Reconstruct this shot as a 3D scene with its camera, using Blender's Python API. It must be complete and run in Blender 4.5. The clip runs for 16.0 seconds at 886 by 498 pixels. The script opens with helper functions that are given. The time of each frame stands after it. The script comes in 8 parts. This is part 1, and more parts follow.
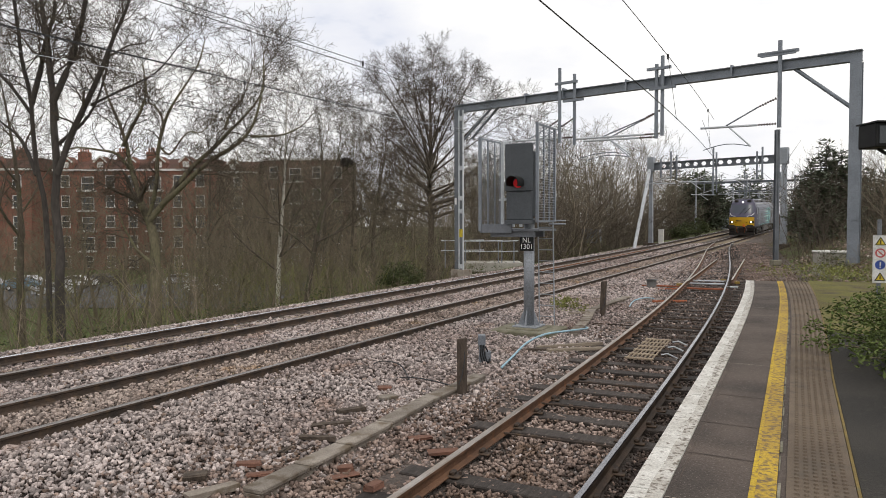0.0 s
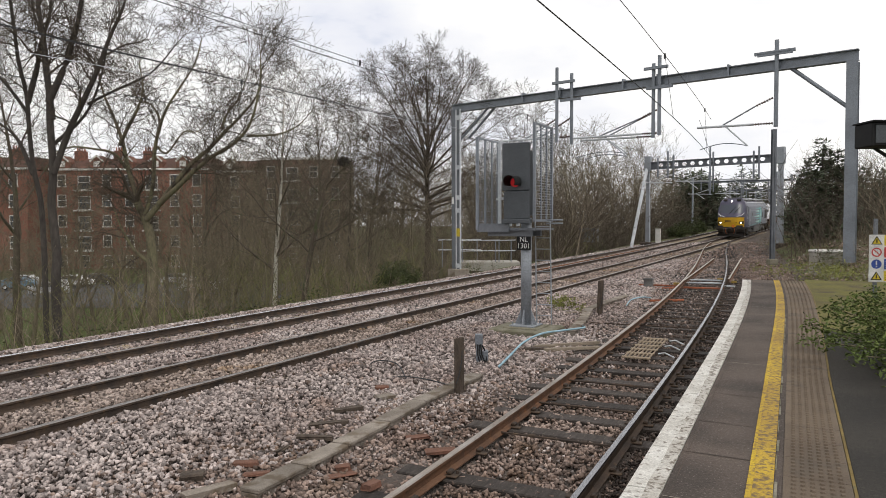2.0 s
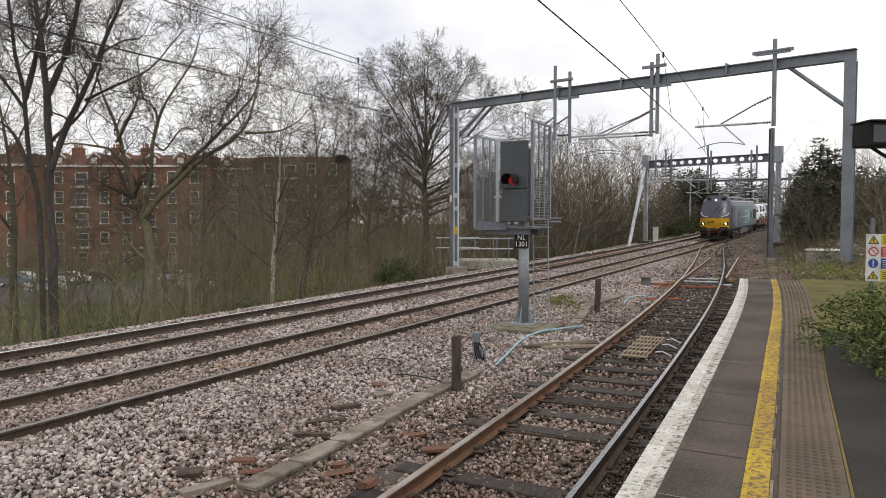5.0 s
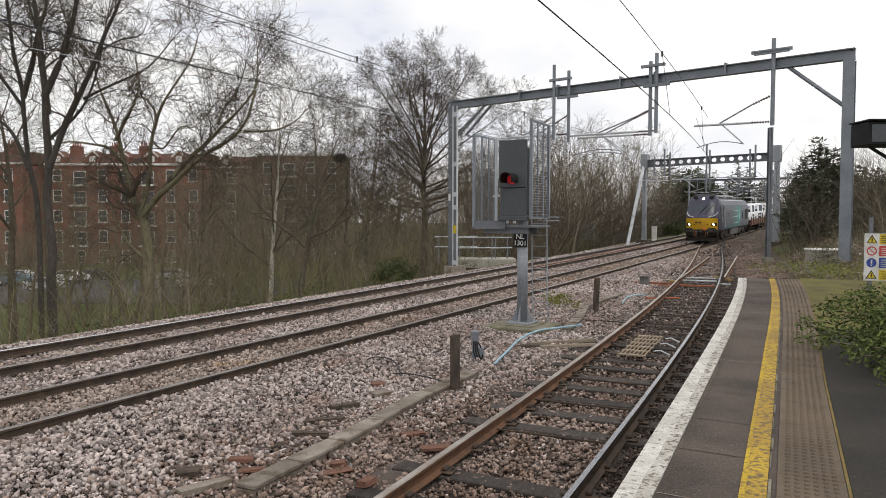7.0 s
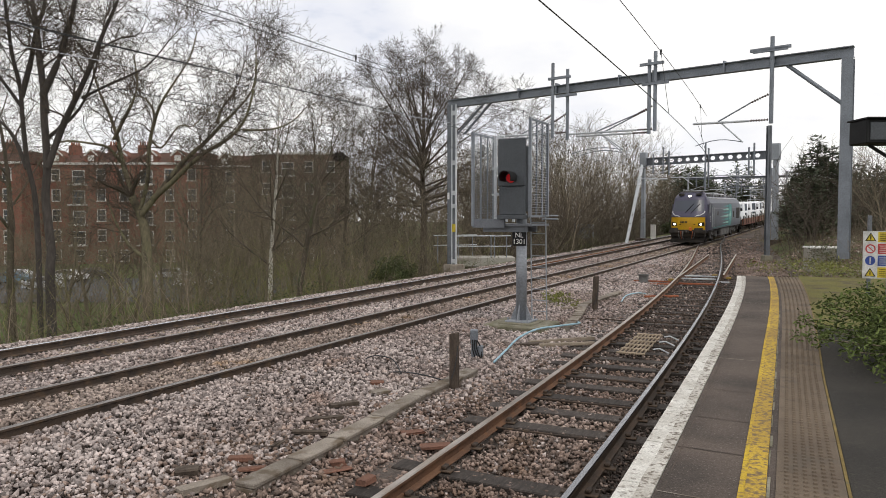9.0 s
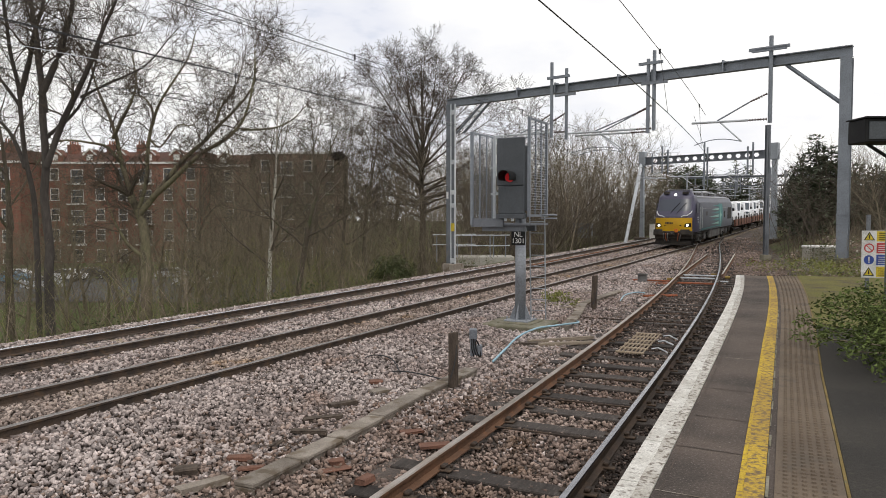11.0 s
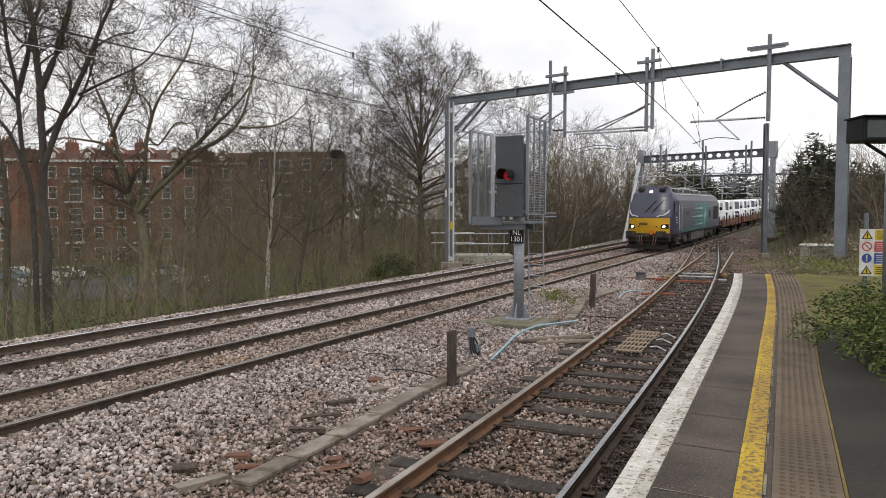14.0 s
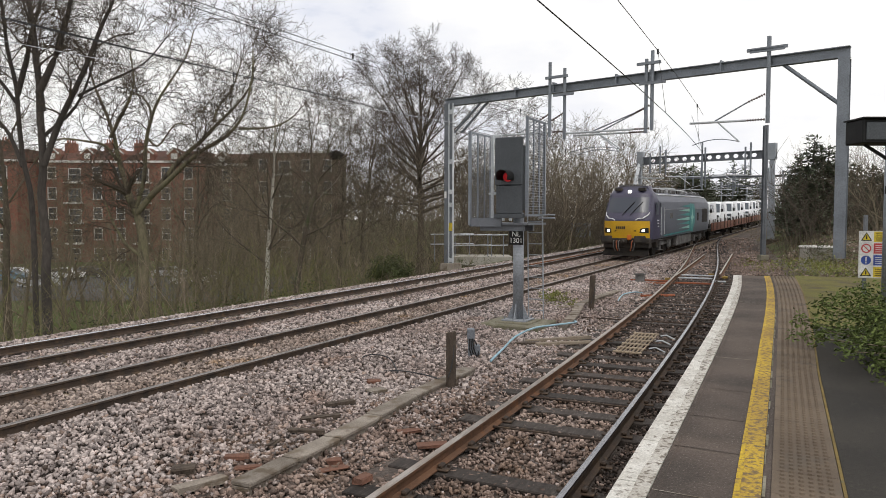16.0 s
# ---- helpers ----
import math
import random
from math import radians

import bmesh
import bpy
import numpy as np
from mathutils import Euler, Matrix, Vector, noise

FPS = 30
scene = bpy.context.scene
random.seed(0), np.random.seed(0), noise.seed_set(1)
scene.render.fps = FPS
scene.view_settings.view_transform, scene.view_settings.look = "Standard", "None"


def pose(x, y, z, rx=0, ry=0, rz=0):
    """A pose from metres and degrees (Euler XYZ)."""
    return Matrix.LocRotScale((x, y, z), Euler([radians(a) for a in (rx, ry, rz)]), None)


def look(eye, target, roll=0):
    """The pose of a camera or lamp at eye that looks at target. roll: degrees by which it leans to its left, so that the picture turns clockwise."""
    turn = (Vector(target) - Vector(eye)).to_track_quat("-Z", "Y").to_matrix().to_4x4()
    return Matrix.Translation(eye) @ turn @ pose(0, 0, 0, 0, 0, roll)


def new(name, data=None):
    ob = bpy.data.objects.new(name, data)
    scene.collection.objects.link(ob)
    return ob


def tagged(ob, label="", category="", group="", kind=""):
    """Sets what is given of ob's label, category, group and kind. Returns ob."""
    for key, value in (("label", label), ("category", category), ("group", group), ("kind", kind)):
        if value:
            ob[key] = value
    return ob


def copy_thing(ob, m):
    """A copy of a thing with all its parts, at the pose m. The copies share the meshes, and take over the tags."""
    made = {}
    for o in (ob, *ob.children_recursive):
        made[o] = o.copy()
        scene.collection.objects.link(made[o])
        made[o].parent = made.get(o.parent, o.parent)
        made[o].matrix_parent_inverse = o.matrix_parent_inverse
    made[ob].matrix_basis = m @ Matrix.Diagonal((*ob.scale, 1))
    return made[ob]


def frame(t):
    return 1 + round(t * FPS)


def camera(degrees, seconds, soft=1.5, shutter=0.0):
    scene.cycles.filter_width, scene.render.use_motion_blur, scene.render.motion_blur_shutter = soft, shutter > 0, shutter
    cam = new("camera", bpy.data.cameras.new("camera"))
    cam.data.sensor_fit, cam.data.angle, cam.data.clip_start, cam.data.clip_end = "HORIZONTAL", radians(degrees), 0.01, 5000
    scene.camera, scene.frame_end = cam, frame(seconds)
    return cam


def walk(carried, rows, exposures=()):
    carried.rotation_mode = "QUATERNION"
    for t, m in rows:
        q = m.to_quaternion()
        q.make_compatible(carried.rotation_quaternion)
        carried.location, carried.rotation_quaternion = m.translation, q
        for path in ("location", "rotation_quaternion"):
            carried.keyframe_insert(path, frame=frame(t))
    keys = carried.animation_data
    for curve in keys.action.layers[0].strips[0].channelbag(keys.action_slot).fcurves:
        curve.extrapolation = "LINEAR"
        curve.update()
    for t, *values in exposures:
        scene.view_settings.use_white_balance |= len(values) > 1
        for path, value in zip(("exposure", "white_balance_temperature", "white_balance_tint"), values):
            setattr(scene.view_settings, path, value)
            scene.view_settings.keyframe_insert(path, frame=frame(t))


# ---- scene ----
# camera: stands on the platform, drifting by small turns
EYE = (0.0, 0.0, 2.475)


def facing(yaw, tilt, lean):
    return pose(*EYE, 90 + tilt, 0, -yaw) @ pose(0, 0, 0, 0, 0, lean)


cam = camera(63.50, 16.0, soft=0.8)
TURNS = [
    (0, -0.832, -2.157, -0.172), (0.5, -0.760, -2.183, -0.118), (1, -0.711, -2.172, -0.183), (1.5, -0.656, -2.184, -0.162),
    (2, -0.609, -2.212, -0.176), (2.5, -0.586, -2.229, -0.162), (3, -0.565, -2.254, -0.122), (3.5, -0.529, -2.298, -0.052),
    (4, -0.480, -2.314, -0.015), (6.5, -0.360, -2.469, 0.073), (7, -0.324, -2.466, 0.088), (7.5, -0.313, -2.480, 0.051),
    (8, -0.291, -2.497, 0.044), (8.5, -0.258, -2.520, -0.013), (9, -0.248, -2.576, -0.014), (11.5, -0.127, -2.659, -0.055),
    (12, -0.110, -2.715, -0.132), (12.5, -0.096, -2.769, -0.092), (13, -0.069, -2.780, -0.057), (13.5, -0.055, -2.781, -0.005),
    (14, -0.043, -2.775, 0.023), (14.5, -0.024, -2.787, 0.065), (15, -0.019, -2.754, 0.085), (15.5, 0.008, -2.701, 0.089),
    (16, 0.001, -2.669, 0.099),
]
walk(cam, [(t, facing(a, b, c)) for t, a, b, c in TURNS])

# ---- light: bright overcast sky, weak wide sun ----
world = bpy.data.worlds.new("overcast")
scene.world = world
world.use_nodes = True
wn, wl = world.node_tree.nodes, world.node_tree.links
wn.clear()
w_out = wn.new("ShaderNodeOutputWorld")
w_sky = wn.new("ShaderNodeTexSky")
w_sky.sky_type, w_sky.sun_disc = "NISHITA", False
w_sky.sun_elevation, w_sky.sun_rotation = radians(38), radians(150)
w_bg_sky = wn.new("ShaderNodeBackground")
w_bg_sky.inputs[1].default_value = 0.10
w_bg_cloud = wn.new("ShaderNodeBackground")
w_mix = wn.new("ShaderNodeMixShader")
w_co = wn.new("ShaderNodeTexCoord")
w_map = wn.new("ShaderNodeMapping")
w_map.inputs["Scale"].default_value = (1.0, 1.0, 2.4)
w_map.inputs["Location"].default_value = (0.35, 0.1, 0.2)
w_n = wn.new("ShaderNodeTexNoise")
w_n.inputs["Scale"].default_value, w_n.inputs["Detail"].default_value, w_n.inputs["Roughness"].default_value = 2.6, 6, 0.52
w_r = wn.new("ShaderNodeValToRGB")
w_r.color_ramp.elements[0].position, w_r.color_ramp.elements[0].color = 0.30, (0.76, 0.79, 0.90, 1)
w_r.color_ramp.elements[1].position, w_r.color_ramp.elements[1].color = 0.53, (1.06, 1.05, 1.035, 1)
w_r2 = wn.new("ShaderNodeValToRGB")
w_r2.color_ramp.elements[0].position, w_r2.color_ramp.elements[0].color = 0.24, (0.4, 0.4, 0.4, 1)
w_r2.color_ramp.elements[1].position, w_r2.color_ramp.elements[1].color = 0.36, (1, 1, 1, 1)
wl.new(w_co.outputs["Generated"], w_map.inputs[0])
wl.new(w_map.outputs[0], w_n.inputs["Vector"])
wl.new(w_n.outputs["Fac"], w_r.inputs[0])
wl.new(w_n.outputs["Fac"], w_r2.inputs[0])
wl.new(w_r.outputs[0], w_bg_cloud.inputs[0])
w_bg_cloud.inputs[1].default_value = 1.0
wl.new(w_sky.outputs[0], w_bg_sky.inputs[0])
wl.new(w_r2.outputs[0], w_mix.inputs[0])
wl.new(w_bg_sky.outputs[0], w_mix.inputs[1])
wl.new(w_bg_cloud.outputs[0], w_mix.inputs[2])
wl.new(w_mix.outputs[0], w_out.inputs[0])
sun = new("sun", bpy.data.lights.new("sun", "SUN"))
sun.data.energy, sun.data.angle, sun.data.color = 0.9, radians(14), (1.0, 0.95, 0.88)
sun.matrix_world = look((0, 0, 60), (-18, 34, 0))
scene.view_settings.exposure = 0.0


# ---- materials ----
def material(name, colour, rough=0.8, colour2=None, scale=4.0, metal=0.0, bump=0.3, fine=60.0, stain=None, stain_at=(0.55, 0.72), island=0.0, rand=0.0, dist=0.01, stretch=(1, 1, 1), stain_scale=None, spec=0.25):
    """Two scales of noise over the object's own space: a broad tint, a fine grain, optional stains, optional change from piece to piece."""
    m = bpy.data.materials.new(name)
    m.use_nodes = True
    nt, b = m.node_tree, m.node_tree.nodes["Principled BSDF"]
    N, L = nt.nodes, nt.links
    co = N.new("ShaderNodeTexCoord")
    mp = N.new("ShaderNodeMapping")
    mp.inputs["Scale"].default_value = stretch
    L.new(co.outputs["Object"], mp.inputs[0])
    n1, n2 = N.new("ShaderNodeTexNoise"), N.new("ShaderNodeTexNoise")
    for n, s, d in ((n1, scale, 5), (n2, fine, 3)):
        n.inputs["Scale"].default_value, n.inputs["Detail"].default_value = s, d
        L.new(mp.outputs[0], n.inputs["Vector"])
    colour2 = colour2 or tuple(c * 0.72 for c in colour)
    mx = N.new("ShaderNodeMix")
    mx.data_type = "RGBA"
    mx.inputs[6].default_value, mx.inputs[7].default_value = (*colour2, 1), (*colour, 1)
    rr = N.new("ShaderNodeMapRange")
    rr.inputs[1].default_value, rr.inputs[2].default_value = 0.34, 0.62
    L.new(n1.outputs["Fac"], rr.inputs[0])
    L.new(rr.outputs[0], mx.inputs[0])
    gm = N.new("ShaderNodeMix")
    gm.data_type, gm.blend_type = "RGBA", "MULTIPLY"
    gm.inputs[0].default_value = 1.0
    g2 = N.new("ShaderNodeMapRange")
    g2.inputs[1].default_value, g2.inputs[2].default_value, g2.inputs[3].default_value, g2.inputs[4].default_value = 0.25, 0.75, 0.72, 1.25
    L.new(n2.outputs["Fac"], g2.inputs[0])
    L.new(mx.outputs[2], gm.inputs[6])
    L.new(g2.outputs[0], gm.inputs[7])
    last = gm.outputs[2]
    if stain:
        n3 = N.new("ShaderNodeTexNoise")
        n3.inputs["Scale"].default_value, n3.inputs["Detail"].default_value = stain_scale or scale * 2.3, 7
        L.new(mp.outputs[0], n3.inputs["Vector"])
        sr = N.new("ShaderNodeMapRange")
        sr.inputs[1].default_value, sr.inputs[2].default_value = stain_at
        L.new(n3.outputs["Fac"], sr.inputs[0])
        sm = N.new("ShaderNodeMix")
        sm.data_type = "RGBA"
        sm.inputs[7].default_value = (*stain, 1)
        L.new(sr.outputs[0], sm.inputs[0])
        L.new(last, sm.inputs[6])
        last = sm.outputs[2]
    if island or rand:
        src = N.new("ShaderNodeNewGeometry").outputs["Random Per Island"] if island else N.new("ShaderNodeObjectInfo").outputs["Random"]
        k = island or rand
        ir = N.new("ShaderNodeMapRange")
        ir.inputs[3].default_value, ir.inputs[4].default_value = 1 - k, 1 + k
        L.new(src, ir.inputs[0])
        im = N.new("ShaderNodeMix")
        im.data_type, im.blend_type = "RGBA", "MULTIPLY"
        im.inputs[0].default_value = 1.0
        L.new(last, im.inputs[6])
        L.new(ir.outputs[0], im.inputs[7])
        last = im.outputs[2]
    L.new(last, b.inputs["Base Color"])
    b.inputs["Roughness"].default_value, b.inputs["Metallic"].default_value = rough, metal
    b.inputs["Specular IOR Level"].default_value = 0.5 if rough < 0.6 else spec
    if bump:
        bp = N.new("ShaderNodeBump")
        bp.inputs["Strength"].default_value, bp.inputs["Distance"].default_value = bump, dist
        L.new(n2.outputs["Fac"], bp.inputs["Height"])
        L.new(bp.outputs[0], b.inputs["Normal"])
    return m


def glow(name, colour, strength):
    m = bpy.data.materials.new(name)
    m.use_nodes = True
    b = m.node_tree.nodes["Principled BSDF"]
    b.inputs["Base Color"].default_value = (*colour, 1)
    b.inputs["Emission Color"].default_value, b.inputs["Emission Strength"].default_value = (*colour, 1), strength
    return m


def glassy(name, colour, rough=0.06):
    m = bpy.data.materials.new(name)
    m.use_nodes = True
    b = m.node_tree.nodes["Principled BSDF"]
    b.inputs["Base Color"].default_value, b.inputs["Roughness"].default_value = (*colour, 1), rough
    b.inputs["IOR"].default_value = 1.5
    return m


# bed tone is lowered to paint the shade in gaps between loose stones
M_BALLAST = material("ballast_bed", (0.145, 0.12, 0.105), 0.95, (0.075, 0.06, 0.052), 1.2, bump=1.0, fine=26, stain=(0.15, 0.10, 0.07), stain_at=(0.56, 0.78), dist=0.05)
M_STONE = material("granite_stone", (0.435, 0.372, 0.348), 0.9, (0.28, 0.222, 0.20), 0.35, bump=0.3, fine=45, island=0.65, stain=(0.24, 0.14, 0.09), stain_at=(0.58, 0.80))
M_STONE_RUST = material("rusty_stone", (0.335, 0.258, 0.22), 0.9, (0.185, 0.13, 0.105), 0.6, bump=0.3, fine=45, island=0.65, stain=(0.15, 0.10, 0.07), stain_at=(0.50, 0.72))
M_STONE_DARK = material("dark_brown_stone", (0.115, 0.088, 0.074), 0.9, (0.06, 0.046, 0.04), 0.8, bump=0.3, fine=45, island=0.65, stain=(0.17, 0.13, 0.105), stain_at=(0.56, 0.72))
M_STONE_OCHRE = material("sandy_stone", (0.37, 0.30, 0.262), 0.9, (0.24, 0.185, 0.155), 1.0, bump=0.3, fine=45, island=0.6, stain=(0.33, 0.205, 0.10), stain_at=(0.58, 0.70), stain_scale=0.9)
M_RUST = material("rusty_rail_side", (0.165, 0.088, 0.052), 0.85, (0.105, 0.06, 0.04), 3, bump=0.4, fine=70, stain=(0.20, 0.09, 0.045))
M_ORANGE_RUST = material("fresh_orange_rust", (0.27, 0.115, 0.055), 0.9, (0.18, 0.085, 0.045), 2, bump=0.4, fine=70, stain=(0.12, 0.07, 0.045))
M_RAIL_SIDE = material("dark_rail_side", (0.085, 0.060, 0.045), 0.8, (0.05, 0.04, 0.034), 3, bump=0.3, fine=70, stain=(0.12, 0.08, 0.05))
M_RAILTOP = material("worn_rail_head", (0.36, 0.33, 0.31), 0.34, (0.28, 0.25, 0.23), 2, metal=0.9, bump=0.05, fine=120)
# paler copy of the rail head: the sky's reflection put into the colour
M_RAILTOP_SKYLIT = material("skylit_rail_head", (0.75, 0.75, 0.76), 0.24, (0.62, 0.61, 0.60), 2, metal=0.95, bump=0.04, fine=120)
M_RAILTOP_DARK = material("dark_polished_rail_head", (0.30, 0.30, 0.32), 0.22, (0.24, 0.24, 0.26), 2, metal=1.0, bump=0.04, fine=120)
M_RAILTOP_RUST = material("worn_brown_rail_head", (0.46, 0.41, 0.37), 0.36, (0.34, 0.28, 0.23), 2, metal=0.85, bump=0.08, fine=120)
M_SLEEPER = material("creosoted_timber", (0.056, 0.046, 0.040), 0.75, (0.032, 0.026, 0.023), 3, bump=0.6, fine=30, stain=(0.10, 0.085, 0.072), rand=0.35, stretch=(6, 1, 6))
M_CONCRETE_SLEEPER = material("weathered_concrete_sleeper", (0.36, 0.28, 0.18), 0.9, (0.28, 0.24, 0.19), 2, bump=0.3, rand=0.2)
M_CONCRETE = material("weathered_concrete", (0.285, 0.25, 0.212), 0.95, (0.18, 0.152, 0.125), 2.2, bump=0.7, fine=60, stain=(0.14, 0.11, 0.08), stain_at=(0.50, 0.64), rand=0.18)
M_CONCRETE_MOSS = material("mossy_concrete", (0.24, 0.22, 0.17), 0.95, (0.14, 0.13, 0.09), 2.2, bump=0.5, fine=40, stain=(0.135, 0.13, 0.08), stain_at=(0.5, 0.7))
M_CONCRETE_PALE = material("pale_concrete", (0.42, 0.40, 0.36), 0.9, (0.32, 0.30, 0.26), 1.2, bump=0.3, fine=40, stain=(0.22, 0.20, 0.16), stain_at=(0.56, 0.72))
M_ASPHALT = material("platform_asphalt", (0.108, 0.085, 0.071), 0.95, (0.056, 0.046, 0.040), 1.3, bump=0.8, fine=75, stain=(0.21, 0.18, 0.155), stain_at=(0.59, 0.72), stain_scale=70)
M_ASPHALT_DARK = material("dark_asphalt", (0.046, 0.041, 0.035), 0.95, (0.028, 0.026, 0.023), 0.9, bump=0.6, fine=110, stain=(0.07, 0.065, 0.05), stain_at=(0.6, 0.75), stain_scale=30)
M_TACTILE = material("buff_tactile_paving", (0.160, 0.122, 0.088), 0.9, (0.118, 0.09, 0.066), 1.6, bump=0.3, fine=110, stain=(0.105, 0.085, 0.066), rand=0.09)
M_WHITE_LINE = material("worn_white_paint", (0.62, 0.60, 0.555), 0.8, (0.46, 0.435, 0.39), 5, bump=0.3, fine=80, stain=(0.19, 0.165, 0.14), stain_at=(0.57, 0.70), stain_scale=24)
M_WHITE_CHIPPED = material("chipped_white_paint", (0.55, 0.525, 0.48), 0.85, (0.40, 0.37, 0.325), 6, bump=0.4, fine=80, stain=(0.16, 0.135, 0.11), stain_at=(0.49, 0.62), stain_scale=28)
M_YELLOW_CHIPPED = material("chipped_yellow_paint", (0.50, 0.335, 0.04), 0.85, (0.30, 0.19, 0.045), 1.3, bump=0.4, fine=80, stain=(0.16, 0.11, 0.06), stain_at=(0.46, 0.62), stain_scale=26)
M_YELLOW_LINE = material("worn_yellow_paint", (0.52, 0.355, 0.03), 0.8, (0.36, 0.23, 0.035), 1.3, bump=0.3, fine=80, stain=(0.18, 0.12, 0.055), stain_at=(0.50, 0.66), stain_scale=22)
M_YELLOW_EDGE = material("ochre_edge", (0.19, 0.135, 0.045), 0.85, None, 5, stain=(0.12, 0.11, 0.06))
M_BRICK_DARK = material("dark_platform_brick", (0.10, 0.075, 0.06), 0.9, (0.06, 0.05, 0.042), 4, bump=0.5)
M_GALV = material("galvanised_steel", (0.215, 0.235, 0.265), 0.5, (0.17, 0.185, 0.21), 1.5, metal=0.25, bump=0.08, fine=30)
M_GALV_MID = material("weathered_galvanised_steel", (0.34, 0.36, 0.39), 0.5, (0.26, 0.28, 0.30), 1.5, metal=0.2, bump=0.06, fine=30)
M_DULL_YELLOW = material("dull_yellow_paint", (0.34, 0.23, 0.05), 0.8, (0.22, 0.15, 0.05), 6, bump=0.2)
M_GALV_LIGHT = material("pale_galvanised_steel", (0.56, 0.58, 0.60), 0.5, (0.44, 0.46, 0.49), 2, metal=0.2, bump=0.06, fine=30)
M_GALV_DARK = material("dull_grey_steel", (0.17, 0.18, 0.20), 0.55, (0.12, 0.13, 0.145), 1.5, metal=0.3, bump=0.08, fine=30)
M_CABLE = material("dark_wire", (0.06, 0.06, 0.062), 0.6, None, 5, metal=0.3, bump=0)
M_INSUL = material("brown_insulator", (0.12, 0.085, 0.075), 0.25, None, 6, bump=0)
M_GREYPAINT = material("dark_grey_signal_paint", (0.062, 0.069, 0.078), 0.55, (0.05, 0.056, 0.064), 2, bump=0.08, fine=40)
M_BLACK = material("matt_black_paint", (0.012, 0.012, 0.013), 0.7, (0.018, 0.018, 0.018), 4, bump=0.1)
M_LETTER = material("white_lettering", (0.78, 0.78, 0.76), 0.7, None, 8, bump=0)
M_POSTWOOD = material("dark_timber_post", (0.105, 0.082, 0.064), 0.9, (0.06, 0.046, 0.037), 3, bump=0.7, fine=30, stretch=(5, 5, 1))
M_BLUE_PIPE = material("pale_blue_hose", (0.33, 0.52, 0.62), 0.5, None, 6, bump=0)
M_ORANGE = material("orange_rod", (0.33, 0.105, 0.05), 0.8, (0.22, 0.08, 0.045), 6)
M_EARTH = material("bank_earth", (0.16, 0.125, 0.085), 1.0, (0.06, 0.055, 0.032), 0.5, bump=1.0, fine=8, stain=(0.10, 0.125, 0.04), stain_at=(0.42, 0.58), dist=0.1)
M_GRASS = material("park_lawn", (0.10, 0.135, 0.038), 1.0, (0.085, 0.095, 0.035), 0.12, bump=0.8, fine=9, stain=(0.10, 0.085, 0.05), dist=0.1)
M_MOSS = material("mossy_ground", (0.135, 0.125, 0.034), 1.0, (0.105, 0.088, 0.036), 1.1, bump=0.8, fine=50, stain=(0.075, 0.06, 0.038), stain_at=(0.56, 0.74))
M_ROAD = material("park_road", (0.10, 0.10, 0.105), 0.9, None, 0.8, bump=0.2)


# ---- mesh helpers ----
def rise(y):
    """The line climbs gently away from the platform."""
    return 0.406 * (min(max(y, 0.0), 100.0) / 50.0) ** 2


def box(bm, lo, hi, m=None, bevel=0.0):
    vs = [bm.verts.new((x, y, z)) for x in (lo[0], hi[0]) for y in (lo[1], hi[1]) for z in (lo[2], hi[2])]
    fs = [bm.faces.new([vs[i] for i in f]) for f in ((0, 1, 3, 2), (4, 6, 7, 5), (0, 4, 5, 1), (2, 3, 7, 6), (0, 2, 6, 4), (1, 5, 7, 3))]
    if bevel:
        es = list({e for f in fs for e in f.edges})
        r = bmesh.ops.bevel(bm, geom=es, offset=bevel, segments=1, affect="EDGES", profile=0.5)
        vs = list({v for f in r["faces"] for v in f.verts} | {v for v in vs if v.is_valid})
    if m is not None:
        for v in vs:
            v.co = m @ v.co
    return vs


def rod(bm, a, b, r, r2=None, n=8, caps=True):
    a, b = Vector(a), Vector(b)
    r2 = r if r2 is None else r2
    d = (b - a).normalized()
    u = d.orthogonal().normalized()
    w = d.cross(u)
    ra, rb = [], []
    for i in range(n):
        q = 2 * math.pi * i / n
        o = u * math.cos(q) + w * math.sin(q)
        ra.append(bm.verts.new(a + o * r))
        rb.append(bm.verts.new(b + o * r2))
    for i in range(n):
        j = (i + 1) % n
        bm.faces.new((ra[i], ra[j], rb[j], rb[i]))
    if caps:
        bm.faces.new(ra[::-1])
        bm.faces.new(rb)


def tube(bm, pts, r, n=6):
    pts = [Vector(p) for p in pts]
    rings = []
    up = Vector((0.013, 0.021, 1))
    for i, p in enumerate(pts):
        d = (pts[min(i + 1, len(pts) - 1)] - pts[max(i - 1, 0)]).normalized()
        u = d.cross(up)
        u = u.normalized() if u.length > 1e-4 else d.orthogonal().normalized()
        w = u.cross(d)
        rings.append([bm.verts.new(p + (u * math.cos(2 * math.pi * k / n) + w * math.sin(2 * math.pi * k / n)) * r) for k in range(n)])
    for a, b in zip(rings, rings[1:]):
        for k in range(n):
            bm.faces.new((a[k], a[(k + 1) % n], b[(k + 1) % n], b[k]))
    bm.faces.new(rings[0][::-1])
    bm.faces.new(rings[-1])


def sweep(bm, frames, profile, close_ends=True):
    """frames: (point, sideways unit vector) along a line; profile: (side, up) pairs, closed."""
    rings = [[bm.verts.new(Vector(p) + Vector(s) * a + Vector((0, 0, b))) for a, b in profile] for p, s in frames]
    n = len(profile)
    for a, b in zip(rings, rings[1:]):
        for k in range(n):
            bm.faces.new((a[k], a[(k + 1) % n], b[(k + 1) % n], b[k]))
    if close_ends:
        bm.faces.new(rings[0][::-1])
        bm.faces.new(rings[-1])
    return rings


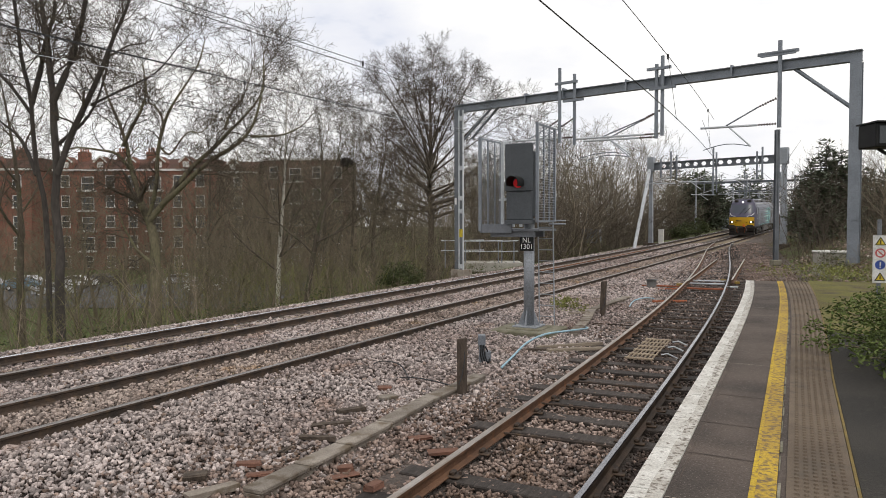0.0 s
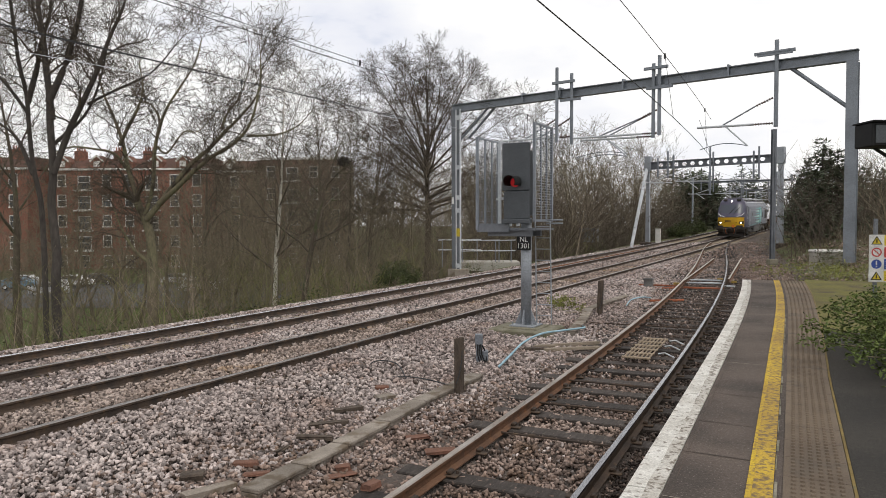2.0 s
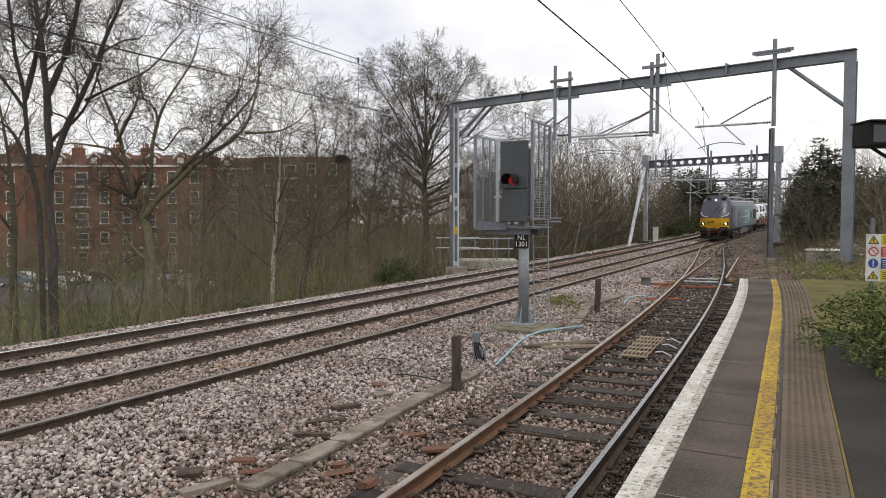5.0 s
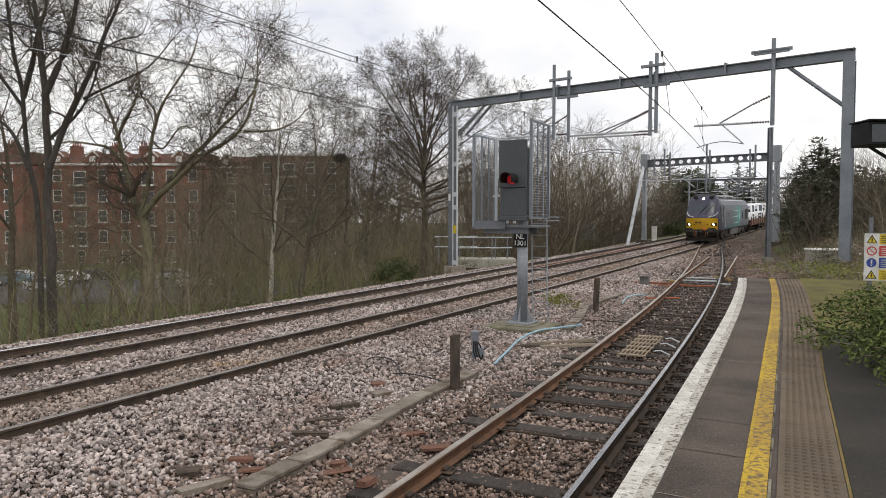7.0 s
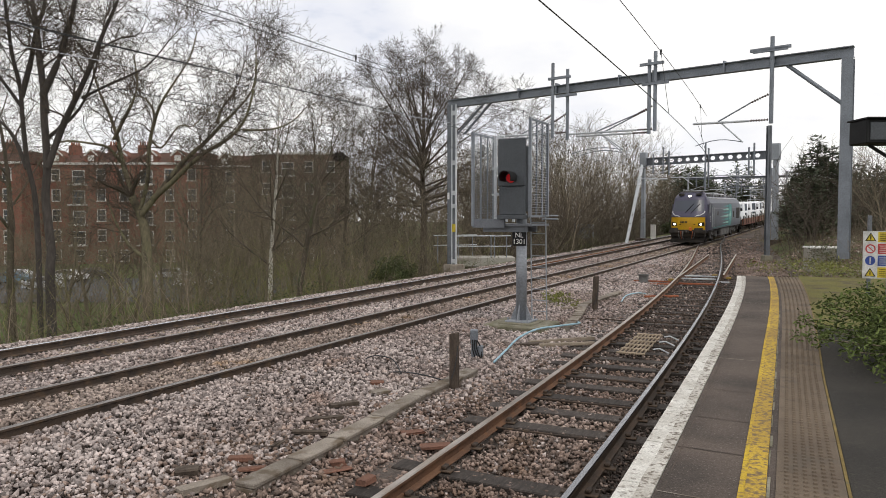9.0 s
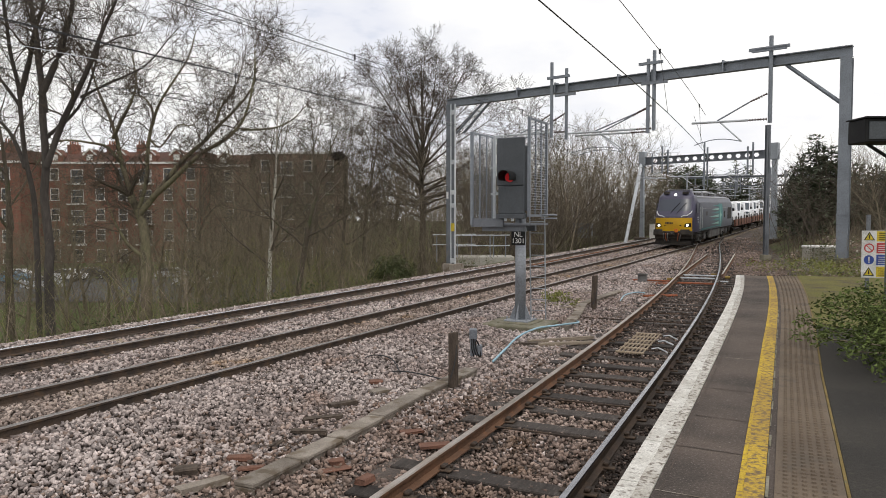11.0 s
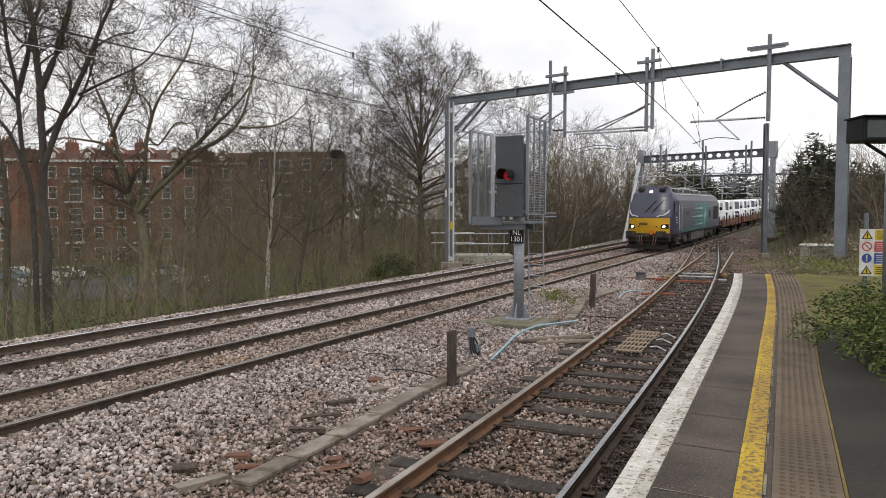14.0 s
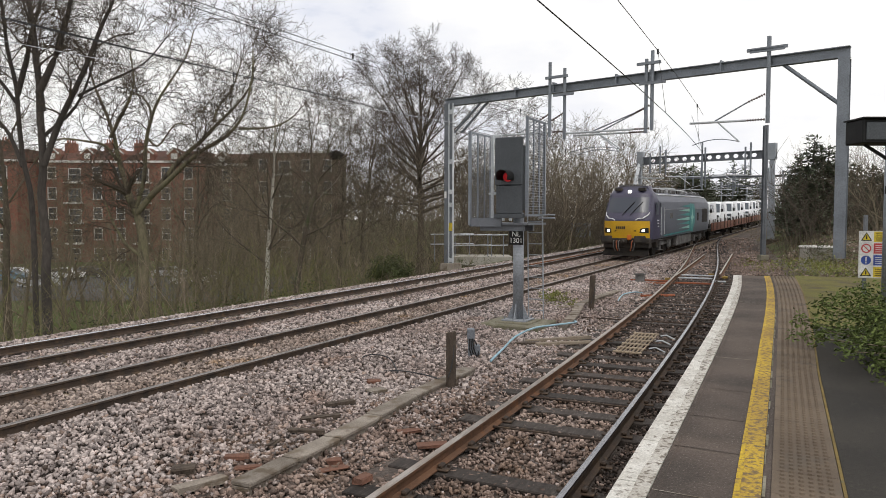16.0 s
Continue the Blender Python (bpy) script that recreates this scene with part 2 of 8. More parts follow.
def mesh_of(name, bm, mats, smooth=False):
    bmesh.ops.recalc_face_normals(bm, faces=bm.faces)
    me = bpy.data.meshes.new(name)
    bm.to_mesh(me)
    bm.free()
    for m in mats if isinstance(mats, (list, tuple)) else [mats]:
        me.materials.append(m)
    if smooth:
        me.polygons.foreach_set("use_smooth", [True] * len(me.polygons))
    return me


def part(name, bm, mat, parent=None, label="", smooth=False):
    ob = new(name, mesh_of(name, bm, mat, smooth))
    ob.parent = parent
    if label:
        tagged(ob, label)
    return ob


def thing(name, label, category, at=None, group="", kind=""):
    ob = new(name)
    ob.empty_display_size = 0.2
    if at is not None:
        ob.matrix_world = at if isinstance(at, Matrix) else Matrix.Translation(at)
    return tagged(ob, label, category, group, kind)


def raw_mesh(name, verts, faces, mats, smooth=False):
    me = bpy.data.meshes.new(name)
    me.from_pydata(verts, [], faces)
    for m in mats if isinstance(mats, (list, tuple)) else [mats]:
        me.materials.append(m)
    if smooth:
        me.polygons.foreach_set("use_smooth", [True] * len(me.polygons))
    return me


# ---- the lines: x of each track's middle for a given y ----
def x_main(y):
    return -10.3 + 0.5165 * y + 0.0003 * y * y


BAY = np.polyfit([-14, -6, 0.0, 6.2, 12.65, 18.36, 22.03, 27.66, 34.3, 46.5, 57.3, 66], [-9.9, -5.75, -2.78, 0.18, 3.2, 5.75, 7.38, 9.78, 12.4, 16.95, 21.3, 25.2], 5)


def x_bay(y):
    return float(np.polyval(BAY, y))


def line(f, y, off=0.0, z=0.0):
    """A point beside a track: off metres to its right (seen looking along +y), z above the rail top, and the sideways vector."""
    t = (f(y + 0.05) - f(y - 0.05)) / 0.1
    k = math.hypot(1, t)
    s = Vector((1 / k, -t / k, 0))
    return Vector((f(y), y, rise(y) + z)) + s * off, s


def span(f, y0, y1, step, off=0.0, z=0.0):
    n = max(2, int((y1 - y0) / step))
    return [line(f, y0 + (y1 - y0) * i / n, off, z) for i in range(n + 1)]


RAIL_FOOT = [(-0.07, -0.159), (0.07, -0.159), (0.07, -0.148), (0.012, -0.125), (0.010, -0.052), (0.036, -0.038), (0.036, -0.012)]
RAIL = RAIL_FOOT + [(0.028, 0.0), (-0.028, 0.0), (-0.036, -0.012), (-0.036, -0.038), (-0.010, -0.052), (-0.012, -0.125), (-0.07, -0.148)]


# ---- ground ----
def bank_level(x, y):
    """Height of the ground: track bed, falling bank to the park on one side, raised bank on the other."""
    t = 0.54
    k = math.hypot(1, t)
    d = ((x - x_main(y)) * 1 / k) if y < 120 else (x - x_main(120) - (y - 120) * 0.59) / k
    base = rise(y)
    n = noise.noise((x * 0.13, y * 0.13, 0.3)) * 0.5 + noise.noise((x * 0.5, y * 0.5, 1.3)) * 0.15
    if d < -6.6:
        f = min(1.0, (-6.6 - d) / 11.0)
        f = f * f * (3 - 2 * f)
        return base * (1 - f) - 0.42 - f * 5.3 + n * min(1, (-6.6 - d) / 3)
    b = (x - (x_bay(y) if y < 60 else x_main(y))) / k
    if b > 3.6 and y > 18.4:
        f = min(1.0, (b - 3.6) / 2.6)
        return base - 0.30 + f * 1.25 + n * 0.5 * f
    if b > 0.9 and y <= 18.4:
        return base - 0.9
    return base - 0.30


def ground():
    xs = [-600, -400, -260, -180, -140, -110, -90, -75] + [-62 + 2 * i for i in range(14)] + [-34 + 1.0 * i for i in range(110)] + [78, 82, 88, 96, 110, 140, 200, 300, 500, 800]
    ys = [-200, -80, -30, -15, -8] + [-4 + 1.0 * i for i in range(110)] + [108, 112, 117, 123, 130, 140, 155, 175, 200, 240, 300, 450, 700, 1200]
    vs, fs = [], []
    for y in ys:
        for x in xs:
            vs.append((x, y, bank_level(x, y)))
    w = len(xs)
    for j in range(len(ys) - 1):
        for i in range(w - 1):
            fs.append((j * w + i, j * w + i + 1, (j + 1) * w + i + 1, (j + 1) * w + i))
    ob = new("ground", raw_mesh("ground", vs, fs, [M_EARTH, M_GRASS], True))
    me = ob.data
    for p in me.polygons:
        c = p.center
        if c.z < -5.0:
            p.material_index = 1
    return tagged(ob, "brown earth bank falling to a park lawn", "ground", kind="structure")


ground()


def ballast_bed():
    """One gently crowned sheet under all tracks, from the far cess to the platform wall."""
    bm = bmesh.new()
    rows = []
    y = -6.0
    while y < 132:
        row = []
        right = max(x_bay(min(y, 58)) if y < 58 else x_main(y) + 1.6, x_main(y) + 1.6)
        right_off = (right - x_main(y)) / 1.14 + (2.1 if y < 18.2 else 4.2)
        cuts = [-6.9, -6.3, -5.5, -4.4, -3.4, -2.4, -1.55, -0.75, 0.0, 0.75, 1.5] + [1.5 + (right_off - 1.5) * i / 14 for i in range(1, 15)]
        for o in cuts:
            p, s = line(x_main, y, o)
            z = -0.20 + noise.noise((p.x * 0.7, p.y * 0.7, 0)) * 0.03
            if y < 60 and abs(p.x - x_bay(y)) < 2.3:
                z -= 0.06
            if o < -5.6:
                z -= (-5.6 - o) * 0.2
            row.append(bm.verts.new((p.x, p.y, p.z + z)))
        rows.append(row)
        y += 0.8 if y < 40 else 2.0
    for a, b in zip(rows, rows[1:]):
        for i in range(len(a) - 1):
            bm.faces.new((a[i], a[i + 1], b[i + 1], b[i]))
    ob = part("track_bed", bm, M_BALLAST, None, smooth=True)
    return tagged(ob, "compacted ballast bed of grey and rusty chippings, darkened as shade between stones", "track bed", kind="structure")


ballast_bed()


# ---- tracks ----
def rail_part(parent, f, y0, y1, off, top, side, step=1.2, z=0.0, label=""):
    bm = bmesh.new()
    rings = sweep(bm, span(f, y0, y1, step, off, z), RAIL)
    bm.faces.ensure_lookup_table()
    n = len(RAIL)
    for i, fc in enumerate(bm.faces):
        k = i % n
        fc.material_index = 1 if i < (len(rings) - 1) * n and k in (6, 7, 8) else 0
    return part("rail", bm, [side, top], parent, label)


def along(f, y):
    p, s = line(f, y)
    q, _ = line(f, y + 0.1)
    d = (q - p).normalized()
    return Matrix(((s.x, d.x, 0, p.x), (s.y, d.y, 0, p.y), (s.z, d.z, 1, p.z), (0, 0, 0, 1)))


def sleeper_mesh(name, length, width, height, mat):
    bm = bmesh.new()
    box(bm, (-length / 2, -width / 2, -height), (length / 2, width / 2, 0), bevel=0.012)
    return mesh_of(name, bm, mat)


def main_track(name, off, label):
    f = (lambda y: x_main(y) + off * 1.137)
    t = thing(name, label, "railway track", kind="structure")
    # the far line's first rail takes the head with painted sky sheen
    rail_part(t, f, -4, 130, -0.7525, M_RAILTOP_SKYLIT if off < 0 else M_RAILTOP, M_RAIL_SIDE)
    rail_part(t, f, -4, 130, 0.7525, M_RAILTOP, M_RAIL_SIDE)
    me = sleeper_mesh("sleeper", 2.5, 0.28, 0.2, M_CONCRETE_SLEEPER)
    y = -3.5
    while y < 88:
        ob = new("sleeper", me)
        ob.parent = t
        ob.matrix_world = along(f, y) @ pose(0, 0, -0.183 - 0.014 * random.random())
        y += 0.65 * 0.88
    return t


main_track("track_main_far", -3.42, "running line of dull steel rails on buried concrete sleepers")
main_track("track_main_near", 0.0, "running line of steel rails on sandy concrete sleepers")


def bay_track():
    t = thing("track_bay", "siding track of worn rails on dark timber sleepers", "railway track", kind="structure")
    rail_part(t, x_bay, -5, 62, -0.7525, M_RAILTOP_RUST, M_RUST, 0.6, label="rusty brown rail with worn head")
    rail_part(t, x_bay, -5, 62, 0.7525, M_RAILTOP_DARK, M_RAIL_SIDE, 0.6, label="polished dark steel rail")
    me = sleeper_mesh("sleeper", 2.6, 0.275, 0.16, M_SLEEPER)
    chair_bm = bmesh.new()
    box(chair_bm, (-0.18, -0.08, 0), (0.18, 0.08, 0.02), bevel=0.006)
    for s in (-1, 1):
        box(chair_bm, (s * 0.082 - 0.03, -0.05, 0.02), (s * 0.082 + 0.03, 0.05, 0.06), bevel=0.012)
        rod(chair_bm, (s * 0.15, 0.03, 0.02), (s * 0.15, 0.03, 0.05), 0.018, n=6)
    chair = mesh_of("rail_chair", chair_bm, M_RAIL_SIDE)
    # the sleepers nearest the platform lie wider, one of them sunk in the ballast
    for k in range(90):
        y = -4.825 + 0.715 * k - (0.3 if k < 19 else 0)
        m = along(x_bay, y) @ pose(random.uniform(-0.05, 0.05), 0, (-0.24 if k == 18 else -0.160) - 0.018 * random.random() - (0.022 if y > 14.5 else 0), 0, random.uniform(-0.4, 0.4), random.uniform(-1.2, 1.2))
        ob = new("sleeper", me)
        ob.parent = t
        ob.matrix_world = m @ Matrix.Diagonal((1 if y < 24 else 1.15, 1, 1, 1))
        for o in (-0.7525, 0.7525) if y < 32 else ():
            c = new("rail_chair", chair)
            c.parent = t
            c.matrix_world = along(x_bay, y) @ pose(o, 0, -0.160)
    return t


bay_track()


def stub_rails():
    t = thing("stub_rails", "short rusty rails ending in the ballast beside the turnout", "rail")
    for x0, y0, x1, y1 in ((9.2, 28.3, 15.4, 42.0), (11.2, 28.9, 17.0, 42.0)):
        k = (x1 - x0) / (y1 - y0)
        f = (lambda y, x0=x0, y0=y0, k=k: x0 + (y - y0) * k)
        rail_part(t, f, y0, y1, 0.0, M_RAILTOP_RUST, M_RUST, 2.0, z=-0.012)
    return t


stub_rails()


def spare_rail():
    t = thing("spare_rail", "orange-rusted spare rail lying between the running rails", "rail")
    rail_part(t, lambda y: x_main(y) - 3.42 * 1.137, 34.0, 52.5, 0.43, M_ORANGE_RUST, M_ORANGE_RUST, 2.0, z=-0.004)
    return t


spare_rail()

# ---- platform ----
EDGE = np.polyfit([-6, 0.0, 3.93, 4.28, 5.2, 6.3, 9.05, 14.7, 18.5], [-3.55, -0.86, 0.905, 1.07, 1.50, 2.06, 3.35, 5.9, 7.53], 3, w=[0.3, 0.3, 2, 2, 2, 2, 2, 2, 2])
PLAT_END = 18.46


def x_edge(y):
    return float(np.polyval(EDGE, y))


def strip(bm, f, y0, y1, a, b, za, zb, step=0.5, depth=None, cut=None):
    """A strip along the platform edge between offsets a and b (functions or numbers)."""
    n = max(2, int((y1 - y0) / step))
    rows = []
    for i in range(n + 1):
        y = y0 + (y1 - y0) * i / n
        av, bv = (a(y) if callable(a) else a), (b(y) if callable(b) else b)
        p, q = line(f, y, av, za)[0], line(f, y, bv, zb)[0]
        r = [bm.verts.new(p), bm.verts.new(q)]
        if depth:
            r += [bm.verts.new(q - Vector((0, 0, depth))), bm.verts.new(p - Vector((0, 0, depth)))]
        rows.append(r)
    m = len(rows[0])
    for r, s in zip(rows, rows[1:]):
        for k in range(m if depth else 1):
            bm.faces.new((r[k], r[(k + 1) % m], s[(k + 1) % m], s[k]))
    if depth:
        bm.faces.new(rows[0])
        bm.faces.new(rows[-1][::-1])


PZ = 0.90
def tact_l(y):
    return 0.833 + 0.007 * max(y - 9, 0)


def tact_r(y):
    return 1.200 + 0.0195 * max(y - 7.5, 0)


def platform():
    t = thing("platform", "worn asphalt station platform with white edge and yellow line", "platform", kind="structure")
    bm = bmesh.new()
    strip(bm, x_edge, -5, PLAT_END, 0.06, 0.32, PZ - 0.08, PZ - 0.08, depth=1.15)
    part("wall", bm, M_BRICK_DARK, t, "dark brick platform wall")
    y = -4.9
    while y < PLAT_END - 0.3:
        y2 = min(y + 0.76, PLAT_END)
        bm = bmesh.new()
        strip(bm, x_edge, y, y2 - 0.008, 0.0, 0.20, PZ, PZ, depth=0.075, step=0.25)
        part("coping_stone", bm, M_WHITE_LINE, t)
        y = y2
    bm = bmesh.new()
    strip(bm, x_edge, -4.9, PLAT_END - 0.05, lambda y: 0.115 + 0.012 * math.sin(y * 1.3) + 0.005 * math.sin(y * 9.7), 0.199, PZ + 0.003, PZ + 0.003, step=0.1)
    part("worn_paint", bm, M_WHITE_CHIPPED, t, "chipped and scuffed white paint")
    bm = bmesh.new()
    strip(bm, x_edge, -5, PLAT_END, 0.204, 5.2, PZ - 0.003, PZ - 0.003, depth=0.3)
    part("surface", bm, M_ASPHALT, t, "patched brown-grey asphalt")
    bm = bmesh.new()
    strip(bm, x_edge, -5, PLAT_END - 0.05, lambda y: 0.638 + 0.009 * max(y - 9, 0), lambda y: 0.783 + 0.008 * max(y - 9, 0), PZ + 0.004, PZ + 0.004)
    part("yellow_line", bm, M_YELLOW_LINE, t, "flaking yellow painted line")
    bm = bmesh.new()
    strip(bm, x_edge, -5, PLAT_END - 0.06, lambda y: 0.668 + 0.0088 * max(y - 9, 0) + 0.007 * math.sin(y * 1.9) + 0.003 * math.sin(y * 11.0), lambda y: 0.782 + 0.008 * max(y - 9, 0), PZ + 0.007, PZ + 0.007, step=0.1)
    part("flaked_paint", bm, M_YELLOW_CHIPPED, t, "flaked yellow paint worn to the asphalt")
    # buff paving slabs with rows of low blisters
    y = -4.8
    while y < PLAT_END - 0.2:
        y2 = min(y + 0.366, PLAT_END - 0.02)
        bm = bmesh.new()
        strip(bm, x_edge, y, y2 - 0.004, tact_l, tact_r, PZ + 0.006, PZ + 0.006, depth=0.03, step=0.2)
        part("paving_slab", bm, M_TACTILE, t)
        y = y2
    vs, fs = [], []
    y = 2.6
    while y < PLAT_END - 0.1:
        a, b = tact_l(y) + 0.03, tact_r(y) - 0.03
        for k in range(6):
            p, s = line(x_edge, y, a + (b - a) * (k + 0.5) / 6, PZ + 0.006)
            n0 = len(vs)
            for q in range(6):
                c, d = math.cos(q * 1.0472), math.sin(q * 1.0472)
                vs.append((p.x + c * 0.0175, p.y + d * 0.0175, p.z))
            for q in range(6):
                c, d = math.cos(q * 1.0472), math.sin(q * 1.0472)
                vs.append((p.x + c * 0.012, p.y + d * 0.012, p.z + 0.011))
            for q in range(6):
                fs.append((n0 + q, n0 + (q + 1) % 6, n0 + 6 + (q + 1) % 6, n0 + 6 + q))
            fs.append(tuple(n0 + 6 + q for q in range(6)))
        y += 0.064
    ob = new("blisters", raw_mesh("blisters", vs, fs, M_TACTILE))
    ob.parent = t
    tagged(ob, "rows of low raised blisters", kind="stuff")
    bm = bmesh.new()
    strip(bm, x_edge, -5, PLAT_END - 0.02, lambda y: tact_r(y) + 0.004, lambda y: tact_r(y) + 0.022, PZ + 0.008, PZ + 0.008, depth=0.02)
    part("edging", bm, M_YELLOW_EDGE, t, "ochre edging strip")
    bm = bmesh.new()
    strip(bm, x_edge, -5, 10.6, lambda y: tact_r(y) + 0.026, 5.2, PZ + 0.002, PZ + 0.002, depth=0.02)
    part("dark_surface", bm, M_ASPHALT_DARK, t, "dark brown-grey asphalt")
    bm = bmesh.new()
    strip(bm, x_edge, 10.61, PLAT_END + 0.3, lambda y: tact_r(y) + 0.026, 5.2, PZ + 0.003, PZ + 0.003, depth=0.02)
    part("moss_patch", bm, M_MOSS, t, "moss-grown ground")
    # joints across the asphalt
    for y in (2.9, 4.15, 4.95, 5.7, 6.6, 8.0, 10.4, 13.0):
        bm = bmesh.new()
        a, b = line(x_edge, y, 0.21, PZ + 0.001)[0], line(x_edge, y - 0.02, 0.633, PZ + 0.001)[0]
        d = Vector((0.002, 0.005, 0))
        bm.faces.new([bm.verts.new(v) for v in (a - d, b - d, b + d, a + d)])
        part("joint", bm, M_BRICK_DARK if y % 1 > 0.3 else M_CONCRETE, t)
    bm = bmesh.new()
    strip(bm, x_edge, 1, PLAT_END - 0.1, 0.243, 0.250, PZ + 0.001, PZ + 0.001)
    part("edge_joint", bm, M_BRICK_DARK, t)
    bm = bmesh.new()
    rr = random.Random(4)
    y = 3.0
    while y < 12:
        w = rr.uniform(0.05, 0.35)
        a = 0.786 + 0.008 * max(y - 9, 0)
        strip(bm, x_edge, y, y + w, a, a + rr.uniform(0.006, 0.02), PZ + 0.0035, PZ + 0.0035, step=0.1)
        y += w + rr.uniform(0.0, 0.25)
    part("worn_joint", bm, M_CONCRETE_MOSS, t, "crumbling joint beside the yellow line")
    return t


platform()


# ---- overhead line portals ----
def beam_i(bm, a, b, h, w, t=0.03):
    """An I-beam from a to b (top edge)."""
    a, b = Vector(a), Vector(b)
    d = b - a
    L = d.length
    x = d.normalized()
    y = Vector((-x.y, x.x, 0)).normalized()
    z = x.cross(y)
    m = Matrix(((x.x, y.x, z.x, a.x), (x.y, y.y, z.y, a.y), (x.z, y.z, z.z, a.z), (0, 0, 0, 1)))
    box(bm, (0, -w / 2, -t), (L, w / 2, 0), m)
    box(bm, (0, -w / 2, -h), (L, w / 2, -h + t), m)
    box(bm, (0, -t / 2, -h + t), (L, t / 2, -t), m)
    return m


def insulator(bm, a, b, r=0.055, n=7):
    a, b = Vector(a), Vector(b)
    for i in range(n):
        p = a.lerp(b, (i + 0.15) / n)
        q = a.lerp(b, (i + 0.7) / n)
        rod(bm, p, q, r, r * 0.45, 8)
    rod(bm, a, b, r * 0.3, n=6)


PL, PR = Vector((0.37, 36.0, 0)), Vector((13.95, 25.15, 0))
PU = (PR - PL).normalized()
PN = Vector((-PU.y, PU.x, 0))


def on_portal(u, z, n=0.0):
    p = PL + PU * u + PN * n
    return Vector((p.x, p.y, z))


def near_portal():
    t = thing("electrification_portal", "grey steel portal spanning the tracks, carrying overhead line arms", "portal")
    m = Matrix(((PU.x, PN.x, 0, PL.x), (PU.y, PN.y, 0, PL.y), (0, 0, 1, 0), (0, 0, 0, 1)))
    bm = bmesh.new()
    beam_i(bm, on_portal(-0.32, 8.30), on_portal(17.55, 8.36), 0.38, 0.30)
    for u in (3.9, 8.9, 13.2, 5.9, 10.4, 14.9):
        box(bm, (u - 0.03, -0.16, 7.98), (u + 0.03, 0.16, 8.42), m)
    part("beam", bm, M_GALV, t)
    # open column of two channels with batten plates
    bm = bmesh.new()
    box(bm, (-0.24, -0.20, 0.1), (0.02, -0.185, 8.02), m)
    box(bm, (-0.24, -0.20, 0.1), (-0.215, 0.2, 8.02), m)
    part("channel", bm, M_GALV_DARK, t)
    bm = bmesh.new()
    box(bm, (0.02, -0.215, 0.1), (0.072, -0.12, 8.02), m)
    box(bm, (0.268, -0.215, 0.1), (0.31, -0.12, 8.02), m)
    part("channel", bm, M_GALV_LIGHT, t, "pale galvanised channel")
    bm = bmesh.new()
    box(bm, (0.072, -0.17, 0.1), (0.268, -0.15, 8.02), m)
    part("web", bm, M_GALV_DARK, t)
    for z in (0.15, 2.9, 3.55, 5.05, 7.5):
        bm = bmesh.new()
        box(bm, (0.02, -0.225, z), (0.31, -0.20, z + 0.22), m)
        part("batten_plate", bm, M_GALV_LIGHT, t, "pale batten plate")
    bm = bmesh.new()
    rod(bm, on_portal(0.25, 6.6), on_portal(1.95, 8.02), 0.06)
    rod(bm, on_portal(0.55, 6.6, 0.2), on_portal(2.2, 8.02, 0.2), 0.06)
    part("knee_brace", bm, M_GALV, t)
    bm = bmesh.new()
    box(bm, (-0.36, -0.38, -0.3), (0.45, 0.38, 0.09), m, 0.03)
    part("foundation", bm, M_CONCRETE, t, "concrete footing")
    bm = bmesh.new()
    box(bm, (17.2, -0.17, 1.0), (17.56, -0.14, 8.0), m)
    box(bm, (17.2, 0.14, 1.0), (17.56, 0.17, 7.95), m)
    box(bm, (17.36, -0.14, 1.0), (17.4, 0.14, 7.95), m)
    box(bm, (17.18, -0.2, 2.5), (17.58, -0.175, 2.54), m)
    part("column", bm, M_GALV, t)
    bm = bmesh.new()
    rod(bm, on_portal(15.4, 8.0), on_portal(17.25, 6.4), 0.07)
    part("knee_brace", bm, M_GALV, t)
    for z, mt, zz in ((3.0, M_YELLOW_SIGN, 0.0),):
        bm = bmesh.new()
        box(bm, (0.1, -0.245, 1.72), (0.31, -0.23, 2.12), m)
        part("warning_plate", bm, mt, t, "small yellow warning plate")
    bm = bmesh.new()
    box(bm, (-0.2, -0.235, 3.35), (-0.09, -0.21, 3.68), m)
    part("number_plate", bm, M_LETTER, t, "small white number plate")
    # drop tubes
    for u, top, low in ((5.78, 9.3, 6.0), (6.52, 8.95, 5.85), (10.27, 8.85, 5.85), (10.52, 9.15, 5.95), (14.95, 9.05, 5.9)):
        bm = bmesh.new()
        rod(bm, on_portal(u, low, -0.2), on_portal(u, top, -0.2), 0.075, n=10)
        part("drop_tube", bm, M_GALV, t)
    for u0, u1, z in ((5.6, 6.7, 8.55), (6.0, 7.0, 7.75), (9.9, 10.9, 8.6), (10.0, 11.1, 7.8), (14.2, 15.6, 8.55), (14.3, 15.5, 8.5)):
        bm = bmesh.new()
        box(bm, (u0, -0.33, z), (u1, -0.23, z + 0.11), m)
        part("clamp_bar", bm, M_GALV, t)
    # cantilever arms
    def arm(name, u_in, z_in, u_out, z_out, r, mt):
        bm = bmesh.new()
        rod(bm, on_portal(u_in, z_in, -0.2), on_portal(u_out, z_out, -0.2), r, n=8)
        part(name, bm, mt, t)
    def insul(u_in, z_in, u_out, z_out):
        bm = bmesh.new()
        insulator(bm, on_portal(u_in, z_in, -0.2), on_portal(u_out, z_out, -0.2))
        part("insulator", bm, M_INSUL, t, "brown ribbed insulator")
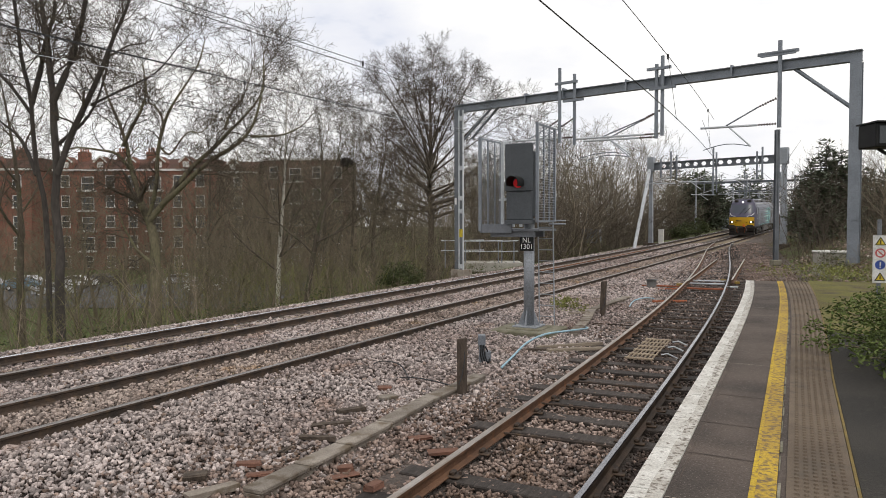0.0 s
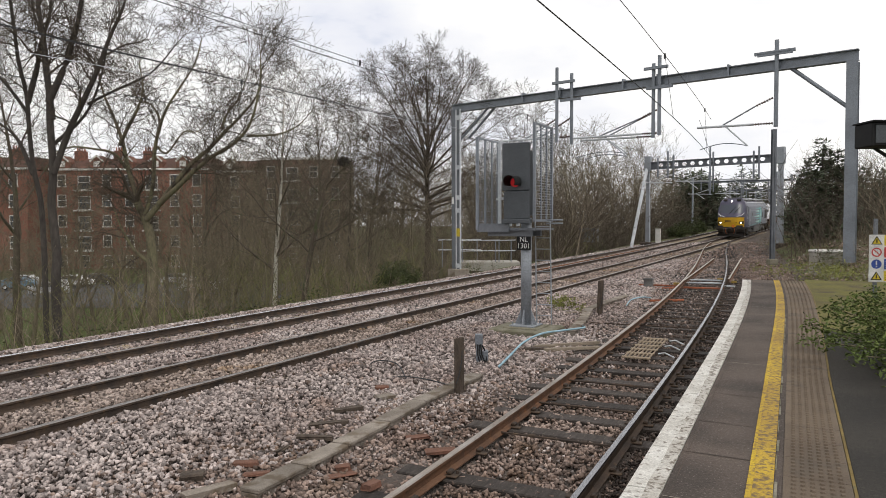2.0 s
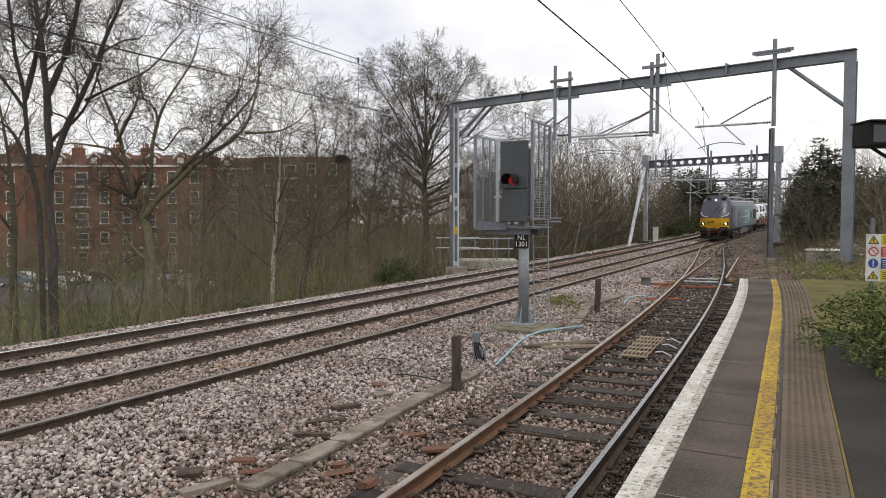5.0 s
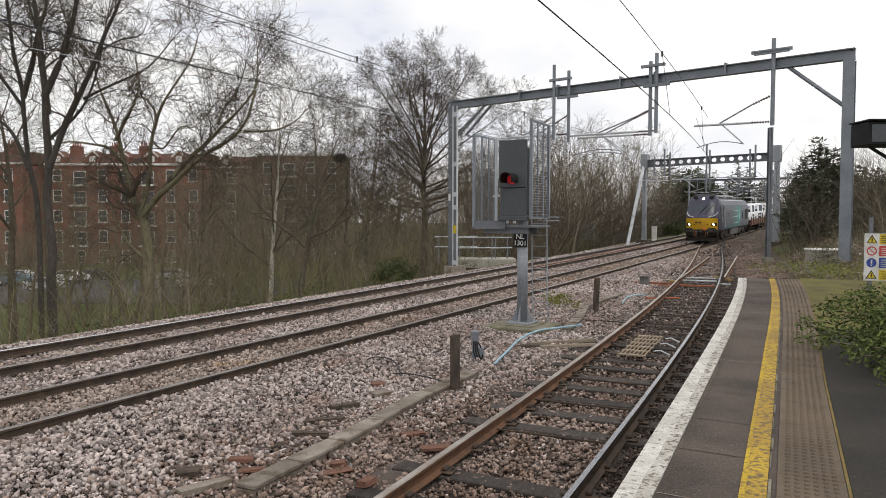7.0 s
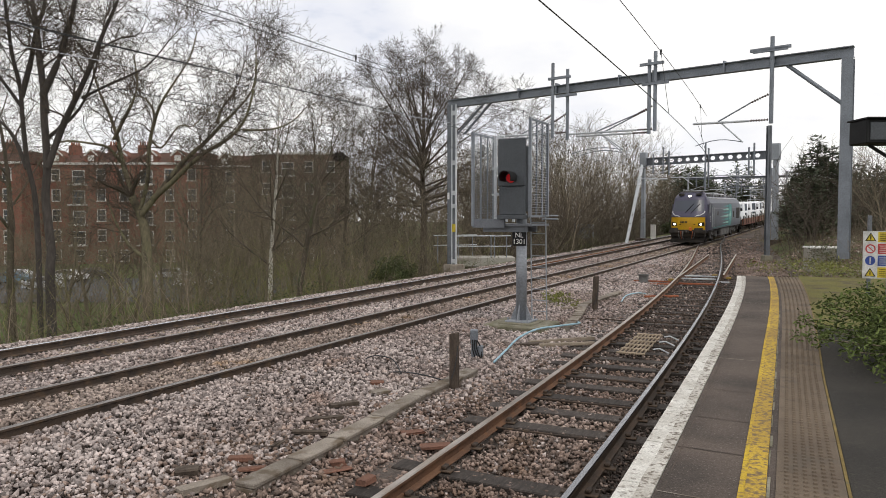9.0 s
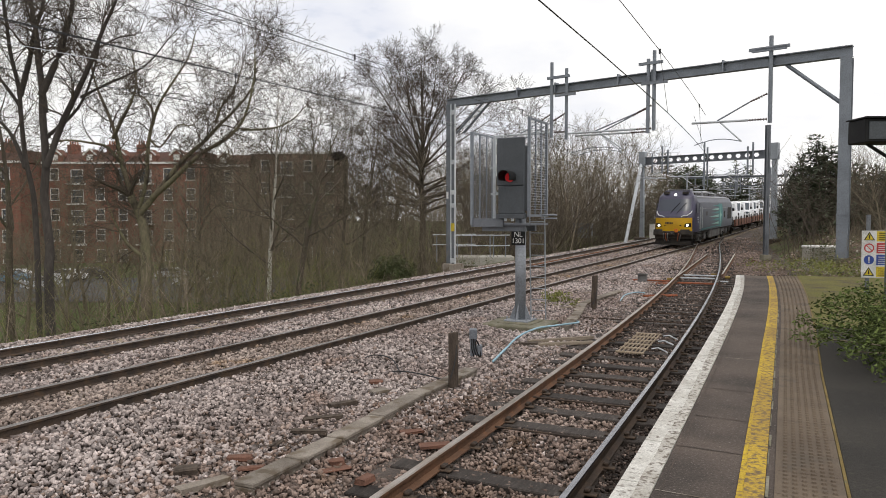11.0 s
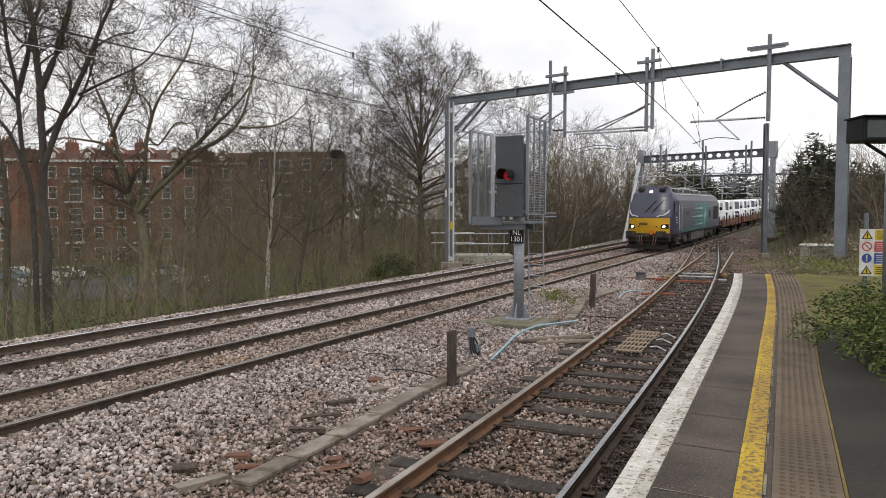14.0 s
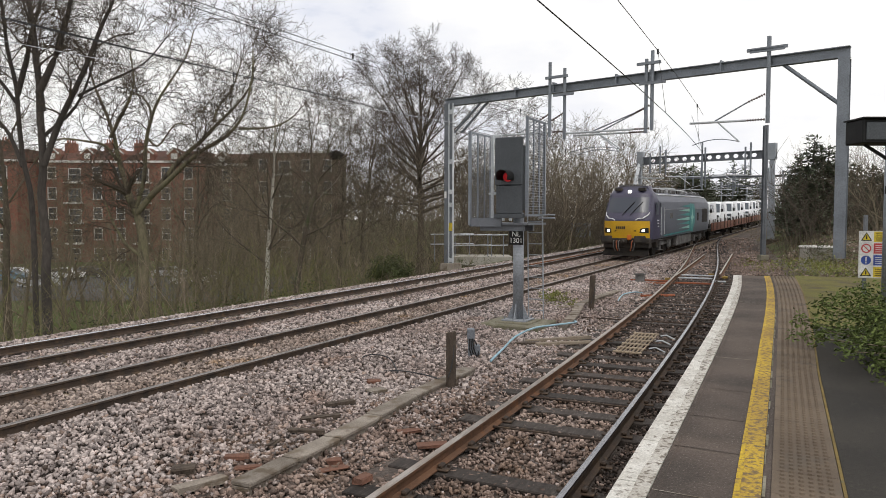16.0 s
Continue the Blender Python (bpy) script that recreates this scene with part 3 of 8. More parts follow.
    for u0, dn, reach in ((10.5, 0.0, 3.9), (10.27, 0.6, 3.3), (14.93, 0.0, 2.85)):
        arm("registration_arm", u0 - 0.75, 6.05 - dn * 0.2, u0 - reach, 6.1 - dn * 0.2, 0.045, M_GALV_LIGHT)
        insul(u0 - 0.08, 6.04 - dn * 0.2, u0 - 0.75, 6.05 - dn * 0.2)
        insul(u0 - 0.08, 6.97 - dn * 0.2, u0 - 0.7, 6.72 - dn * 0.2)
        arm("stay_tube", u0 - 0.7, 6.72 - dn * 0.2, u0 - reach * 0.66, 6.12 - dn * 0.2, 0.028, M_GALV)
        arm("steady_arm", u0 - reach * 0.62, 6.05 - dn * 0.2, u0 - reach * 0.34, 5.28 - dn * 0.2, 0.03, M_GALV_LIGHT)
        bm = bmesh.new()
        tube(bm, [on_portal(u0 - reach * (0.34 + 0.62 * i / 6), 5.28 - dn * 0.2 + 0.16 * math.sin(math.pi * i / 6) - 0.04 * i / 6, -0.2) for i in range(7)], 0.018)
        part("drop_bracket", bm, M_GALV, t)
    for u0 in (5.75, 6.5):
        arm("registration_arm", u0 - 0.6, 6.2, u0 - 3.0, 6.25, 0.04, M_GALV_LIGHT)
        insul(u0 - 0.05, 7.0, u0 - 0.65, 6.7)
        arm("stay_tube", u0 - 0.65, 6.7, u0 - 2.2, 6.0, 0.026, M_GALV)
        insul(u0 - 0.05, 6.2, u0 - 0.6, 6.2)
    return t


M_YELLOW_SIGN = material("yellow_enamel", (0.62, 0.47, 0.03), 0.5, None, 6, bump=0)
near_portal()

QL, QR = Vector((16.72, 61.2, 0)), Vector((24.6, 53.5, 0))
QU = (QR - QL).normalized()
QN = Vector((-QU.y, QU.x, 0))


def far_portal(at_l, at_r, name="electrification_portal", label="grey steel portal with a castellated beam over the tracks", top=7.42, slim=False):
    u = (at_r - at_l).normalized()
    n = Vector((-u.y, u.x, 0))
    L = (at_r - at_l).length
    m = Matrix(((u.x, n.x, 0, at_l.x), (u.y, n.y, 0, at_l.y), (0, 0, 1, 0), (0, 0, 0, 1)))
    g = rise(at_l.y)
    t = thing(name, label, "portal")
    bm = bmesh.new()
    hh = 0.24 if slim else 0.62
    box(bm, (-0.2, -0.15, top - 0.05), (L + 0.2, 0.15, top), m)
    box(bm, (-0.2, -0.15, top - hh), (L + 0.2, 0.15, top - hh + 0.05), m)
    # web with six-sided openings
    cells = 13
    a0, a1 = 0.9, L - 1.1
    w = (a1 - a0) / cells
    za, zb = top - hh + 0.05, top - 0.05
    zm, r = (za + zb) / 2, 0.17
    for s in () if slim else (-0.012, 0.012):
        for k in range(cells):
            c = a0 + (k + 0.5) * w
            hexa = [(c + r * 1.25 * math.cos(q), zm + r * 1.05 * math.sin(q)) for q in [math.pi / 3 * i for i in range(6)]]
            outer = [(c + w / 2, zm), (c + w / 2, zb), (c - w / 2, zb), (c - w / 2, zm), (c - w / 2, za), (c + w / 2, za)]
            hv = [bm.verts.new(m @ Vector((x, s, z))) for x, z in hexa]
            ov = [bm.verts.new(m @ Vector((x, s, z))) for x, z in outer]
            for i in range(6):
                bm.faces.new((hv[i], hv[(i + 1) % 6], ov[(i + 1) % 6], ov[i]))
    box(bm, (-0.2, -0.012, za), (L + 0.2 if slim else a0, 0.012, zb), m)
    box(bm, (a1, -0.012, za), (L + 0.2, 0.012, zb), m)
    part("beam", bm, M_GALV_DARK, t, "dark castellated beam")
    for k, (u0, bot) in enumerate(((0.1, g - 0.3), (L - 0.1, g - 0.2))):
        bm = bmesh.new()
        vs = [(-0.25, bot), (0.25, bot), (0.16, top - hh - 0.05), (-0.16, top - hh - 0.05)]
        for y0 in (-0.11, 0.11):
            q = [bm.verts.new(m @ Vector((u0 + x * (0.4 if slim else 1 if k else 0.75), y0, z))) for x, z in vs]
            bm.faces.new(q)
        bm.verts.ensure_lookup_table()
        v = list(bm.verts)
        for i in range(4):
            bm.faces.new((v[i], v[(i + 1) % 4], v[4 + (i + 1) % 4], v[4 + i]))
        part("column", bm, M_GALV_MID, t, "tapered grey column")
        bm = bmesh.new()
        box(bm, (u0 - (0.12 if slim else 0.28), -0.2, top - hh - 0.12), (u0 + (0.12 if slim else 0.28), 0.2, top + 0.5), m, 0.03)
        part("cap_box", bm, M_GALV_MID, t)
        bm = bmesh.new()
        box(bm, (u0 - 0.55, -0.4, bot - 0.2), (u0 + 0.55, 0.4, bot + 0.35), m, 0.04)
        part("foundation", bm, M_BRICK_DARK, t, "dark footing")
    for _ in (0,):
        for uu, a, b in ((2.0, 8.25, 6.0), (2.5, 7.9, 5.9), (5.6, 8.3, 4.6), (5.85, 7.9, 5.6), (9.0, 7.75, 5.6), (9.4, 8.05, 5.7), (1.1, 7.7, 6.1)):
            bm = bmesh.new()
            rod(bm, m @ Vector((uu, -0.22, b)), m @ Vector((uu, -0.22, a)), 0.07, n=6)
            part("drop_tube", bm, M_GALV, t)
        for uu in (5.5, 9.2, 2.4):
            bm = bmesh.new()
            rod(bm, m @ Vector((uu, -0.25, 5.6)), m @ Vector((uu - 2.8, -0.25, 5.7)), 0.045, n=6)
            rod(bm, m @ Vector((uu, -0.25, 6.3)), m @ Vector((uu - 2.0, -0.25, 5.7)), 0.03, n=6)
            rod(bm, m @ Vector((uu - 1.8, -0.25, 5.7)), m @ Vector((uu - 0.9, -0.25, 5.05)), 0.03, n=6)
            part("cantilever", bm, M_GALV_LIGHT, t)
    return t


fp = far_portal(QL, QR)
bm = bmesh.new()
rod(bm, (14.5, 57.6, 0.3), tuple(QL + Vector((0.0, 0, 7.0))), 0.14, n=8)
part("raking_brace", bm, M_GALV_LIGHT, fp, "pale raking strut")
for yy, wl_, hh_ in ((84, 11, 7.6), (108, 11, 7.6), (132, 12, 7.6)):
    c, s = line(x_main, yy, -6.8)
    c2, s2 = line(x_main, yy, 4.2)
    far_portal(Vector((c.x, c.y, 0)), Vector((c2.x, c2.y, 0)), label="distant grey portal over the tracks", top=hh_ - 0.4, slim=True)


def single_mast():
    t = thing("overhead_line_mast", "slim grey steel mast beside the siding", "mast", (16.32, 36.46, rise(36.5) + 0.25))
    bm = bmesh.new()
    box(bm, (-0.10, -0.11, 0), (0.10, -0.09, 6.6))
    box(bm, (-0.10, 0.09, 0), (0.10, 0.11, 6.6))
    box(bm, (-0.012, -0.11, 0), (0.012, 0.09, 6.6))
    part("mast", bm, M_GALV_DARK, t)
    bm = bmesh.new()
    box(bm, (-0.22, -0.22, -0.25), (0.22, 0.22, 0.04), bevel=0.03)
    part("foundation", bm, M_CONCRETE_MOSS, t)
    return t


single_mast()


# ---- overhead wires ----
def wire(name, f, y0, y1, off0, off1, z0, z1, sag, r, step=3.0):
    bm = bmesh.new()
    n = max(4, int((y1 - y0) / step))
    pts = []
    for i in range(n + 1):
        k = i / n
        y = y0 + (y1 - y0) * k
        p, _ = line(f, y, off0 + (off1 - off0) * k)
        pts.append(Vector((p.x, p.y, rise(y) + z0 + (z1 - z0) * k - sag * 4 * k * (1 - k))))
    tube(bm, pts, r, 5)
    return bm, pts


def overhead(name, f, segs, zc, zm, swing=0.0):
    t = thing("overhead_wires", name, "overhead line")
    for y0, y1, o0, o1 in segs:
        bm, low = wire("contact_wire", f, y0, y1, o0, o1, zc, zc, 0.0, 0.009)
        part("contact_wire", bm, M_CABLE, t)
        bm, high = wire("catenary_wire", f, y0, y1, o0 + swing, o1 + swing * 0.1, zm, zm, 0.15, 0.008)
        part("catenary_wire", bm, M_CABLE, t)
        for i in range(2, len(low) - 1, 3):
            bm = bmesh.new()
            rod(bm, low[i], high[i], 0.006, n=4)
            box(bm, tuple(high[i] - Vector((0.02, 0.02, 0.08))), tuple(high[i] + Vector((0.02, 0.02, 0.04))))
            part("dropper", bm, M_CABLE, t)
    return t


overhead("dark contact and catenary wires over the siding", x_bay, ((-8, 29.5, -0.2, 0.2), (29.5, 56, 0.2, -0.2)), 4.85, 6.45, -0.5)
overhead("dark contact and catenary wires over the near line", x_main, ((-8, 31.0, 0.2, -0.2), (31.0, 57, -0.2, 0.2), (57, 84, 0.2, -0.2), (84, 108, -0.2, 0.2)), 4.94, 6.12)
overhead("dark contact and catenary wires over the far line", (lambda y: x_main(y) - 3.9), ((-8, 33.5, 0.2, -0.2), (33.5, 59, -0.2, 0.2), (59, 84, 0.2, -0.2), (84, 108, -0.2, 0.2)), 5.02, 6.0)
bm, _ = wire("auxiliary_wire", x_main, -8, 31.0, 0.2, -0.2, 6.0, 6.0, 0.14, 0.008)
tagged(part("auxiliary_wire", bm, M_CABLE), "dark second catenary wire above the near line", "overhead line")
bm, _ = wire("return_wire", (lambda y: x_main(y) - 3.9), -8, 34.0, 0.0, 0.0, 5.05, 6.15, 0.12, 0.006)
tagged(part("return_wire", bm, M_GALV_LIGHT), "pale return wire beside the far line", "overhead line")


# ---- signal ----
SIG = Matrix(((0.883, 0.469, 0, 1.77), (-0.469, 0.883, 0, 16.76), (0, 0, 1, 0.0), (0, 0, 0, 1)))


def text_mesh(name, body, size, mat, parent, m, extrude=0.003):
    cu = bpy.data.curves.new(name, "FONT")
    cu.body, cu.size, cu.align_x, cu.align_y, cu.extrude = body, size, "CENTER", "CENTER", extrude
    tmp = new("lettering", cu)
    dg = bpy.context.evaluated_depsgraph_get()
    me = bpy.data.meshes.new_from_object(tmp.evaluated_get(dg))
    bpy.data.objects.remove(tmp)
    bpy.data.curves.remove(cu)
    me.materials.clear()
    me.materials.append(mat)
    ob = new(name, me)
    ob.parent = parent
    ob.matrix_local = m
    return ob


def signal():
    t = thing("railway_signal", "grey post signal showing red, with a caged maintenance platform", "signal", SIG)
    bm = bmesh.new()
    rod(bm, (0, 0, 0.05), (0, 0, 2.55), 0.125, n=20)
    part("post", bm, M_GALV_POST, t, smooth=True)
    bm = bmesh.new()
    box(bm, (-0.3, -0.3, 0.02), (0.3, 0.3, 0.06), bevel=0.01)
    for a in range(4):
        r = Matrix.Rotation(a * math.pi / 2, 4, "Z")
        q = [bm.verts.new(r @ Vector(v)) for v in ((0.12, -0.012, 0.06), (0.27, -0.012, 0.06), (0.12, -0.012, 0.42), (0.12, 0.012, 0.06), (0.27, 0.012, 0.06), (0.12, 0.012, 0.42))]
        for f in ((0, 1, 2), (3, 5, 4), (0, 3, 4, 1), (1, 4, 5, 2), (2, 5, 3, 0)):
            bm.faces.new([q[i] for i in f])
    for x in (-0.24, 0.24):
        for y in (-0.24, 0.24):
            rod(bm, (x, y, 0.05), (x, y, 0.13), 0.02, n=6)
    part("base_plate", bm, M_GALV_POST, t)
    bm = bmesh.new()
    box(bm, (-0.72, -0.66, -0.45), (0.72, 0.66, -0.01), bevel=0.03)
    box(bm, (-0.42, -0.42, -0.03), (0.42, 0.42, 0.025), bevel=0.02)
    part("plinth", bm, M_CONCRETE_MOSS, t, "mossy concrete plinth")
    # head
    bm = bmesh.new()
    box(bm, (-0.435, -0.42, 3.17), (0.25, -0.36, 4.27), bevel=0.02)
    part("backboard", bm, M_GREYPAINT, t)
    bm = bmesh.new()
    box(bm, (-0.36, -0.36, 2.6), (0.2, -0.02, 4.1), bevel=0.015)
    box(bm, (-0.39, -0.44, 2.52), (0.25, -0.36, 3.16), bevel=0.015)
    box(bm, (-0.43, -0.46, 2.42), (0.27, -0.30, 2.52), bevel=0.01)
    part("housing", bm, M_GREYPAINT, t)
    bm = bmesh.new()
    c, R, n = Vector((-0.10, -0.42, 3.36)), 0.15, 20
    ring = []
    for i in range(n + 1):
        q = math.pi * (-0.18 + 1.36 * i / n)
        front = 0.42 - 0.12 * abs(i / n - 0.5)
        ring.append([bm.verts.new(c + Vector((math.cos(q) * rr, -dd, math.sin(q) * rr))) for rr, dd in ((R, 0), (R, front), (R - 0.012, front), (R - 0.012, 0))])
    for a, b in zip(ring, ring[1:]):
        for k in range(3):
            bm.faces.new((a[k], b[k], b[k + 1], a[k + 1]))
    part("hood", bm, M_BLACK, t, smooth=False)
    bm = bmesh.new()
    rod(bm, tuple(c + Vector((0, -0.005, 0))), tuple(c + Vector((0, -0.05, 0))), 0.11, 0.10, 20)
    part("lens", bm, M_RED_LENS, t, "red lit signal lens")
    # cage panels
    def cage(a, b0, b1, z0, z1, label, dz, db, r):
        pm = bmesh.new()
        for b in (b0, b1):
            box(pm, (a - 0.03, b - 0.03, z0), (a + 0.03, b + 0.03, z1))
        for z in (z0, z1 - 0.04):
            box(pm, (a - 0.02, b0, z), (a + 0.02, b1, z + 0.04))
        for k in (0.36, 0.68):
            bb = b0 + (b1 - b0) * k
            box(pm, (a - 0.015, bb - 0.02, z0), (a + 0.015, bb + 0.02, z1))
        fr = part("cage_frame", pm, M_GALV, t, label)
        wm = bmesh.new()
        k = 0
        z = z0 + 0.05
        while z < z1 - 0.04:
            rod(wm, (a, b0, z), (a, b1, z), r, n=4, caps=False)
            z += dz
        b = b0 + 0.06
        while b < b1:
            rod(wm, (a, b, z0), (a, b, z1), r * 0.8, n=4, caps=False)
            b += db
        part("wire_mesh", wm, M_GALV, fr)
    cage(0.33, -0.33, 0.80, 2.46, 4.72, "grey steel cage panel of close horizontal bars", 0.060, 0.38, 0.010)
    cage(-1.10, -0.35, 0.86, 2.26, 4.46, "grey steel cage panel of fine mesh", 0.040, 0.045, 0.0032)
    bm = bmesh.new()
    for x in (-0.72, -0.52):
        for y in (0.1, 0.75):
            box(bm, (x - 0.03, y - 0.03, 2.35), (x + 0.03, y + 0.03, 4.38))
    for z in (3.0, 3.65, 4.34):
        box(bm, (-1.1, 0.72, z), (-0.4, 0.77, z + 0.05))
        box(bm, (-0.75, 0.1, z), (-0.70, 0.77, z + 0.05))
    part("guard_rail", bm, M_GALV_LIGHT, t, "pale steel guard rails")
    bm = bmesh.new()
    box(bm, (-1.12, -0.3, 2.26), (0.36, 0.86, 2.31))
    box(bm, (-1.12, -0.34, 2.22), (-0.3, -0.28, 2.42))
    box(bm, (-0.9, -0.2, 2.12), (0.2, -0.1, 2.26))
    box(bm, (-0.9, 0.4, 2.12), (0.2, 0.5, 2.26))
    part("work_platform", bm, M_GALV_DARK, t, "steel grating floor")
    bm = bmesh.new()
    for rr in (2.50, 2.42):
        tube(bm, [(0.33 + 0.28 * math.sin(q), 0.8 - 0.28 + 0.28 * math.cos(q) + 0.2, rr) for q in [i * math.pi / 8 for i in range(9)]], 0.02)
    part("hoop", bm, M_GALV, t)
    # ladder
    bm = bmesh.new()
    for x in (-0.02, 0.36):
        rod(bm, (x + 0.0, 0.75, -0.2), (x, 0.62, 2.5), 0.018, n=6)
    for i in range(9):
        z = 0.18 + i * 0.27
        rod(bm, (-0.02, 0.75 - z * 0.05, z), (0.36, 0.75 - z * 0.05, z), 0.012, n=6)
    part("ladder", bm, M_GALV_MID, t, "galvanised access ladder")
    # identification plate
    bm = bmesh.new()
    box(bm, (-0.17, -0.155, 1.80), (0.17, -0.135, 2.14), bevel=0.004)
    pl = part("identification_plate", bm, M_BLACK, t, "black plate with white letters NL 1301")
    for body, z in (("NL", 2.045), ("1301", 1.895)):
        ob = text_mesh("lettering", body, 0.165, M_LETTER, pl, pose(0, -0.158, z, 90, 0, 0))
    return t


M_GALV_POST = material("painted_grey_post", (0.28, 0.298, 0.325), 0.5, (0.22, 0.235, 0.26), 1.5, metal=0.15, bump=0.06, fine=30)
M_RED_LENS = glow("red_signal_lens", (0.55, 0.015, 0.02), 0.22)
signal()


# ---- train ----
M_LOCO_NOSE = material("dark_plum_grey_paint", (0.062, 0.056, 0.098), 0.42, (0.050, 0.046, 0.080), 0.8, bump=0.03, fine=20)
M_LOCO_SIDE = material("slate_blue_paint", (0.115, 0.122, 0.152), 0.45, (0.095, 0.10, 0.128), 0.5, bump=0.03, fine=20)
M_LOCO_YELLOW = material("warning_yellow_paint", (0.62, 0.36, 0.010), 0.4, (0.52, 0.29, 0.010), 1.0, bump=0.03)
M_TEAL = material("teal_vinyl", (0.03, 0.30, 0.29), 0.4, (0.025, 0.20, 0.21), 0.8, bump=0)
M_MINT = material("pale_mint_vinyl", (0.35, 0.62, 0.55), 0.4, (0.22, 0.52, 0.46), 0.8, bump=0)
M_UNDER = material("grimy_underframe", (0.035, 0.032, 0.030), 0.8, (0.06, 0.05, 0.042), 2, bump=0.3)
M_UNDER_GREY = material("grey_equipment_cases", (0.19, 0.185, 0.18), 0.7, (0.09, 0.085, 0.08), 2.5, bump=0.2)
M_ROOF = material("pale_grey_roof", (0.36, 0.37, 0.38), 0.55, (0.22, 0.225, 0.235), 1.2, bump=0.1)
M_GLASS = glassy("dark_cab_glass", (0.045, 0.052, 0.072), 0.3)
M_VANGLASS = glassy("van_glass", (0.10, 0.115, 0.13), 0.12)
M_LAMP = glow("lit_headlamp", (1.0, 0.95, 0.78), 6.0)
M_STEELPALE = material("white_painted_steel", (0.72, 0.73, 0.74), 0.4, None, 3, bump=0)
M_WAGON = material("brown_wagon_paint", (0.20, 0.085, 0.055), 0.75, (0.13, 0.06, 0.042), 1.0, bump=0.15, stain=(0.07, 0.05, 0.04))
M_VAN = material("glossy_white_van_paint", (0.80, 0.81, 0.82), 0.22, (0.76, 0.77, 0.79), 0.6, bump=0)
M_TYRE = material("black_tyre", (0.018, 0.018, 0.018), 0.85, None, 8)
M_ORANGE_CABLE = material("orange_jumper_box", (0.65, 0.17, 0.02), 0.5, None, 6, bump=0)


def nose_point(a, z, out=0.0):
    """The cab front: a runs across from -1 to 1, z up; it leans back above the waist and curves round in plan."""
    if z < 2.05:
        y = -0.06 + 0.06 * min(1, (z - 1.0) / 0.5)
        w = 1.20
    elif z < 3.32:
        k = (z - 2.05) / 1.27
        y = -0.02 - 0.78 * k
        w = 1.20 - 0.07 * k ** 1.5
    else:
        k = (z - 3.32) / 0.53
        y = -0.80 - 0.75 * k ** 1.6 - 0.05 * k
        w = 1.13 - 0.28 * k ** 1.4
    e = abs(a)
    y -= 0.42 * e ** 2.6 * (1.0 if z < 3.32 else 0.9)
    return Vector((a * w, y + out, z))


def nose_sheet(bm, a0, a1, z0, z1, na, nz, out=0.0):
    g = [[bm.verts.new(nose_point(a0 + (a1 - a0) * i / na, z0 + (z1 - z0) * j / nz, out)) for i in range(na + 1)] for j in range(nz + 1)]
    for j in range(nz):
        for i in range(na):
            bm.faces.new((g[j][i], g[j][i + 1], g[j + 1][i + 1], g[j + 1][i]))
    return g


LOCO_L = 20.4


def body_section(y, bm, cab=False):
    k = 1.0
    pts = [(1.32, 1.0), (1.345, 1.35), (1.345, 2.55), (1.29, 3.0), (1.12, 3.36), (0.75, 3.56), (0.30, 3.62)]
    pts = pts + [(-x, z) for x, z in reversed(pts)]
    return [bm.verts.new((x, y, z)) for x, z in pts]


def wheelset(parent, y, r, name="wheelset"):
    bm = bmesh.new()
    for s in (-1, 1):
        rod(bm, (s * 0.69, y, r), (s * 0.82, y, r), r, r, 22)
        rod(bm, (s * 0.66, y, r), (s * 0.69, y, r), r + 0.03, r + 0.03, 22)
        rod(bm, (s * 0.82, y, r), (s * 0.86, y, r), r * 0.35, r * 0.3, 12)
    rod(bm, (-0.8, y, r), (0.8, y, r), 0.09, n=10)
    return part(name, bm, M_UNDER, parent)


def bogie(parent, y, wb, r):
    bm = bmesh.new()
    for s in (-1, 1):
        box(bm, (s * 1.02 - 0.07, y - wb / 2 - 0.55, r + 0.02), (s * 1.02 + 0.07, y + wb / 2 + 0.55, r + 0.24), bevel=0.03)
        for q in (-1, 1):
            box(bm, (s * 1.06 - 0.09, y + q * wb / 2 - 0.2, r - 0.22), (s * 1.06 + 0.09, y + q * wb / 2 + 0.2, r + 0.2), bevel=0.03)
            for o in (-0.34, 0.34):
                rod(bm, (s * 1.04, y + q * wb / 2 + o, r + 0.2), (s * 1.04, y + q * wb / 2 + o, r + 0.5), 0.085, n=10)
        rod(bm, (s * 1.14, y - 0.5, r + 0.15), (s * 1.14, y + 0.4, r + 0.5), 0.05, n=8)
    box(bm, (-0.95, y - 0.3, r), (0.95, y + 0.3, r + 0.35))
    b = part("bogie", bm, M_UNDER_GREY, parent, "grimy grey bogie")
    for q in (-1, 1):
        wheelset(b, y + q * wb / 2, r)
    return b


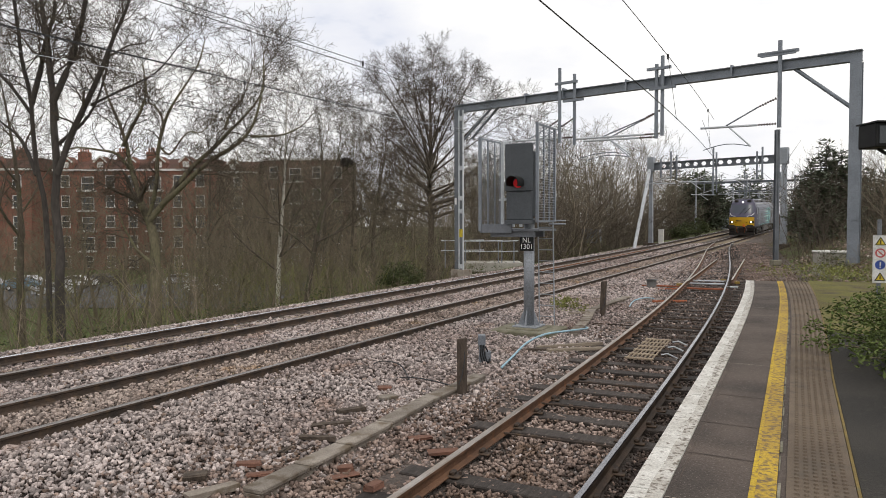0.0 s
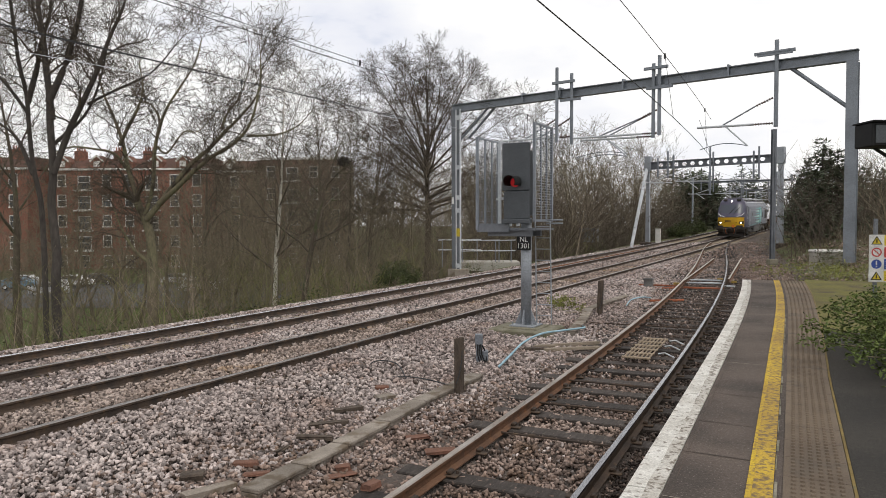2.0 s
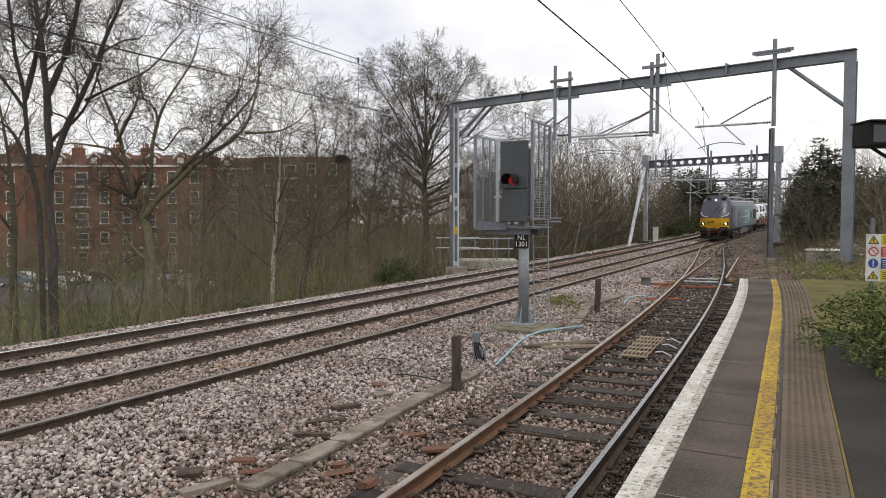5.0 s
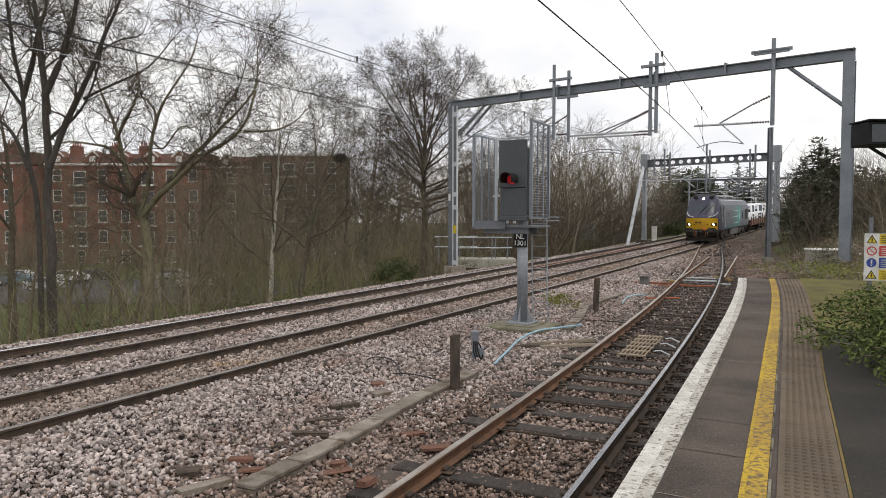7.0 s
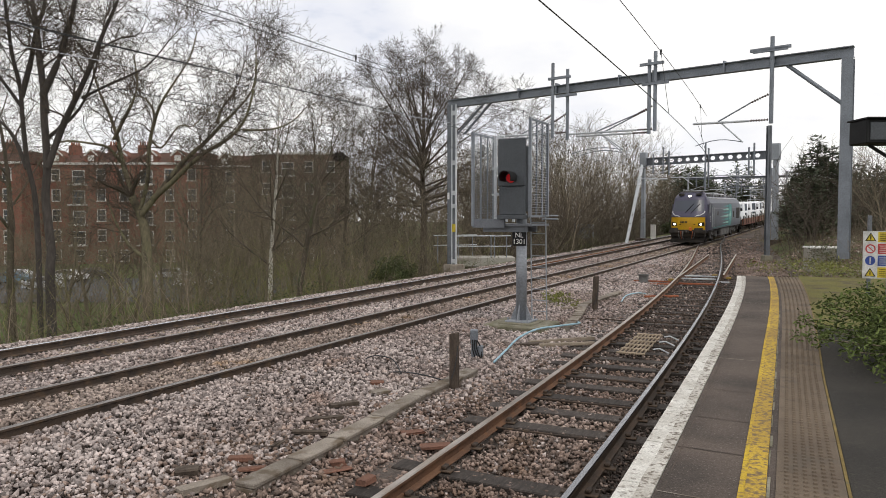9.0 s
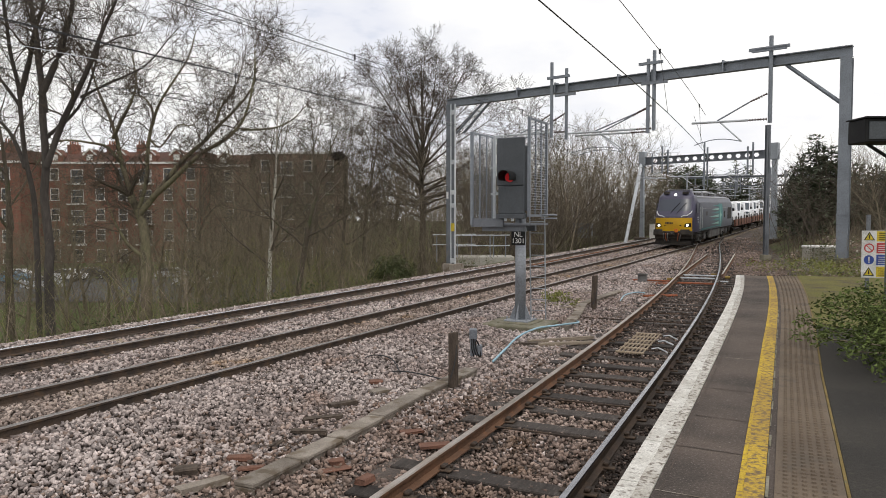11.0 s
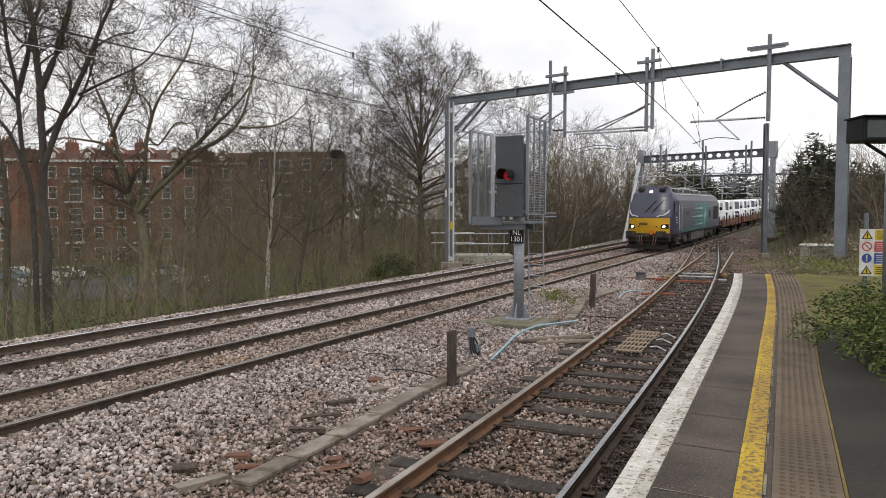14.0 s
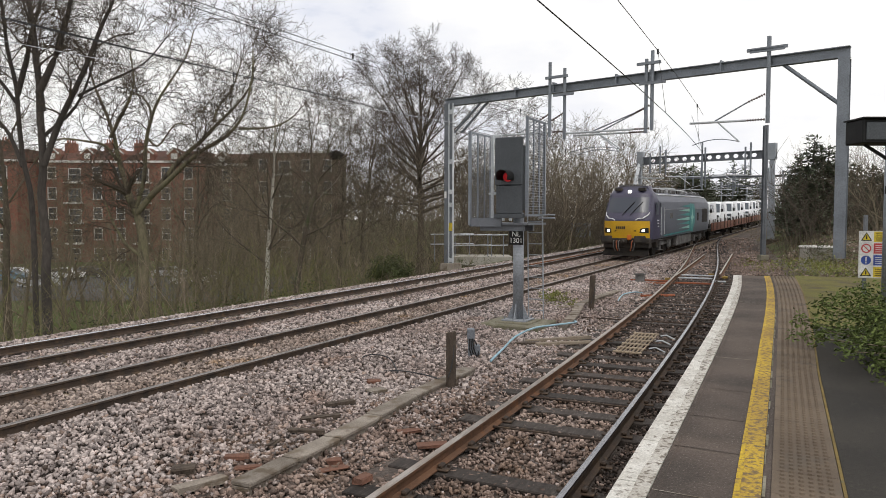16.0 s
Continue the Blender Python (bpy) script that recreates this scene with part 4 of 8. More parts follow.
def locomotive():
    t = thing("locomotive", "plum-grey diesel locomotive with yellow nose, teal graphic, lit headlamps", "locomotive")
    # front: lower band in yellow, rest in dark paint, then body
    bm = bmesh.new()
    nose_sheet(bm, -1, 1, 1.0, 3.85, 24, 30)
    bm.faces.ensure_lookup_table()
    # rear edge of the nose joins the cab side
    n0 = [nose_point(s, 1.0 + 2.85 * j / 30) for s in (-1, 1) for j in range(31)]
    for s, sl in ((-1, n0[:31]), (1, n0[31:])):
        prev = None
        for p in sl:
            a = bm.verts.new(p)
            wx = min(1.345, 1.345 if p.z < 2.55 else 1.345 - (p.z - 2.55) * 0.18 - max(0, p.z - 3.0) ** 2 * 0.55)
            mid = bm.verts.new((s * max(abs(p.x), (abs(p.x) * 0.35 + wx * 0.65)), p.y - 0.40, p.z))
            b = bm.verts.new((s * wx, -2.15, p.z))
            if prev:
                bm.faces.new((prev[0], a, mid, prev[1]))
                bm.faces.new((prev[1], mid, b, prev[2]))
            prev = (a, mid, b)
    # cab roof
    top = []
    for yy in (-1.62, -2.15):
        top.append([bm.verts.new((x, yy, 3.85 - 0.05 * x * x)) for x in (-0.8, -0.4, 0, 0.4, 0.8)])
    for i in range(4):
        bm.faces.new((top[0][i], top[0][i + 1], top[1][i + 1], top[1][i]))
    vs = [bm.verts.new(v) for v in ((-1.1, -2.15, 3.3), (-0.8, -2.15, 3.83), (-0.8, -1.6, 3.83), (-1.16, -1.2, 3.3))]
    bm.faces.new(vs)
    vs = [bm.verts.new(v) for v in ((1.1, -2.15, 3.3), (0.8, -2.15, 3.83), (0.8, -1.6, 3.83), (1.16, -1.2, 3.3))]
    bm.faces.new(vs)
    bmesh.ops.remove_doubles(bm, verts=bm.verts, dist=0.004)
    part("cab", bm, M_LOCO_NOSE, t, "rounded plum-grey driving cab", smooth=True)
    bm = bmesh.new()
    nose_sheet(bm, -1.0, 1.0, 1.08, 1.98, 24, 8, 0.012)
    part("yellow_panel", bm, M_LOCO_YELLOW, t, "yellow warning panel", smooth=True)
    bm = bmesh.new()
    nose_sheet(bm, -0.90, 0.90, 2.42, 3.22, 18, 8, 0.014)
    part("windscreen", bm, M_GLASS, t, "wide dark windscreen", smooth=True)
    for s in (-1, 1):
        bm = bmesh.new()
        g = [nose_point(s * a, z, 0.03) for a, z in ((0.34, 1.46), (0.72, 1.60), (0.955, 1.62), (0.965, 1.34), (0.72, 1.34))]
        bm.faces.new([bm.verts.new(p) for p in g])
        lc = part("light_cluster", bm, M_BLACK, t, "dark recess with headlamp")
        bm = bmesh.new()
        c = nose_point(s * 0.765, 1.47, 0.05)
        rod(bm, tuple(c - Vector((0, 0.05, 0))), tuple(c + Vector((0, 0.03, 0))), 0.072, 0.068, 16)
        part("headlamp", bm, M_LAMP, lc, "lit headlamp")
        bm = bmesh.new()
        tube(bm, [nose_point(s * a, z, o) for a, z, o in ((0.45, 2.02, 0.03), (0.55, 2.10, 0.12), (0.75, 2.13, 0.14), (0.93, 2.30, 0.12), (0.96, 2.42, 0.02))], 0.03, 6)
        part("handrail", bm, M_STEELPALE, t, "pale handrail")
        bm = bmesh.new()
        k = 0.30 if s < 0 else -0.05
        rod(bm, tuple(nose_point(k - 0.15, 2.28, 0.05)), tuple(nose_point(k - 0.45, 2.75, 0.05)), 0.015, n=5)
        rod(bm, tuple(nose_point(k - 0.25, 2.45, 0.06)), tuple(nose_point(k - 0.62, 2.98, 0.06)), 0.02, n=5)
        part("wiper", bm, M_BLACK, t)
        bm = bmesh.new()
        box(bm, (s * 0.62 - 0.18, -1.35, 3.56), (s * 0.62 + 0.18, -0.98, 3.74), bevel=0.03)
        part("horn_box", bm, M_UNDER, t)
        # buffers
        bm = bmesh.new()
        rod(bm, (s * 0.87, -0.2, 1.05), (s * 0.87, 0.34, 1.05), 0.10, n=12)
        box(bm, (s * 0.87 - 0.30, 0.34, 0.87), (s * 0.87 + 0.30, 0.39, 1.22), bevel=0.03)
        part("buffer", bm, M_UNDER, t)
        bm = bmesh.new()
        vs = [(s * 1.349, -1.15, 2.30), (s * 1.349, -1.85, 2.30), (s * 1.34, -1.85, 2.95), (s * 1.32, -1.35, 2.95)]
        q = [bm.verts.new(v) for v in vs] + [bm.verts.new((v[0] + s * 0.012, v[1], v[2])) for v in vs]
        bm.faces.new(q[4:])
        for i in range(4):
            bm.faces.new((q[i], q[(i + 1) % 4], q[4 + (i + 1) % 4], q[4 + i]))
        part("cab_window", bm, M_GLASS, t)
        bm = bmesh.new()
        box(bm, (s * 1.352 - 0.012, -3.0, 1.1), (s * 1.352 + 0.012, -2.35, 2.95), bevel=0.006)
        d = part("cab_door", bm, M_LOCO_SIDE, t)
        for yy in (-2.25, -3.12):
            bm = bmesh.new()
            rod(bm, (s * 1.40, yy, 1.2), (s * 1.40, yy, 2.7), 0.016, n=6)
            part("door_handrail", bm, M_STEELPALE, d, "white handrail")
        bm = bmesh.new()
        for i in range(3):
            box(bm, (s * 1.25 - 0.14, -2.95, 0.35 + 0.28 * i), (s * 1.25 + 0.14, -2.4, 0.38 + 0.28 * i))
        part("step", bm, M_UNDER_GREY, t)
    bm = bmesh.new()
    c = nose_point(0, 3.52, 0.02)
    rod(bm, tuple(c - Vector((0, 0.12, 0))), tuple(c + Vector((0, 0.05, 0))), 0.09, 0.085, 16)
    part("marker_light", bm, M_LAMP, t, "lit top headlamp")
    bm = bmesh.new()
    for i in range(9):
        x = -0.6 + 0.15 * i
        box(bm, (x - 0.015, -2.0, 3.82), (x + 0.015, -1.3, 3.93))
    part("roof_fins", bm, M_UNDER_GREY, t)
    # main body
    bm = bmesh.new()
    secs = [body_section(y, bm) for y in (-2.15, -6.0, -11.0, -16.0, -18.5)] 
    rear = []
    for y, f in ((-19.7, 0.97), (-20.2, 0.86)):
        rear.append([bm.verts.new((v.co.x * f, y, v.co.z if v.co.z < 3 else v.co.z - (0.1 if f > 0.9 else 0.5))) for v in secs[-1]])
    secs += rear
    for a, b in zip(secs, secs[1:]):
        for k in range(len(a)):
            bm.faces.new((a[k], a[(k + 1) % len(a)], b[(k + 1) % len(a)], b[k]))
    bm.faces.new(secs[-1])
    part("body", bm, M_LOCO_SIDE, t, "slate-blue bodyside")
    # roof gear
    for y0, y1, h in ((-3.4, -6.2, -0.02), (-6.6, -9.2, 0.10), (-9.6, -12.4, 0.03), (-13.0, -18.2, -0.03)):
        bm = bmesh.new()
        box(bm, (-0.85, y1, 3.45), (0.85, y0, 3.76 + h), bevel=0.08)
        rf = part("roof_hatch", bm, M_ROOF, t, "pale grey roof hatch")
        bm = bmesh.new()
        n = int((y0 - y1) / 0.4)
        for i in range(n):
            yy = y1 + 0.25 + 0.4 * i
            box(bm, (-0.86, yy, 3.50), (0.86, yy + 0.22, 3.70))
        part("louvre", bm, M_UNDER, rf)
    bm = bmesh.new()
    for s in (-1, 1):
        rod(bm, (s * 1.13, -2.4, 3.38), (s * 1.13, -18.4, 3.38), 0.03, n=6)
    part("gutter", bm, M_STEELPALE, t)
    bm = bmesh.new()
    for sx in (-0.55, 0.55):
        rod(bm, (sx, -9.4, 3.95), (sx * 0.6, -11.9, 4.18), 0.035, n=6)
        rod(bm, (sx * 0.6, -11.9, 4.18), (sx * 0.7, -9.9, 4.32), 0.025, n=6)
        rod(bm, (sx, -9.4, 3.7), (sx, -9.4, 3.97), 0.05, n=8)
    tube(bm, [(-0.85, -9.9, 4.18), (-0.6, -9.9, 4.34), (0.6, -9.9, 4.34), (0.85, -9.9, 4.18)], 0.035, 6)
    box(bm, (-0.7, -12.1, 3.72), (0.7, -11.7, 3.9), bevel=0.04)
    part("pantograph", bm, M_UNDER_GREY, t, "folded grey pantograph")
    # side graphics and panels on both sides
    for s in (-1, 1):
        x = s * 1.349
        def plate(name, pts, mat, label="", th=0.006, lift=0.0):
            b = bmesh.new()
            q = [b.verts.new((x + s * lift, -u, z)) for u, z in pts]
            r = [b.verts.new((x + s * (lift + th), -u, z)) for u, z in pts]
            b.faces.new(r)
            for i in range(len(pts)):
                b.faces.new((q[i], q[(i + 1) % len(pts)], r[(i + 1) % len(pts)], r[i]))
            return part(name, b, mat, t, label)
        for i in range(6):
            z = 1.30 + i * 0.27
            tip = 6.4 + 0.55 * abs(i - 2) + (2.0 if i == 0 else 0) * 0
            plate("graphic_ray", [(tip, z + 0.09), (12.0, z), (12.0, z + 0.23)], M_TEAL if i % 2 else M_MINT, "tapering teal ray")
        plate("graphic_block", [(11.2, 1.15), (12.4, 1.05), (13.2, 1.6), (13.4, 2.1), (13.3, 2.5), (12.9, 2.9), (11.3, 2.92)], M_TEAL, "teal rounded block", lift=0.004)
        plate("graphic_star", [(12.1, 1.25), (12.4, 1.85), (12.9, 2.0), (12.45, 2.15), (12.15, 2.75), (12.0, 2.15), (11.6, 2.0), (11.95, 1.85)], M_MINT, "pale star shape", lift=0.008)
        plate("graphic_band", [(3.2, 1.08), (11.2, 1.15), (11.2, 1.24), (3.2, 1.14)], M_TEAL, "thin teal band")
        plate("nameplate", [(4.9, 2.05), (5.7, 2.05), (5.7, 2.35), (4.9, 2.35)], M_UNDER_GREY, "small grey plate")
        for k in range(3):
            plate("lettering_bar", [(1.45 + 0.1 * k, 1.95 - 0.16 * k), (1.95, 1.95 - 0.16 * k), (1.95, 2.02 - 0.16 * k), (1.45 + 0.1 * k, 2.02 - 0.16 * k)], M_STEELPALE, "pale lettering bar")
        # flat dark plate painted in for the shade of a side recess
        plate("air_intake", [(14.2, 1.75), (14.8, 1.75), (14.8, 2.3), (14.2, 2.3)], M_UNDER)
        plate("grille", [(16.3, 1.6), (18.6, 1.6), (18.6, 2.6), (16.3, 2.6)], M_UNDER, "dark side grille")
        plate("cantrail_line", [(2.3, 2.555), (18.5, 2.555), (18.5, 2.585), (2.3, 2.585)], M_ROOF)
    # number bars on the nose
    for i in range(5):
        bm = bmesh.new()
        p = nose_point(0.02 + i * 0.085, 1.62, 0.03)
        box(bm, (p.x - 0.035, p.y - 0.01, 1.56), (p.x + 0.035, p.y + 0.006, 1.70))
        part("number_bar", bm, M_UNDER, t)
    # buffer beam, plough, hoses
    bm = bmesh.new()
    box(bm, (-1.28, -0.45, 0.78), (1.28, -0.04, 1.06), bevel=0.04)
    box(bm, (-1.2, -0.9, 0.55), (1.2, -0.2, 0.80), bevel=0.04)
    part("buffer_beam", bm, M_UNDER, t)
    bm = bmesh.new()
    g = []
    for z, y, w in ((0.55, -0.20, 1.15), (0.35, 0.05, 1.2), (0.16, 0.16, 1.2)):
        g.append([bm.verts.new((w * a, y - 0.25 * abs(a), z)) for a in (-1, -0.6, -0.25, 0, 0.25, 0.6, 1)])
    for a, b in zip(g, g[1:]):
        for i in range(6):
            bm.faces.new((a[i], a[i + 1], b[i + 1], b[i]))
    ext = bmesh.ops.solidify(bm, geom=list(bm.faces), thickness=0.03)
    part("snow_plough", bm, M_UNDER, t, "black snow plough")
    bm = bmesh.new()
    box(bm, (-0.14, -0.05, 0.82), (0.14, 0.22, 1.02), bevel=0.03)
    rod(bm, (0, 0.1, 0.95), (0, 0.42, 0.9), 0.05, n=8)
    part("coupler", bm, M_UNDER, t)
    for x, m in ((-0.55, M_UNDER_GREY), (-0.4, M_ORANGE), (0.42, M_ORANGE), (0.58, M_UNDER_GREY), (0.3, M_UNDER_GREY)):
        bm = bmesh.new()
        tube(bm, [(x, -0.04, 0.95), (x, 0.12, 0.9), (x * 0.95, 0.16, 0.6), (x * 0.8, 0.1, 0.42)], 0.028, 6)
        part("brake_hose", bm, m, t)
    bm = bmesh.new()
    box(bm, (-0.36, 0.0, 1.0), (-0.14, 0.12, 1.26), bevel=0.03)
    part("jumper_socket", bm, M_ORANGE_CABLE, t, "orange jumper socket")
    # underframe
    bogie(t, -4.6, 2.8, 0.55)
    bogie(t, -15.9, 2.8, 0.55)
    bm = bmesh.new()
    box(bm, (-1.25, -12.6, 0.32), (1.25, -7.7, 0.98), bevel=0.08)
    part("fuel_tank", bm, M_UNDER_GREY, t, "grey fuel tank")
    bm = bmesh.new()
    box(bm, (-1.2, -19.8, 0.82), (1.2, -0.6, 1.02))
    for y in (-2.4, -7.1, -13.2, -18.4):
        box(bm, (-1.22, y - 0.4, 0.5), (1.22, y + 0.35, 0.95), bevel=0.04)
    part("underframe", bm, M_UNDER, t)
    return t


def wagon():
    t = thing("car_carrier_wagon", "brown flat wagon with side posts carrying white vans", "wagon", group="wagons of the train")
    L = 13.2
    bm = bmesh.new()
    box(bm, (-1.3, -L, 0.82), (1.3, 0, 1.0), bevel=0.02)
    part("deck", bm, M_UNDER, t)
    for s in (-1, 1):
        bm = bmesh.new()
        box(bm, (s * 1.34 - 0.04, -L + 0.1, 0.80), (s * 1.34 + 0.04, -0.1, 1.42), bevel=0.015)
        part("side_sill", bm, M_WAGON, t, "faded brown side panel")
        for i in range(7):
            bm = bmesh.new()
            y = -0.4 - i * (L - 0.8) / 6
            box(bm, (s * 1.39 - 0.03, y - 0.025, 0.85), (s * 1.39 + 0.03, y + 0.025, 2.0 if i % 2 else 1.7), bevel=0.01)
            part("stanchion", bm, M_UNDER, t)
    for y in (-2.2, -L + 2.2):
        wheelset(t, y, 0.42)
        for s in (-1, 1):
            bm = bmesh.new()
            box(bm, (s * 1.0 - 0.06, y - 0.75, 0.35), (s * 1.0 + 0.06, y + 0.75, 0.62), bevel=0.03)
            part("axle_guard", bm, M_UNDER, t)
    for y0 in (0.0, -L):
        for s in (-1, 1):
            bm = bmesh.new()
            sg = 1 if y0 == 0 else -1
            rod(bm, (s * 0.87, y0, 1.0), (s * 0.87, y0 + sg * 0.3, 1.0), 0.09, n=8)
            rod(bm, (s * 0.87, y0 + sg * 0.3, 1.0), (s * 0.87, y0 + sg * 0.34, 1.0), 0.22, n=12)
            part("buffer", bm, M_UNDER, t)
    return t


def van():
    """A white panel van, nose at y = 0 facing +y, wheels on z = 0."""
    t = thing("van", "new white panel van riding on a flat wagon", "van", group="vans on the wagons")
    prof = [(0.02, 0.30), (0.0, 0.62), (-0.12, 0.95), (-0.95, 1.16), (-1.55, 1.92), (-2.0, 2.06), (-4.9, 2.08), (-5.05, 1.9), (-5.08, 0.32)]
    bm = bmesh.new()
    cols = []
    for x, dz, k in ((-0.93, -0.09, 0.0), (-0.86, -0.02, 1), (0, 0.03, 1), (0.86, -0.02, 1), (0.93, -0.09, 0.0)):
        cols.append([bm.verts.new((x * (0.90 if z > 1.3 else 1.0), y - (0.16 if abs(x) > 0.8 and y > -1 else 0), z + (dz if z > 0.9 else 0))) for y, z in prof])
    for a, b in zip(cols, cols[1:]):
        for i in range(len(prof) - 1):
            bm.faces.new((a[i], a[i + 1], b[i + 1], b[i]))
    bm.faces.new(cols[0])
    bm.faces.new(cols[-1][::-1])
    part("body", bm, M_VAN, t)
    bm = bmesh.new()
    q = [(-0.82, -1.02, 1.17), (0.82, -1.02, 1.17), (0.74, -1.57, 1.86), (-0.74, -1.57, 1.86)]
    lo = [bm.verts.new((x, y + 0.05, z + 0.035)) for x, y, z in q]
    hi = [bm.verts.new((x, y, z - 0.02)) for x, y, z in q]
    bm.faces.new(lo)
    for i in range(4):
        bm.faces.new((lo[i], lo[(i + 1) % 4], hi[(i + 1) % 4], hi[i]))
    part("windscreen", bm, M_VANGLASS, t)
    for s in (-1, 1):
        for q in ([(-1.30, 1.20), (-2.25, 1.20), (-2.25, 1.84), (-1.68, 1.84)], [(-2.42, 1.20), (-3.35, 1.20), (-3.35, 1.84), (-2.42, 1.84)]):
            bm = bmesh.new()
            a = [bm.verts.new((s * 0.80, y, z)) for y, z in q]
            b = [bm.verts.new((s * (0.925 if z < 1.5 else 0.865), y, z)) for y, z in q]
            bm.faces.new(b)
            for i in range(4):
                bm.faces.new((a[i], a[(i + 1) % 4], b[(i + 1) % 4], b[i]))
            part("side_window", bm, M_VANGLASS, t)
        bm = bmesh.new()
        box(bm, (s * 0.98 - 0.09, -1.3, 1.2), (s * 0.98 + 0.09, -1.18, 1.48), bevel=0.03)
        part("mirror", bm, M_TYRE, t)
        bm = bmesh.new()
        box(bm, (s * 0.70 - 0.17, -0.36, 0.72), (s * 0.70 + 0.17, -0.04, 0.94), bevel=0.05)
        part("headlight", bm, M_VANGLASS, t)
        for y in (-0.95, -4.0):
            bm = bmesh.new()
            rod(bm, (s * 0.72, y, 0.33), (s * 0.945, y, 0.33), 0.33, n=20)
            w = part("wheel", bm, M_TYRE, t)
            bm = bmesh.new()
            rod(bm, (s * 0.94, y, 0.33), (s * 0.955, y, 0.33), 0.20, n=14)
            part("rim", bm, M_UNDER_GREY, w)
    bm = bmesh.new()
    box(bm, (-0.86, -0.25, 0.28), (0.86, 0.06, 0.52), bevel=0.05)
    box(bm, (-0.45, -0.1, 0.62), (0.45, 0.03, 0.76), bevel=0.02)
    part("bumper", bm, M_TYRE, t, "dark plastic bumper and grille")
    return t


loco = locomotive()
wagons, vans = [], []
w0 = wagon()
v0 = van()
for i in range(4):
    w = w0 if i == 0 else copy_thing(w0, pose(0, 0, 0))
    wagons.append((w, 21.2 + 14.0 * i))
    for k in range(2):
        v = v0 if (i == 0 and k == 0) else copy_thing(v0, pose(0, 0, 0))
        vans.append((v, 21.2 + 14.0 * i + 0.7 + 6.3 * k))

# y of the train's front on the near line, every half second
RUN = [74.01, 72.81, 71.67, 70.56, 69.45, 68.32, 67.17, 65.99, 64.78, 63.55, 62.30, 61.04, 59.77, 58.51, 57.26, 56.03, 54.82, 53.64, 52.49, 51.37, 50.29, 49.23, 48.20, 47.18, 46.18, 45.18, 44.17, 43.14, 42.10, 41.03, 39.93, 38.79, 37.63]


def rail_pose(y_front, back, length, lift=0.0):
    """Pose of a vehicle whose front is back metres behind the train's front."""
    k = 0.872
    ya, yb = y_front + back * k, y_front + (back + length) * k
    a, b = Vector((x_main(ya), ya, rise(ya))), Vector((x_main(yb), yb, rise(yb)))
    d = (a - b).normalized()
    x = d.cross(Vector((0, 0, 1))).normalized()
    z = x.cross(d)
    a = a + z * lift
    return Matrix(((x.x, d.x, z.x, a.x), (x.y, d.y, z.y, a.y), (x.z, d.z, z.z, a.z), (0, 0, 0, 1)))


# ---- ballast stones ----
def stones(name, label, pts, sizes, mat, seed):
    rng = np.random.default_rng(seed)
    n = len(pts)
    corner = np.array([(1.15 * math.cos(q), 1.15 * math.sin(q), z) for z in (-1, 1) for q in (0.5, 2.6, 4.7)])
    v = corner[None] * (1 + rng.uniform(-0.42, 0.28, (n, 6, 3))) * 0.5
    v *= np.stack([rng.uniform(0.85, 1.4, n), rng.uniform(0.75, 1.15, n), rng.uniform(0.55, 0.95, n)], 1)[:, None, :] * sizes[:, None, None]
    a, b, c = rng.uniform(0, 6.28, n), rng.uniform(-0.6, 0.6, n), rng.uniform(-0.6, 0.6, n)
    x, y, z = v[..., 0], v[..., 1], v[..., 2]
    y, z = y * np.cos(b)[:, None] - z * np.sin(b)[:, None], y * np.sin(b)[:, None] + z * np.cos(b)[:, None]
    x, z = x * np.cos(c)[:, None] - z * np.sin(c)[:, None], x * np.sin(c)[:, None] + z * np.cos(c)[:, None]
    x, y = x * np.cos(a)[:, None] - y * np.sin(a)[:, None], x * np.sin(a)[:, None] + y * np.cos(a)[:, None]
    v = np.stack([x, y, z], -1) + pts[:, None, :]
    q = np.array([2, 1, 0, 3, 4, 5, 0, 1, 4, 3, 1, 2, 5, 4, 2, 0, 3, 5])
    f = (np.arange(n)[:, None] * 6 + q[None]).reshape(-1)
    me = bpy.data.meshes.new(name)
    me.vertices.add(n * 6)
    me.vertices.foreach_set("co", v.reshape(-1))
    me.loops.add(n * 18)
    me.loops.foreach_set("vertex_index", f)
    me.polygons.add(n * 5)
    me.polygons.foreach_set("loop_start", (np.arange(n)[:, None] * 18 + np.array([0, 3, 6, 10, 14])[None]).reshape(-1))
    me.update(calc_edges=True)
    me.materials.append(mat)
    return tagged(new(name, me), label, "ballast", kind="stuff")


